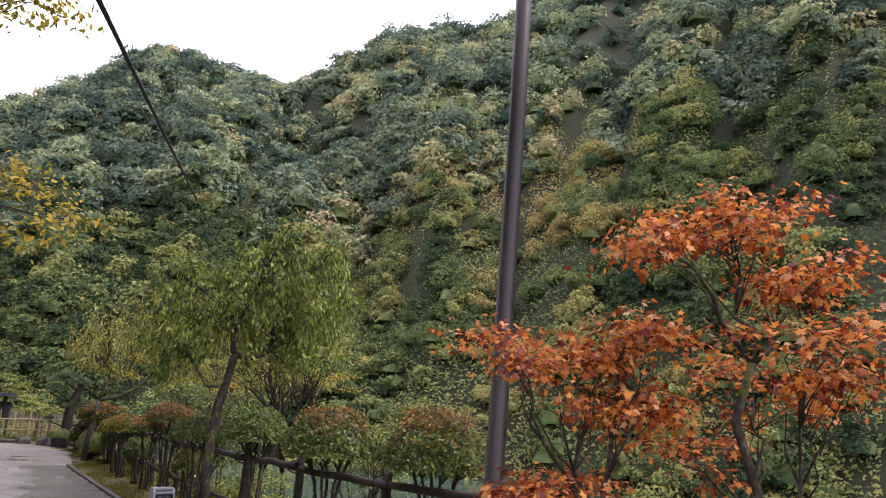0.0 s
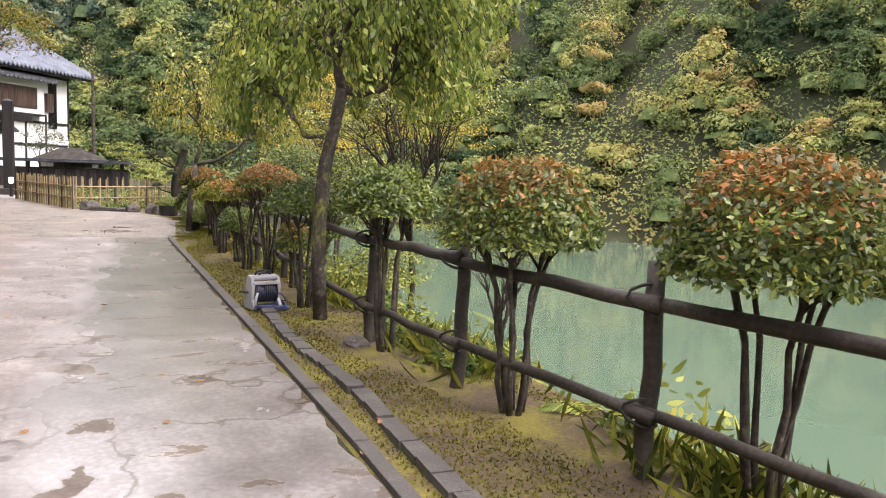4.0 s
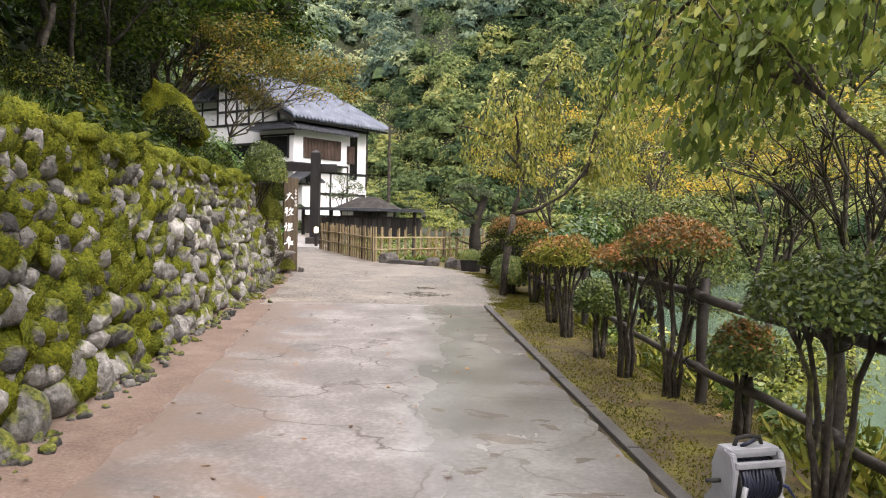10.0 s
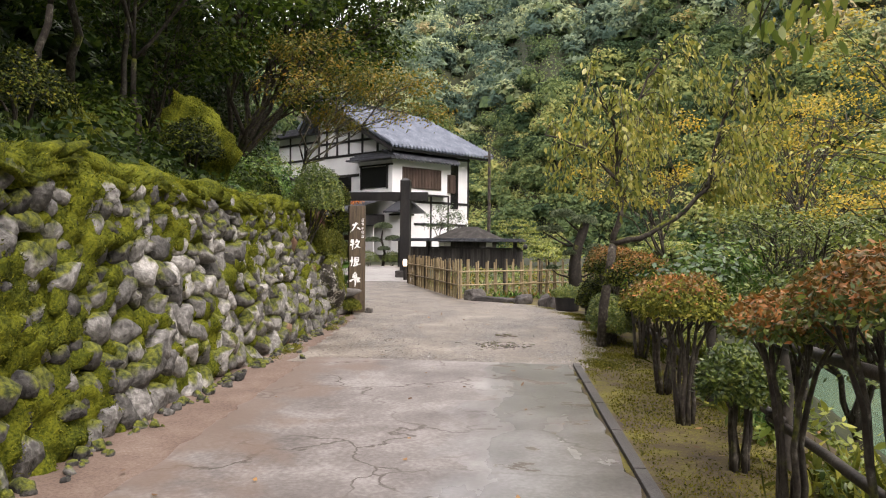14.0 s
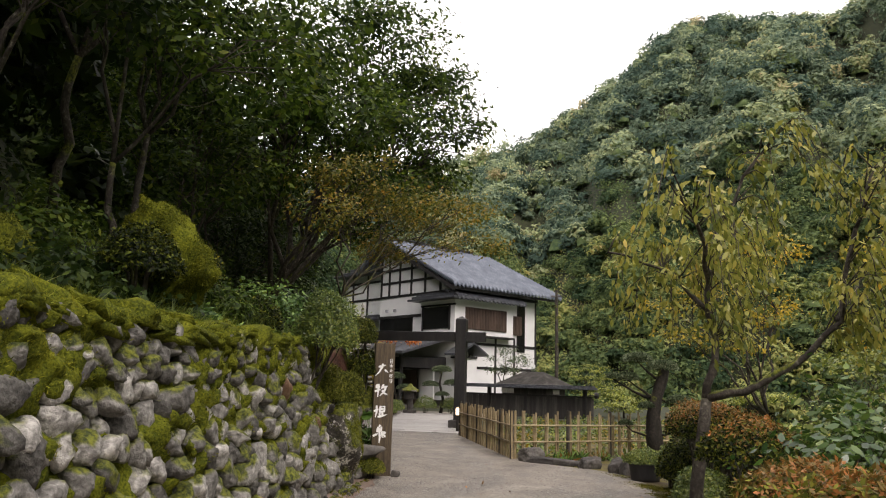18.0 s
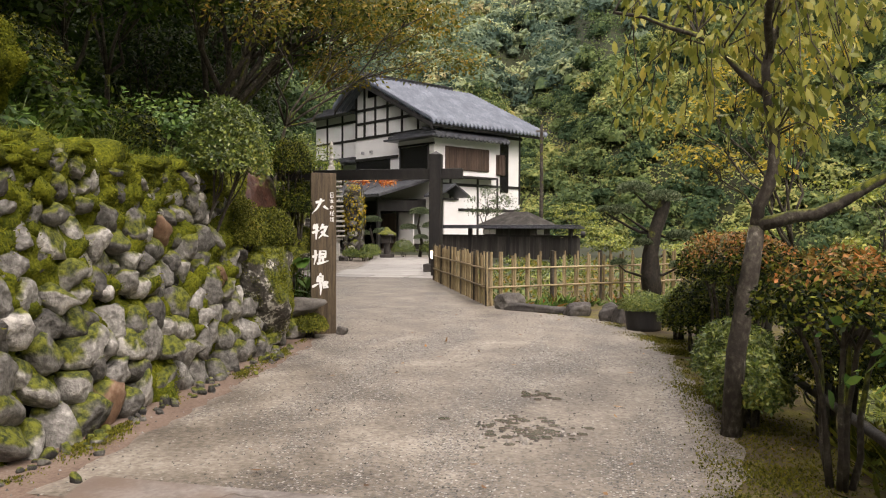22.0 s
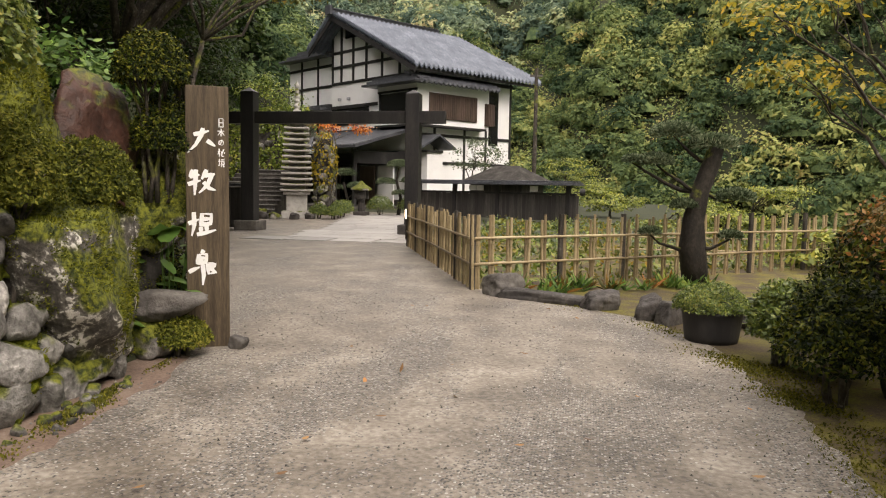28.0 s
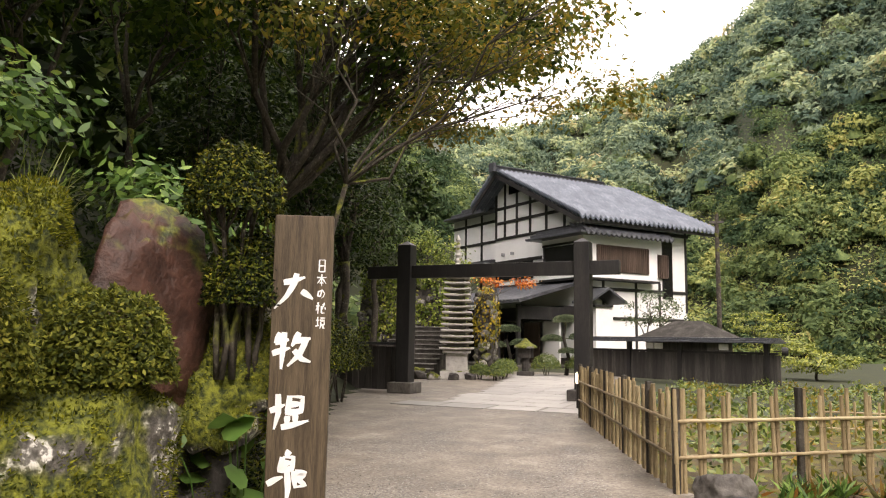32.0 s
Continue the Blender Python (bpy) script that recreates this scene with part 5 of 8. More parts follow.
def woods(name, places, radius, n, leaf, seed, label, mat=M_FAR, squash=0.95, core=True):
    """Many crowns in one mesh: lumpy domes broken up by leaf sprays."""
    rs = np.random.RandomState(seed)
    temps = crown_templates(rs, 9, n)
    cores = [crown_core(k) for k in range(9)]
    Ps, As, Bs, Ts, CV, CF, CT, base = [], [], [], [], [], [], [], 0
    for j, (x, y, z, tint) in enumerate(places):
        a = rs.uniform(0, 6.28)
        c, s = math.cos(a), math.sin(a)
        R = np.array([[c, -s, 0], [s, c, 0], [0, 0, 1]])
        r = radius * rs.uniform(0.6, 1.35)
        S = np.array([r, r, r * squash * rs.uniform(0.75, 1.5)])
        o = np.array([x, y, z + r * 0.25])
        V, F = cores[j % 9]
        P, N = temps[j % 9]
        tilt = 0.7
        if core:
            m = 13
            hub = unit(rs.normal(size=(m, 3)))
            hub[:, 2] = np.abs(hub[:, 2]) - 0.12
            hub *= rs.uniform(0.5, 0.78, (m, 1))
            size = rs.uniform(0.26, 0.46, m)
            k = rs.randint(0, m, n)
            d = unit(rs.normal(size=(n, 3)) + np.array([0, 0, 0.35]))
            P = hub[k] + d * size[k][:, None] * rs.uniform(0.82, 1.05, (n, 1)) * np.array([1, 1, 0.62])
            N = unit(d * 0.8 + unit(hub[k]) * 0.3 + np.array([0, 0, 0.3]))
            shade = rs.normal(0, 0.05, m)[k]
            tilt = 0.38
            # Halved tint on the inner dome paints shadow into gaps between sprays.
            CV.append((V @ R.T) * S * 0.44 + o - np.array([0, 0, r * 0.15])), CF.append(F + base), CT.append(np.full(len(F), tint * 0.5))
            base += len(V)
        A, B = leaf_axes(rs, N @ R.T, leaf, leaf * 0.75, 0.15, tilt, 0.5)
        Ps.append((P @ R.T) * S + o), As.append(A), Bs.append(B)
        Ts.append(np.full(len(P), tint) + rs.normal(0, 0.05, len(P)) + (shade if core else 0))
    ob = stuff(mesh_object(name, cards(name, np.concatenate(Ps), np.concatenate(As), np.concatenate(Bs), mat, np.concatenate(Ts), shape=SPRAY), mat), label, "woods")
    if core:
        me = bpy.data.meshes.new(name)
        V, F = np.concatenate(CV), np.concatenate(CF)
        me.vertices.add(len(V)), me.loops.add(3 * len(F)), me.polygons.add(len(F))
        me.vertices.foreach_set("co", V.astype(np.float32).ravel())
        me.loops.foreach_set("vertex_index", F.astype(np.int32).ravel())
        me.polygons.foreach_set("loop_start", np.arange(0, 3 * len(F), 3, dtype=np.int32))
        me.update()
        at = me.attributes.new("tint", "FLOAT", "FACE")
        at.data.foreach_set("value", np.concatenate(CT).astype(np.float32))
        me.materials.append(M_FARCORE)
        stuff(mesh_object(name + "_crowns", me, M_FARCORE, smooth=True), label, "woods")
    return ob


rs = np.random.RandomState(11)
near_p, far_p = [], []
while len(far_p) < 2050:
    az = rs.uniform(-28, 65)
    foot = float(np.interp(az, FAR_AZ, FAR_FOOT))
    r = math.sqrt(rs.uniform((foot - 2) ** 2, (foot + 130) ** 2))
    rr = r - foot
    x, y = 4 + r * math.sin(radians(az)), -15 + r * math.cos(radians(az))
    z = float(far_hill(x, y))
    patch = math.sin(x * 0.06 + 2 * math.sin(y * 0.04)) * math.cos(y * 0.05 + x * 0.02)
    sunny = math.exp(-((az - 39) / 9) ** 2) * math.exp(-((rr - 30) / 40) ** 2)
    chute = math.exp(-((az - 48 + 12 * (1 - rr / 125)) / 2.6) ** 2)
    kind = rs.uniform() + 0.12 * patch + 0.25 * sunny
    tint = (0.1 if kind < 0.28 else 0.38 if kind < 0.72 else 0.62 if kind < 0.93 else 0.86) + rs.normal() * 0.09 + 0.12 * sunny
    if rs.uniform() < 0.75 * chute:
        continue
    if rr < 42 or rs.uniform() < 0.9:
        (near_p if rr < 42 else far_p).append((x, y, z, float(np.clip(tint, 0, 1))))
woods("far_woods", far_p, 4.3, 300, 0.85, 5, "mixed green and rust autumn woods tinted haze-blue on a steep slope", M_HAZE)
bend = [p for p in near_p if p[0] - 4 > 0.4 * (p[1] + 15)]
wide = [p for p in near_p if p[0] - 4 <= 0.4 * (p[1] + 15)]
woods("river_woods", bend + [(a + 1.9, b + 1.7, float(far_hill(a + 1.9, b + 1.7)), c2) for a, b, c, c2 in bend[::2]], 3.0, 760, 0.36, 6, "mixed olive and green woods along the river bend")
woods("slope_woods", wide + [(a + 1.9, b + 1.7, float(far_hill(a + 1.9, b + 1.7)), c2) for a, b, c, c2 in wide[::2]], 3.3, 430, 0.55, 9, "mixed green woods on the lower far slope")
n = 120000
az, q = rs.uniform(-20, 66, n), rs.uniform(-1, 75, n)
r = np.interp(az, FAR_AZ, FAR_FOOT) + q
x, y = 4 + r * np.sin(np.radians(az)), -15 + r * np.cos(np.radians(az))
P = np.stack([x, y, far_hill(x, y) + rs.uniform(0, 1.4, n)], -1)
A, B = leaf_axes(rs, unit(np.stack([4 - x, -15 - y, 0.9 * r], -1)), 0.42, 0.3, 0.1, 0.5, 0.5)
me = cards("far_scrub", P, A, B, M_FAR, np.clip(0.4 + 0.35 * np.exp(-((az - 37) / 13) ** 2) + 0.3 * np.sin(x * 0.11 + y * 0.07) + rs.normal(0, 0.12, n), 0, 1), shape=SPRAY)
stuff(mesh_object("far_scrub", me, M_FAR), "pale scrub and grass between the trees across the river", "scrub")
behind = []
while len(behind) < 110:
    x, y = rs.uniform(-48, -15), rs.uniform(30, 80)
    if (x + 9) * 0.81 - (y - 40) * 0.59 > -8 and y < 62:
        continue
    behind.append((x, y, float(ground_height(x, y)), float(np.clip(0.2 + rs.normal() * 0.15, 0, 1))))
while len(behind) < 400:
    y, d = rs.uniform(24, 120), rs.uniform(15, 75)
    x = -14 - d
    behind.append((x, y, float(ground_height(x, y)), float(np.clip(0.25 + rs.normal() * 0.15, 0, 1))))
woods("valley_woods", behind, 3.4, 420, 0.55, 8, "green woods behind the inn")
left_p = []
for _ in range(520):
    y, d = rs.uniform(-26, 60), rs.uniform(6.5, 26)
    x = float(slope_foot(y)) - d
    if y > 24 and d < 14:
        continue
    left_p.append((x, y, float(ground_height(x, y)) + rs.choice([0.5, 3.0, 5.5, 8.5]), float(np.clip(0.1 + rs.normal() * 0.1, 0, 1))))
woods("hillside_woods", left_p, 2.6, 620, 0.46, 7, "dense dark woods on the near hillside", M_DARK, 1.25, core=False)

# trees on the hillside above the wall
HILL = [(-5.6, -12.5), (-4.6, -9.5), (-5.4, -6.5), (-4.4, -3.4), (-5.2, -0.6), (-6.6, 2.2), (-7.6, 5.6), (-9.2, 9.0), (-11.5, 12.5), (-13.4, 17), (-14.5, 22), (-4.9, -15.5), (-5.5, -19)]
for i, (x, y) in enumerate(HILL):
    g = float(ground_height(x, y))
    rg = random.Random(50 + i)
    h = rg.uniform(6.0, 8.5)
    cr = [((x + rg.uniform(-0.3, 1.3), y + rg.uniform(-0.8, 0.8), g + h), (1.9, 1.9, 1.7)), ((x + rg.uniform(0.8, 1.8), y + rg.uniform(-1.4, 1.4), g + h - 2.0), (1.5, 1.6, 1.2)), ((x + rg.uniform(0.3, 1.3), y + rg.uniform(-1.2, 1.2), g + h - 3.4), (1.3, 1.4, 1.0)), ((x - 0.8, y + rg.uniform(-1, 1), g + h - 1.4), (1.5, 1.5, 1.4))]
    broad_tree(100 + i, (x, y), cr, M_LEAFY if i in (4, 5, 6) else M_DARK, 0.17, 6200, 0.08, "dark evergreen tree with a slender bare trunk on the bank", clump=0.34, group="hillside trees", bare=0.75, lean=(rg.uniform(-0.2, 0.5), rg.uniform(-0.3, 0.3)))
for i, (x, y, z) in enumerate(((-3.0, -13.2, 6.4), (-2.9, -9.8, 6.0), (-2.7, -6.8, 5.9), (-2.6, -4.3, 5.7))):
    rg = random.Random(90 + i)
    cr = [((x + rg.uniform(0.9, 1.8), y + rg.uniform(-0.8, 0.8), z + rg.uniform(-0.2, 0.5)), (1.4, 1.6, 0.6)), ((x + rg.uniform(-0.2, 0.6), y + rg.uniform(-1.2, 1.2), z + 1.2), (1.8, 1.8, 0.9)), ((x + 0.5, y + rg.uniform(-1, 1), z + 2.6), (2.0, 2.0, 1.2))]
    broad_tree(130 + i, (x, y), cr, M_LEAFY if i == 3 else M_DARK, 0.14, 5200, 0.055, "slender leaning evergreen arching over the wall", clump=0.3, group="trees arching over the wall", bare=0.6, lean=(rg.uniform(0, 0.4), rg.uniform(-0.3, 0.3)))
broad_tree(140, (-1.7, -14.7), [((2.0, -15.2, 4.1), (0.9, 0.9, 0.45)), ((2.75, -15.4, 3.6), (0.5, 0.6, 0.35)), ((1.0, -15.0, 4.9), (1.0, 1.0, 0.4)), ((0.0, -14.8, 5.4), (1.0, 1.2, 0.4)), ((1.9, -16.2, 6.1), (1.1, 0.8, 0.2)), ((0.4, -16.4, 6.6), (1.2, 0.9, 0.25))], M_YELLOW, 0.09, 4600, 0.07, "tree on the bank with yellowing leaves hanging over the drive", clump=0.2, bare=0.75, lean=(0.6, 0), shape=LEAF)
# spreading yellow maple above the sign, cedars behind the gate
broad_tree(201, (-3.4, 4.2), [((-1.9, 6.6, 6.3), (1.7, 2.0, 0.45)), ((-2.8, 4.6, 6.7), (1.4, 1.5, 0.5)), ((-2.4, 8.0, 5.5), (1.5, 1.5, 0.4)), ((-0.9, 6.4, 6.0), (1.3, 1.2, 0.3)), ((-2.6, 3.0, 5.4), (1.0, 1.0, 0.35)), ((0.3, 5.0, 5.9), (0.9, 0.9, 0.2)), ((-0.4, 7.6, 5.5), (1.1, 1.1, 0.25))], M_RUST, 0.105, 8000, 0.05, "spreading maple with green and rusty yellow leaves", "maple_tree", clump=0.26, bare=0.7, lean=(0.4, 0.8))
broad_tree(202, (-6.2, 7.5), [((-4.6, 8.6, 9.4), (2.4, 2.4, 2.4)), ((-3.2, 11.4, 10.6), (1.8, 2.2, 2.0)), ((-5.6, 10.0, 12.6), (2.4, 2.4, 2.2)), ((-3.8, 9.6, 7.2), (1.8, 1.8, 1.2)), ((-2.6, 12.2, 8.6), (1.3, 1.3, 0.8)), ((-6.4, 6.8, 10.5), (2.2, 2.2, 2.2)), ((-6.0, 11.5, 8.6), (2.0, 2.0, 1.8)), ((-4.2, 11.5, 13.2), (2.4, 2.4, 2.0)), ((-2.6, 12.4, 11.8), (1.6, 1.6, 1.3)), ((-1.6, 12.6, 10.6), (1.0, 1.0, 0.6)), ((-3.4, 12.0, 9.2), (1.6, 1.6, 1.4)), ((-3.0, 6.0, 8.6), (1.6, 1.6, 0.7)), ((-4.4, 4.0, 8.8), (1.6, 1.6, 0.8))], M_LEAFY, 0.2, 30000, 0.15, "tall leafy green tree overhanging the drive", clump=0.36)
for i, (x, y) in enumerate(((-10.6, 17.5), (-12.0, 19.5), (-9.6, 13.6), (-13.4, 24.5))):
    g = float(ground_height(x, y))
    cr = [((x, y, g + 9 - 2.0 * k), (1.2 + 0.35 * k, 1.2 + 0.35 * k, 1.3)) for k in range(3)]
    broad_tree(220 + i, (x, y), cr, M_DARK, 0.16, 4200, 0.17, "straight-trunked cedar with a dark crown", "cedar_tree", clump=0.3, bare=0.9)

# ---- weeping cherries beside the drive ----
weeping_tree(1, (5.28, -14.72), [(5.28, -14.72, -0.05), (5.26, -14.7, 0.5), (5.26, -14.7, 1.0), (5.3, -14.72, 1.5), (5.4, -14.75, 1.95), (5.44, -14.76, 2.2)],
             [[(5.44, -14.76, 2.2), (5.38, -14.74, 2.5), (5.2, -14.5, 2.9), (4.8, -14.0, 3.4)], [(5.44, -14.76, 2.2), (5.62, -14.8, 2.16), (5.85, -14.88, 2.25), (5.92, -14.95, 2.75), (6.1, -15.0, 3.3), (6.4, -15.1, 3.5)],
              [(5.4, -14.75, 2.5), (5.5, -15.1, 3.0), (5.6, -15.6, 3.5)], [(5.38, -14.74, 2.5), (5.5, -14.5, 3.1), (5.7, -14.1, 3.6)], [(5.28, -14.7, 1.75), (5.1, -14.7, 1.75), (5.0, -14.35, 2.05), (4.75, -14.05, 2.25)], [(5.9, -14.92, 2.6), (6.3, -14.4, 3.1), (6.6, -14.0, 3.3)], [(5.38, -14.74, 2.5), (5.1, -14.0, 2.8), (4.8, -13.2, 2.85), (4.65, -12.3, 2.65)], [(5.5, -14.6, 3.0), (5.6, -13.6, 3.4), (5.5, -12.9, 3.4)]],
             22000, 0.072, M_CHERRY, "weeping cherry with grey lichened trunk and drooping green leaves", 0.75, (0.35, 0.95), 250, 1.98)
weeping_tree(2, (4.53, -4.2), [(4.53, -4.2, -0.05), (4.56, -4.2, 0.6), (4.64, -4.22, 1.15), (4.68, -4.22, 1.5)],
             [[(4.68, -4.22, 1.5), (4.78, -4.23, 1.9), (4.72, -4.23, 2.6), (4.85, -4.2, 3.3), (5.3, -4.3, 4.1)], [(4.68, -4.22, 1.5), (5.05, -4.3, 1.58), (5.5, -4.38, 1.85), (5.95, -4.5, 2.3), (6.1, -4.6, 3.2), (6.3, -4.6, 3.8)], [(4.74, -4.23, 2.4), (4.3, -4.0, 2.9), (3.7, -4.0, 3.1)], [(4.75, -4.23, 2.7), (4.6, -4.8, 3.2), (4.4, -5.3, 3.4)], [(4.8, -4.2, 2.9), (5.0, -3.6, 3.3), (5.2, -3.1, 3.5)], [(5.9, -4.5, 2.3), (6.3, -3.9, 2.8), (6.7, -3.5, 3.0)]],
             5600, 0.09, M_PALE, "weeping cherry with sparse yellowing leaves and bare twigs", 0.8, (0.4, 1.0), 120, 2.0)

# ---- maples beside the pole ----
broad_tree(301, (5.6, -22.2), [((5.32, -21.6, 1.93), (0.22, 0.18, 0.05)), ((5.6, -21.95, 1.8), (0.42, 0.35, 0.09)), ((5.85, -22.2, 1.95), (0.35, 0.35, 0.09)), ((5.75, -22.3, 1.6), (0.4, 0.35, 0.09)), ((5.6, -22.0, 1.1), (0.42, 0.35, 0.06))], M_MAPLE, 0.044, 3375, 0.03, "small red-orange Japanese maple", "maple_tree", clump=0.1, group="autumn maples", shape=LOBED, width=0.8, bare=0.9)
broad_tree(302, (6.1, -22.6), [((5.85, -22.45, 2.45), (0.3, 0.25, 0.09)), ((6.3, -22.5, 2.6), (0.5, 0.45, 0.15)), ((6.6, -22.8, 2.3), (0.4, 0.4, 0.15))], M_MAPLE, 0.044, 2025, 0.03, "slender orange Japanese maple with a layered crown", "maple_tree", clump=0.1, group="autumn maples", shape=LOBED, width=0.8, bare=0.85, lean=(0.1, -0.1))
broad_tree(303, (6.4, -22.7), [((6.4, -22.9, 1.85), (0.6, 0.5, 0.2)), ((6.7, -22.3, 1.7), (0.5, 0.5, 0.2)), ((6.4, -22.2, 1.35), (0.4, 0.4, 0.15)), ((6.2, -22.1, 0.8), (0.35, 0.35, 0.1))], M_MAPLE, 0.044, 2025, 0.03, "small red-orange Japanese maple", "maple_tree", clump=0.1, group="autumn maples", shape=LOBED, width=0.8, bare=0.5)

# ---- clipped azaleas ----
AZ = [(6.22, -19.35, 0.78, 1.58, 0.48, 0.5, 0.35), (5.8, -17.8, 0.8, 1.55, 0.46, 0.48, 0.35), (5.52, -16.1, 0.95, 1.48, 0.36, 0.38, 0.0), (5.25, -14.05, 0.85, 1.33, 0.42, 0.45, 0.0), (5.22, -11.65, 1.05, 1.5, 0.44, 0.42, 0.8), (5.02, -10.92, 0.92, 1.25, 0.36, 0.36, 0.75), (5.38, -12.7, 0.35, 0.8, 0.22, 0.3, 0.3), (5.0, -10.0, 0.35, 0.85, 0.28, 0.3, 0.0), (4.88, -8.75, 0.75, 1.25, 0.38, 0.4, 0.3), (4.9, -7.5, 0.72, 1.18, 0.42, 0.45, 0.55), (4.96, -5.2, 0.8, 1.36, 0.48, 0.52, 0.28), (4.97, -2.5, 0.82, 1.44, 0.46, 0.5, 0.35), (4.72, -3.2, 0.1, 0.72, 0.36, 0.45, 0.0), (4.92, -1.4, 0.75, 1.46, 0.52, 0.55, 0.5), (5.2, -0.3, 0.1, 1.0, 0.6, 0.6, 0.0), (5.6, 0.9, 0.2, 1.3, 0.6, 0.7, 0.3), (5.3, -4.0, 0.2, 1.0, 0.4, 0.5, 0.0), (4.72, -0.6, 0.05, 0.9, 0.4, 0.55, 0.0), (4.95, 0.35, 0.05, 0.8, 0.4, 0.5, 0.0), (4.7, -3.9, 0.05, 0.6, 0.3, 0.4, 0.0), (4.62, 0.55, 0.05, 0.72, 0.26, 0.3, 0.0)]
for i, (x, y, z0, z1, rx, ry, au) in enumerate(AZ):
    # Taller domes past y = -6 get the leaf with shade in its colour.
    azalea(400 + i, x, y, z0, z1, rx, ry, au, mat=M_AZALEA if y > -6 and z1 < 0.75 else M_SHADELEAF if y > -6 else M_OLIVE if y > -9.5 else None, count=13000 if y < -15 else 8500 if z1 - z0 > 0.6 else 6500)

broad_tree(790, (5.75, -5.9), [((5.6, -5.6, 1.25), (0.55, 0.6, 0.35)), ((5.5, -6.3, 1.05), (0.5, 0.55, 0.35)), ((5.9, -5.0, 1.2), (0.5, 0.5, 0.35))], M_GLOSSY, 0.085, 2600, 0.03, "evergreen camellia with broad glossy leaves behind the fence", "camellia_bush", clump=0.2, category="bush", shape=LEAF, bare=0.4)

broad_tree(791, (6.4, 2.2), [((4.65, 1.6, 3.1), (0.42, 0.42, 0.16)), ((5.2, 1.9, 3.35), (0.5, 0.5, 0.18)), ((5.0, 2.1, 2.65), (0.45, 0.45, 0.16)), ((5.8, 2.2, 2.55), (0.55, 0.5, 0.2)), ((5.9, 2.0, 3.75), (0.6, 0.6, 0.2)), ((6.6, 2.6, 3.1), (0.7, 0.7, 0.22)), ((5.4, 2.6, 4.1), (0.5, 0.6, 0.2)), ((6.7, 2.3, 4.3), (0.7, 0.7, 0.22))], M_YELLOW, 0.075, 2600, 0.045, "slender tree with bright yellow autumn leaves on the bank", "autumn_tree", clump=0.17, bare=0.5, width=0.55)

# trees and scrub on the river bank beyond the fence
BANK = [(8.0, -9.4, 2.9, 1.5), (8.4, -6.5, 3.2, 1.9), (7.6, -2.4, 3.0, 1.8), (9.2, 1.5, 2.4, 2.0), (10.5, 6.5, 1.6, 2.0), (11.0, 12.0, 1.8, 2.2), (8.2, 9.0, 0.6, 1.4), (6.4, 24.0, 0.2, 1.3), (4.0, 31.0, 1.0, 1.4), (9.5, 28.0, 0.6, 1.8), (1.6, 41.0, 2.2, 2.0), (7.5, 20.0, 0.0, 1.2), (7.2, -9.0, -0.2, 0.8), (7.0, -6.8, 0.9, 1.2), (7.1, -4.6, 1.2, 1.2), (10.5, -8.0, 0.6, 1.5)]
for i, (x, y, z, r) in enumerate(BANK):
    rg = random.Random(700 + i)
    cr = [((x + rg.uniform(-0.6, 0.6) * r, y + rg.uniform(-0.6, 0.6) * r, z + rg.uniform(-0.5, 0.5) * r), (r * 0.75, r * 0.75, r * 0.2)) for _ in range(6)]
    broad_tree(720 + i, (x, y), cr, M_YELLOW if i in (1, 2) else M_AZALEA if -7.5 < y < -4 else M_BANKLEAF, 0.06 if y < 2 else 0.13, 5600 if y < 2 else 3600, 0.07, "leafy yellow-green maple growing from the river bank", "bank_tree", flat=0.16, clump=0.27, group="river bank trees", bare=0.55, width=0.55)

for i, (x, y, z, r) in enumerate(((7.0, -18.6, -0.7, 0.7), (7.4, -17.0, -0.9, 0.8), (7.1, -20.1, -0.6, 0.6), (7.0, -21.4, -0.8, 0.6))):
    rg = random.Random(760 + i)
    cr = [((x + rg.uniform(-0.6, 0.6) * r, y + rg.uniform(-0.6, 0.6) * r, z + rg.uniform(-0.4, 0.4) * r), (r * 0.6, r * 0.6, r * 0.16)) for _ in range(4)]
    broad_tree(780 + i, (x, y), cr, M_CHERRY, 0.06, 1500, 0.03, "young maple sapling below the log fence", "maple_sapling", clump=0.13, group="saplings on the bank", bare=0.5, width=0.55)
rs = np.random.RandomState(21)
n = 17000
ys = rs.uniform(-27, 2, n)
xs = bank_edge(ys) + np.abs(rs.normal(0, 1, n)) * 1.0 + 0.05
keep = np.sin(ys * 2.3 + xs) + np.sin(xs * 3.1 - ys * 0.9) + rs.normal(0, 0.5, n) > -0.3
xs, ys = xs[keep], ys[keep]
zs = ground_height(xs, ys) + rs.uniform(0, 0.3, len(xs)) * (1 + np.sin(ys * 3.3) * 0.7)
A, B = leaf_axes(rs, np.tile([[0.3, 0, 1.0]], (len(xs), 1)) + 0.4 * rs.normal(size=(len(xs), 3)), 0.095, 0.042, -0.1, 0.8)
stuff(mesh_object("bank_scrub", cards("bank_scrub", np.stack([xs, ys, zs], -1), A, B, M_BANKLEAF, shape=LEAF), M_BANKLEAF), "low leafy scrub on the river bank", "scrub")

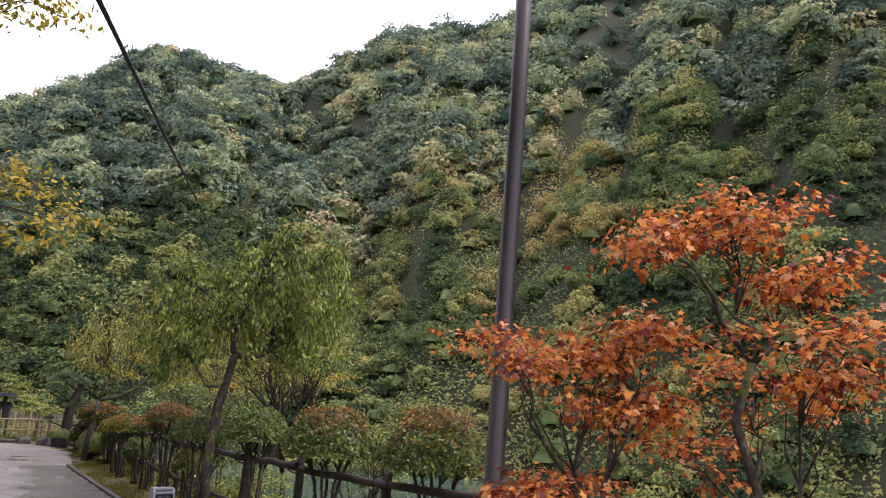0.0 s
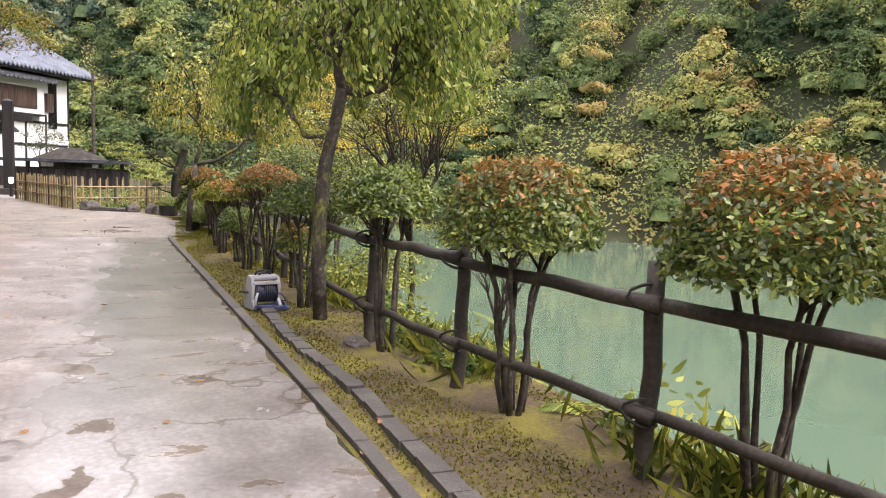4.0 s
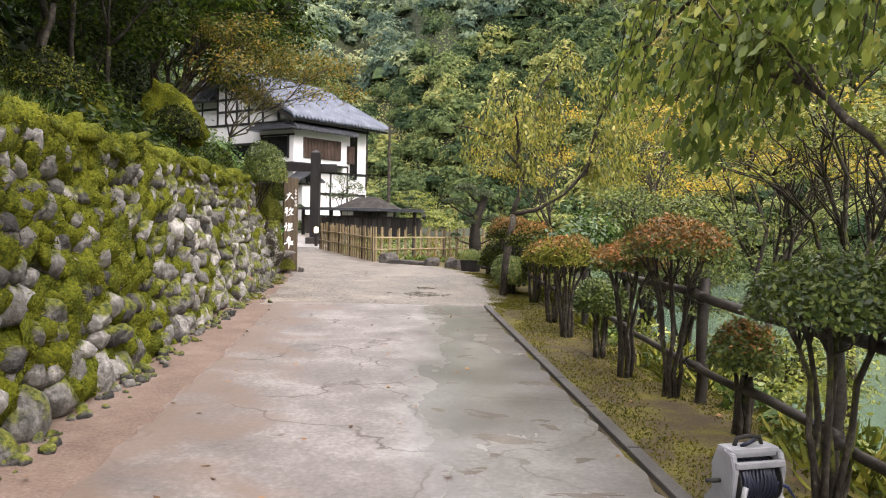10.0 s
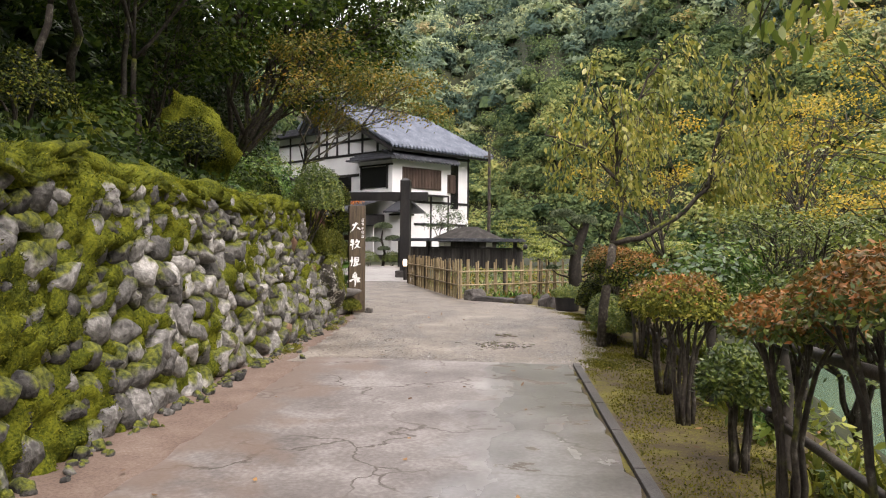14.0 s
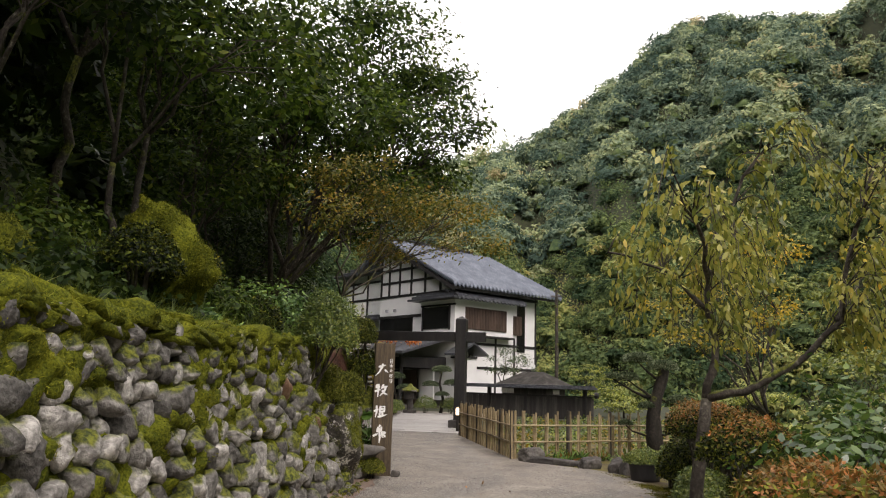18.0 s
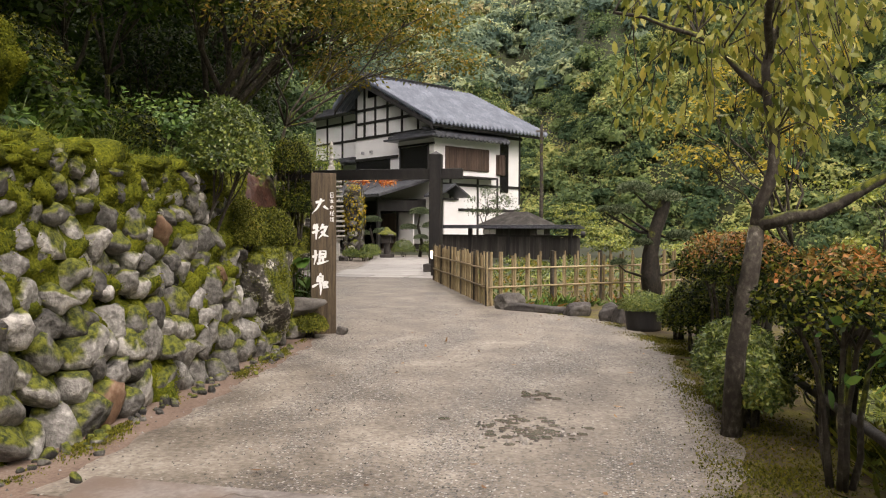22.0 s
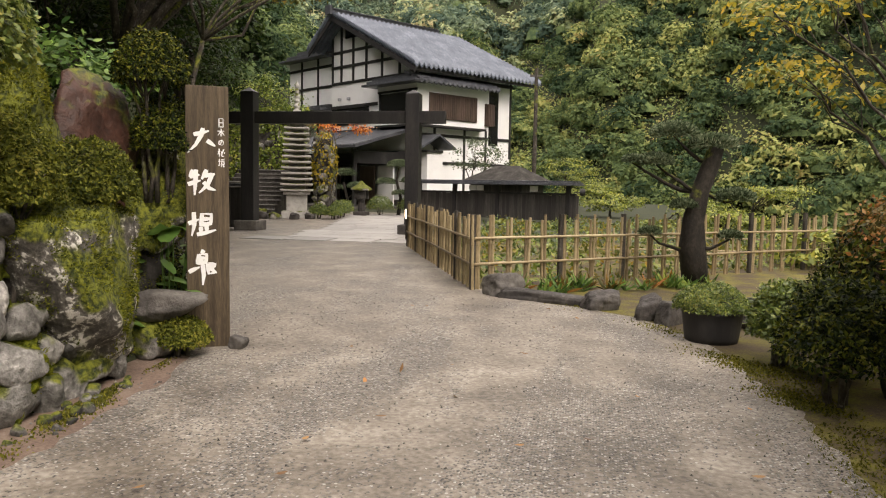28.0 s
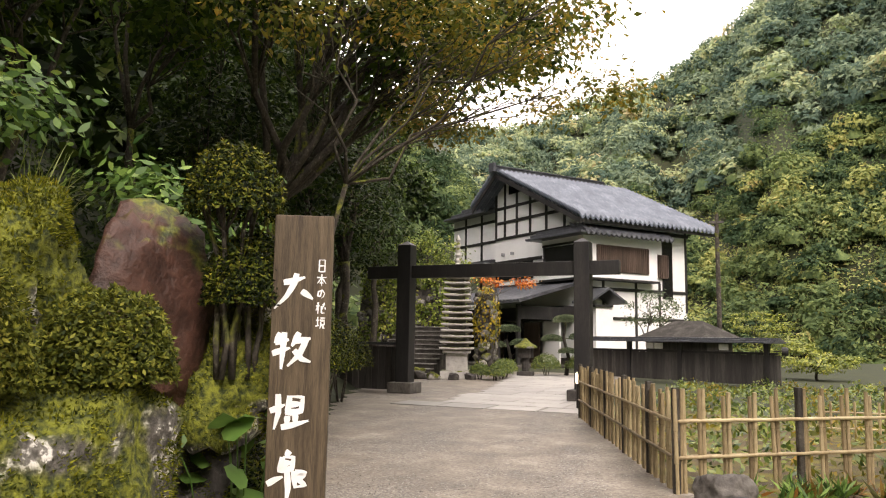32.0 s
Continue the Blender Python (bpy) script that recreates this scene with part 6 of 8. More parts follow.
# ---- dry stone wall ----
wall = structure(new("wall_stone"), "mossy dry-laid wall of rounded river stones", "stone wall")
STONES, ODD = [], []
for k in range(20):
    me = bpy.data.meshes.new("stone")
    b2 = rock_mesh(20 + k, (1, 1, 1), 0.26, 3, 0.85, 5.0 + k % 4 * 3)
    b2.to_mesh(me)
    b2.free()
    me.polygons.foreach_set("use_smooth", [True] * len(me.polygons))
    other = me.copy()
    me.materials.append(M_STONE), other.materials.append(M_BROWNSTONE)
    STONES.append(me), ODD.append(other)
rg = random.Random(77)
spots = []
z = 0.09
while z < 2.4:
    size = 1.8 if z < 0.3 else 1.5 if z < 0.8 else 1.28 if z < 1.4 else 1.08
    h = rg.uniform(0.135, 0.165) * size
    y = -28 + rg.uniform(0, 0.3)
    while y < -1.6:
        w = rg.choice((0.12, 0.15, 0.17, 0.19, 0.22, 0.27)) * size * rg.uniform(0.9, 1.1)
        if z < wall_top(y) - 0.12 + 0.08 * math.sin(y * 2.3) * math.sin(y * 0.9) and (y < -2.15 or z < 0.42):
            spots.append((y + w / 2, z + rg.uniform(-0.3, 0.3) * h, w * rg.uniform(0.85, 1.1), h * rg.uniform(0.85, 1.4)))
        y += w
    z += h * 0.98
# the stones of the stretch before the sign, nearest to the drive, are single parts
spots.sort(key=lambda q: -q[0])
VV, FF, vbase = [], [], 0
flat = {}
for k, big in enumerate(STONES):
    me = bpy.data.meshes.new("plain_stone")
    b2 = rock_mesh(20 + k, (1, 1, 1), 0.28, 2, 0.85, 6.0)
    b2.to_mesh(me)
    b2.free()
    co = np.empty(len(me.vertices) * 3)
    me.vertices.foreach_get("co", co)
    ix = np.empty(len(me.polygons) * 3, np.int32)
    me.polygons.foreach_get("vertices", ix)
    flat[big.name] = (co.reshape(-1, 3), ix.reshape(-1, 3))
    bpy.data.meshes.remove(me)
for k, (y, z, w, h) in enumerate(spots):
    x = float(slope_foot(y)) - 0.07 - 0.17 * z + rg.uniform(-0.05, 0.04)
    m = pose(x, y, z, rg.uniform(-50, 50), rg.uniform(-18, 18), rg.uniform(-25, 25)) @ Matrix.Diagonal((rg.uniform(0.1, 0.14) + 0.12 * h, w * 0.52, h * 0.54, 1))
    pick = rg.randrange(20)
    if k < 300:
        ob = new("stone", ODD[pick] if rg.random() < 0.025 else STONES[pick])
        ob.parent = wall
        ob.matrix_world = m
    else:
        V, F = flat[STONES[pick].name]
        M4 = np.array(m)
        VV.append(V @ M4[:3, :3].T + M4[:3, 3]), FF.append(F + vbase)
        vbase += len(V)
me = bpy.data.meshes.new("stone_rest")
V, F = np.concatenate(VV), np.concatenate(FF)
me.vertices.add(len(V)), me.loops.add(3 * len(F)), me.polygons.add(len(F))
me.vertices.foreach_set("co", V.astype(np.float32).ravel())
me.loops.foreach_set("vertex_index", F.astype(np.int32).ravel())
me.polygons.foreach_set("loop_start", np.arange(0, 3 * len(F), 3, dtype=np.int32))
me.update()
tagged(mesh_object("stone_rest", me, M_STONE, wall, smooth=True), kind="stuff")

VV, FF, vbase = [], [], 0
for k in range(260):
    y = rg.uniform(-17, -1.2)
    x = float(slope_foot(y)) + 0.06 + abs(rg.gauss(0, 0.1))
    r = rg.uniform(0.015, 0.05) * (1.4 if rg.random() < 0.15 else 1)
    V, F = flat[STONES[rg.randrange(20)].name]
    M4 = np.array(pose(x, y, r * 0.4, rg.uniform(0, 90), rg.uniform(0, 90), rg.uniform(0, 360)) @ Matrix.Diagonal((r, r * 1.2, r * 0.8, 1)))
    VV.append(V @ M4[:3, :3].T + M4[:3, 3]), FF.append(F + vbase)
    vbase += len(V)
me = bpy.data.meshes.new("rubble")
me.from_pydata(np.concatenate(VV).tolist(), [], np.concatenate(FF).tolist())
stuff(mesh_object("rubble", me, M_STONE, smooth=True), "small loose stones along the wall foot", "stones")

# moss and trailing growth on the wall and on its top
rs = np.random.RandomState(5)


def moss_mat(name, ys, us, mask, label):
    """A cushion of moss draped over the wall face and its crest, sunk out of sight where it does not grow."""
    V, keep = [], []
    for y in ys:
        wt, foot = float(wall_top(y)), float(slope_foot(y))
        for u in us:
            u = u * (wt + 0.9) if u < 1 else wt + 0.9
            m = mask(y, u, wt)
            soft = max(-1.0, min(1.0, m * 2.2))
            d = 0.07 * soft - 0.012 + 0.1 * noise.noise(Vector((y * 4.5, u * 4.5, 0))) + 0.04 * noise.noise(Vector((y * 14, u * 14, 3)))
            d += 0.13 * max(0.0, 1 - abs(u / wt - 1) / 0.3) * noise.noise(Vector((y * 2.4, u * 3.0, 11)))
            f = u - wt
            if f < 0:
                roundtop = max(0.0, 1 + f / 0.18) ** 2 * 0.07
                V.append((foot - 0.17 * u - roundtop + d, y, u + 0.15 * d))
            else:
                x = foot - 0.17 * wt - 0.07 - f
                V.append((x, y, max(float(ground_height(x, y)), wt * min(1, 0.97 + f)) - 0.02 + d * 0.9))
            keep.append(m)
    nu, ny = len(us), len(ys)
    i = (np.arange(ny - 1)[:, None] * nu + np.arange(nu - 1)[None]).ravel()
    F = np.stack([i, i + nu, i + nu + 1, i + 1], -1)
    V, keep = np.array(V), np.array(keep)
    F = F[(keep[F] > -0.45).any(1)]
    me = bpy.data.meshes.new(name)
    me.from_pydata(V.tolist(), [], F.tolist())
    ob = mesh_object(name, me, M_MOSSPAD, smooth=True)
    return stuff(ob, label, "moss"), V[keep > 0.03]


def wall_mask(y, u, wt):
    f = u / wt
    m = 0.9 * noise.noise(Vector((y * 0.8, u * 1.3, 0))) + 0.7 * noise.noise(Vector((y * 2.6, u * 3.4, 5))) + 0.55 * noise.noise(Vector((y * 6, u * 6, 8)))
    far = float(np.interp(y, [-17, -11, -7, -4, -1.5], [0.42, 0.36, 0.12, 0.1, 0.2]))
    crest = 0.8 * max(0.0, 1 - abs(f - 1.04) / 0.14)
    return m - 0.2 + far + 0.6 * (min(f, 1.0) - 0.55) + crest


moss, seeds = moss_mat("wall_moss", np.concatenate([np.arange(-28, -17.5, 0.08), np.arange(-17.5, -1.9, 0.03)]), np.linspace(0, 1, 84), wall_mask, "thick yellow-green moss cushions over the wall and its crest")
lumps = []
for k in range(6):
    b2 = rock_mesh(60 + k, (1, 1, 1), 1.1, 2, 0.0)
    me = bpy.data.meshes.new("moss_lump")
    b2.to_mesh(me)
    b2.free()
    co, ix = np.empty(len(me.vertices) * 3), np.empty(len(me.polygons) * 3, np.int32)
    me.vertices.foreach_get("co", co), me.polygons.foreach_get("vertices", ix)
    lumps.append((co.reshape(-1, 3), ix.reshape(-1, 3)))
    bpy.data.meshes.remove(me)
rg = random.Random(83)
VV, FF, vbase = [], [], 0
for k in range(760):
    y = rg.uniform(-22, -2.3)
    top = float(wall_top(y))
    if k < 380:
        z = top - 0.07 + rg.gauss(0, 0.035)
        d = (rg.uniform(0.1, 0.2), rg.uniform(0.16, 0.42), rg.uniform(0.05, 0.1))
        x = float(slope_foot(y)) - 0.17 * z - 0.06 - abs(rg.gauss(0, 0.08))
    else:
        z = top * rg.uniform(0.12, 1.0) ** 0.7
        if noise.noise(Vector((y * 0.8, z * 1.3, 0))) + rg.gauss(0, 0.25) + (0.12 if y < -9 else -0.12) < 0:
            continue
        d = (rg.uniform(0.035, 0.06), rg.uniform(0.07, 0.17), rg.uniform(0.05, 0.13))
        x = float(slope_foot(y)) - 0.17 * z + 0.02
    V, F = lumps[rg.randrange(6)]
    M4 = np.array(pose(x, y, z, rg.uniform(-25, 25), rg.uniform(-10, 25), rg.uniform(-20, 20)) @ Matrix.Diagonal((*d, 1)))
    VV.append(V @ M4[:3, :3].T + M4[:3, 3]), FF.append(F + vbase)
    vbase += len(V)
me = bpy.data.meshes.new("moss_cushions")
me.from_pydata(np.concatenate(VV).tolist(), [], np.concatenate(FF).tolist())
stuff(mesh_object("moss_cushions", me, M_MOSSPAD, smooth=True), "rounded moss cushions rolling over the wall top", "moss")
seeds = np.concatenate([seeds, np.concatenate(VV)])
n = 150000
pick = seeds[rs.randint(0, len(seeds), n)] + rs.normal(size=(n, 3)) * 0.012
N = unit(np.tile([[0.8, -0.2, 0.6]], (n, 1)) + 0.7 * rs.normal(size=(n, 3)))
A = unit(N + 0.4 * rs.normal(size=(n, 3))) * rs.uniform(0.012, 0.04, (n, 1))
B = unit(np.cross(A, rs.normal(size=(n, 3)))) * 0.006
stuff(mesh_object("moss_fringe", cards("moss_fringe", pick, A, B, M_MOSS, shape=SPRAY), M_MOSS), "short moss shoots on the wall cushions", "moss")

# grass along the crest and tufts between the mounds
n = 26000
y = rs.uniform(-20, -2, n)
d = 0.28 + np.abs(rs.normal(0, 0.75, n))
k = np.sin(y * 2.1 + d * 3) + np.sin(y * 5.3 - d) + rs.normal(0, 0.6, n) > 0.1
x, y = (slope_foot(y) - d - 0.1)[k], y[k]
n = len(x)
A = unit(rs.normal(size=(n, 3)) * np.array([0.7, 0.7, 0.3]) + np.array([0.45, -0.1, 0.6])) * rs.uniform(0.08, 0.26, (n, 1))
B = unit(np.cross(A, rs.normal(size=(n, 3)))) * 0.005
stuff(mesh_object("crest_grass", cards("crest_grass", np.stack([x, y, np.maximum(ground_height(x, y), wall_top(y) - 0.05)], -1), A, B, M_FERN, shape=SPRAY), M_FERN), "short yellow-green grass on the wall crest", "grass")

# grass, ferns and herbs on the slope
n = 30000
y = rs.uniform(-27, 9, n)
d = rs.uniform(0.5, 5.0, n)
x = slope_foot(y) - d
z = ground_height(x, y)
A = unit(rs.normal(size=(n, 3)) * np.array([0.6, 0.6, 0.25]) + np.array([0.35, 0, 0.75])) * rs.uniform(0.12, 0.34, (n, 1))
B = unit(np.cross(A, rs.normal(size=(n, 3)))) * 0.007
stuff(mesh_object("bank_grass", cards("bank_grass", np.stack([x, y, z], -1), A, B, M_GRASS, shape=SPRAY), M_GRASS), "long grass on the bank", "grass")
n = 36000
y = rs.uniform(-17, 12, n)
d = np.abs(rs.normal(0.4, 1.6, n)) + 0.4
x = slope_foot(y) - d
bumpy = 0.35 * np.clip(np.sin(y * 1.9 + x) * np.sin(x * 2.7 - y) + 0.4, 0, 1.4)
z = ground_height(x, y) + bumpy * rs.uniform(0.2, 1, n)
A, B = leaf_axes(rs, unit(np.tile([[0.4, 0, 1.0]], (n, 1)) + 0.5 * rs.normal(size=(n, 3))), 0.1, 0.045, 0.1, 0.8)
# One scatter of herbs; up to y = -5 canopy shade is in its colour.
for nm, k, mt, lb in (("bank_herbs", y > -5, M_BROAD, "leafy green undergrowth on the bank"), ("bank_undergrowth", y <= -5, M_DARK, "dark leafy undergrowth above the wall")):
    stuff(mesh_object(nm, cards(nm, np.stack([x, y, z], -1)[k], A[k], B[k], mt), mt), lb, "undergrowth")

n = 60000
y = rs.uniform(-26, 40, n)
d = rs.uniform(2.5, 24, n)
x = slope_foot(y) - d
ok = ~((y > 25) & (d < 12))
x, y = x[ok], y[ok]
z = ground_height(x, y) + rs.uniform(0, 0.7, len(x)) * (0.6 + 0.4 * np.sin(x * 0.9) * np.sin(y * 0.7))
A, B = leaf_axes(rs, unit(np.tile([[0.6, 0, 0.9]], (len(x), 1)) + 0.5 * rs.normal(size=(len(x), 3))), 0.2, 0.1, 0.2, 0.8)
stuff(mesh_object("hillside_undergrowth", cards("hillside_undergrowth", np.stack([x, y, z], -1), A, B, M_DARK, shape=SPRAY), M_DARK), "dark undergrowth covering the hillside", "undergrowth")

# shrubs and rocks on the bank
BANKSHRUB = [(-0.22, -2.65, 1.7, 2.84, 0.45, 0.45), (-0.42, -1.25, 1.1, 1.74, 0.31, 0.35), (-0.5, -1.98, 1.05, 1.84, 0.37, 0.38), (-0.8, -6.15, 2.35, 3.05, 0.4, 0.42), (-1.85, -7.9, 2.6, 3.5, 0.55, 0.6), (-1.25, -5.35, 2.45, 2.95, 0.32, 0.34), (-0.75, -2.35, 1.5, 2.0, 0.3, 0.3), (-0.6, -0.2, 2.05, 2.7, 0.31, 0.31), (-0.55, -0.05, 1.5, 2.15, 0.3, 0.33), (-0.22, -0.42, 0.02, 0.33, 0.25, 0.22), (-1.6, -10.5, 2.7, 3.6, 0.55, 0.7), (-2.0, -3.6, 2.6, 3.5, 0.55, 0.6), (-1.1, -3.1, 2.05, 2.7, 0.35, 0.4), (-3.6, 5.0, 0.6, 2.0, 0.6, 0.8), (-5.2, 8.0, 0.5, 1.9, 0.7, 0.8), (-6.8, 11.2, 0.4, 1.8, 0.7, 0.8)]
for i, (x, y, z0, z1, rx, ry) in enumerate(BANKSHRUB):
    azalea(500 + i, x, y, z0, z1, rx, ry, 0.0, 5, 0.03 if i in (1, 2, 6, 7, 8, 9) else 0.045, 13000 if i in (1, 2) else 9000 if i in (0, 6, 7, 8) else 6000, M_AZALEA if i == 0 else M_OLIVE if i in (1, 2, 6, 9) else M_SHADELEAF, "dense rounded evergreen shrub on the mossy bank", 1.3 if i in (7, 8) else None, "shrubs on the bank", (x - 0.62, y) if i == 0 else None)
rock("boulder", 2, (-0.54, -1.44, 0.7), (0.47, 0.58, 0.6), M_MOSSROCK, "big boulder with yellow-green moss and white lichen", 8, 0.24, 1.0, 4, tilt=(0, 10))
rock("standing_stone", 5, (-0.95, -0.45, 1.62), (0.15, 0.4, 0.68), M_RED, "tall reddish-brown standing stone", -8, 0.3, 0.85, 4, tilt=(-6, -8))
rock("boulder", 8, (-1.0, -1.45, 1.7), (0.42, 0.36, 0.44), M_MOSSROCK, "grey mossy boulder on the bank", 20, 0.3, 0.7, 4)
rock("boulder", 21, (-1.0, 0.5, 1.42), (0.28, 0.36, 0.38), M_MOSSROCK, "mossy rock under the small topiary", 15, 0.3, 0.7)
rock("boulder", 9, (-1.2, -5.1, 2.85), (0.56, 0.27, 0.52), M_MOSSPAD, "pointed moss-covered rock on the bank", 12, 0.35, 0.35, tilt=(8, 42))
rock("boulder", 10, (-0.85, 0.1, 1.2), (0.3, 0.42, 0.32), M_MOSSROCK, "mossy rock behind the sign", 60, 0.3, 0.6)
rock("boulder", 11, (-1.0, 0.15, 0.5), (0.3, 0.5, 0.55), M_ROCK, "dark wet rock in the shade behind the sign", 20, 0.3, 0.6)
azalea(511, -0.62, 0.12, 0.05, 0.85, 0.2, 0.34, 0.0, 4, 0.035, 5000, M_SHADELEAF, "dark evergreen shrub in the shade behind the sign", 0.0, "shrubs on the bank")
rock("boulder", 12, (-1.9, -7.0, 2.5), (0.5, 0.7, 0.5), M_MOSSPAD, "low moss-covered rock on the bank", 40, 0.3, 0.5)
rock("flat_stone", 14, (-0.42, -0.42, 0.42), (0.25, 0.22, 0.13), M_ROCK, "smooth grey stone beside the sign post", 20, 0.12, 0.95)
rock("foot_stone", 15, (-0.45, -0.45, 0.13), (0.2, 0.2, 0.16), M_BOULDER, "mossy stone under the smooth stone", 0, 0.25, 0.6)
rock("pale_stone", 16, (-0.3, -1.18, 0.14), (0.08, 0.11, 0.17), M_STONE, "pale pointed stone at the wall foot", 30, 0.3, 0.6)
rock("moss_log", 17, (-0.3, -1.4, 0.14), (0.1, 0.26, 0.09), M_BOULDER, "mossy oblong stone at the wall foot", 10, 0.2, 0.5)
rock("small_stone", 18, (0.1, -0.05, 0.05), (0.08, 0.09, 0.07), M_ROCK, "small dark stone at the sign foot", 0, 0.2, 0.6)

def moss_over(ob, count, seed, bare=0.0):
    """Short moss shoots in patches over the upper faces of a rock."""
    rs = np.random.RandomState(seed)
    me = ob.data
    tri = np.empty(len(me.polygons) * 3, np.int32)
    me.polygons.foreach_get("vertices", tri)
    co = np.empty(len(me.vertices) * 3)
    me.vertices.foreach_get("co", co)
    co, tri = co.reshape(-1, 3), tri.reshape(-1, 3)
    nrm = np.cross(co[tri[:, 1]] - co[tri[:, 0]], co[tri[:, 2]] - co[tri[:, 0]])
    area = np.linalg.norm(nrm, axis=1)
    R = np.array(ob.matrix_world)[:3, :3]
    up = (unit(nrm) @ R.T)[:, 2]
    mid = co[tri].mean(1)
    patch = np.array([noise.noise(Vector(p) * 3.2 + Vector((seed, 0, 0))) + 0.5 * noise.noise(Vector(p) * 9) for p in mid])
    weight = area * np.clip((up * 0.7 + patch * 1.5 + 0.38 - bare) * 1.6, 0, 1)
    k = rs.choice(len(tri), count, p=weight / weight.sum())
    w = rs.dirichlet((1, 1, 1), count)
    P = (co[tri[k]] * w[:, :, None]).sum(1)
    A = unit(unit(nrm)[k] + 0.45 * rs.normal(size=(count, 3))) * rs.uniform(0.01, 0.034, (count, 1))
    B = unit(np.cross(A, rs.normal(size=(count, 3)))) * 0.006
    mesh_object("moss", cards("moss", P, A, B, M_MOSS, shape=SPRAY), M_MOSS, ob, "short yellow-green moss")


for k, ob in enumerate([o for o in scene.objects if o.type == "MESH" and o.data.materials and (o.data.materials[0] == M_MOSSROCK or o.name.startswith("boulder"))]):
    moss_over(ob, 14000 if k < 3 or ob.location.z > 2.4 else 7000, 40 + k)
for i, (x, y, z, r) in enumerate(((-1.35, -3.7, 2.75, 0.45), (-1.6, -4.9, 2.9, 0.5), (-2.2, -2.9, 3.1, 0.6), (-2.3, -5.8, 3.3, 0.6), (-2.0, -1.0, 2.9, 0.55), (-1.8, 0.6, 2.6, 0.5))):
    broad_tree(850 + i, (x - 0.2, y), [((x, y, z), (r, r, r * 0.6)), ((x + 0.25, y - 0.3, z - 0.25), (r * 0.7, r * 0.7, r * 0.4))], M_LEAFY if y < -2.5 else M_BROAD, 0.085, 1100, 0.02, "broad-leaved green shrub arching from the bank", "leafy_shrub", clump=0.16, category="bush", group="leafy shrubs on the bank", shape=LEAF)
# overhanging grass tufts on the bank
rs = np.random.RandomState(19)
for i, (x, y) in enumerate(((-0.95, -2.3), (-1.2, -1.9), (-1.05, -1.2), (-1.3, -0.9), (-1.5, -2.6), (-1.4, -3.4), (-0.75, -2.9), (-1.7, -1.4), (-1.9, -2.2), (-0.9, -3.7), (-1.1, -4.4), (-1.5, -0.4))):
    z = max(float(ground_height(x, y)), 2.1 if -2.1 < y < -1.0 and x > -1.4 else 0)
    tuft = thing("grass_tuft", "arching tuft of long bank grass", "grass", (x, y, z), group="grass tufts on the bank")
    bm = bmesh.new()
    for k in range(70):
        a, L = rs.uniform(0, 6.28), rs.uniform(0.25, 0.6)
        ox, oy, w = rs.normal() * 0.07, rs.normal() * 0.07, rs.uniform(0.003, 0.006)
        lean = rs.uniform(0.25, 0.8)
        prev = None
        for q in range(6):
            f = q / 5
            cx = ox + (math.cos(a) * lean + 0.25) * L * f
            cy = oy + math.sin(a) * lean * L * f
            cz = L * (f * (1.1 - 0.3 * lean) - 0.9 * lean * f * f)
            ww = w * (1 - f) + 0.0006
            now = (bm.verts.new((cx - math.sin(a) * ww, cy + math.cos(a) * ww, cz)), bm.verts.new((cx + math.sin(a) * ww, cy - math.cos(a) * ww, cz)))
            if prev:
                bm.faces.new((prev[0], prev[1], now[1], now[0]))
            prev = now
    part("foliage", bm, M_GRASS, tuft, smooth=True)

# big heart-shaped leaves beside the sign
rs = np.random.RandomState(9)
plant = thing("butterbur_plant", "broad heart-shaped green leaves on stalks", "plant", (-0.5, -0.1, 0.0))
HEART = ((0, 0), (-0.12, 0.45), (0.15, 0.95), (0.55, 0.75), (1, 0), (0.55, -0.75), (0.15, -0.95), (-0.12, -0.45))
for i in range(26):
    p = np.array([[rs.uniform(-0.3, 0.25), rs.uniform(-0.5, 0.35), rs.uniform(0.3, 1.12)]])
    A = unit(np.array([[0.6, -0.6, -0.35]]) + rs.normal(size=(1, 3)) * 0.4) * rs.uniform(0.16, 0.27)
    B = unit(np.cross(A, np.array([[0.3, -0.3, 1.0]]) + rs.normal(size=(1, 3)) * 0.3)) * np.linalg.norm(A) * 0.52
    leaf = mesh_object("leaf", cards("leaf", p, A, B, M_BROAD, shape=HEART), M_BROAD, plant)
    part("stalk", tube([(p[0, 0] * 0.4, p[0, 1] * 0.4, 0), (p[0, 0] * 0.7, p[0, 1] * 0.7, p[0, 2] * 0.7), tuple(p[0])], 0.005, 5), M_BROAD, leaf)

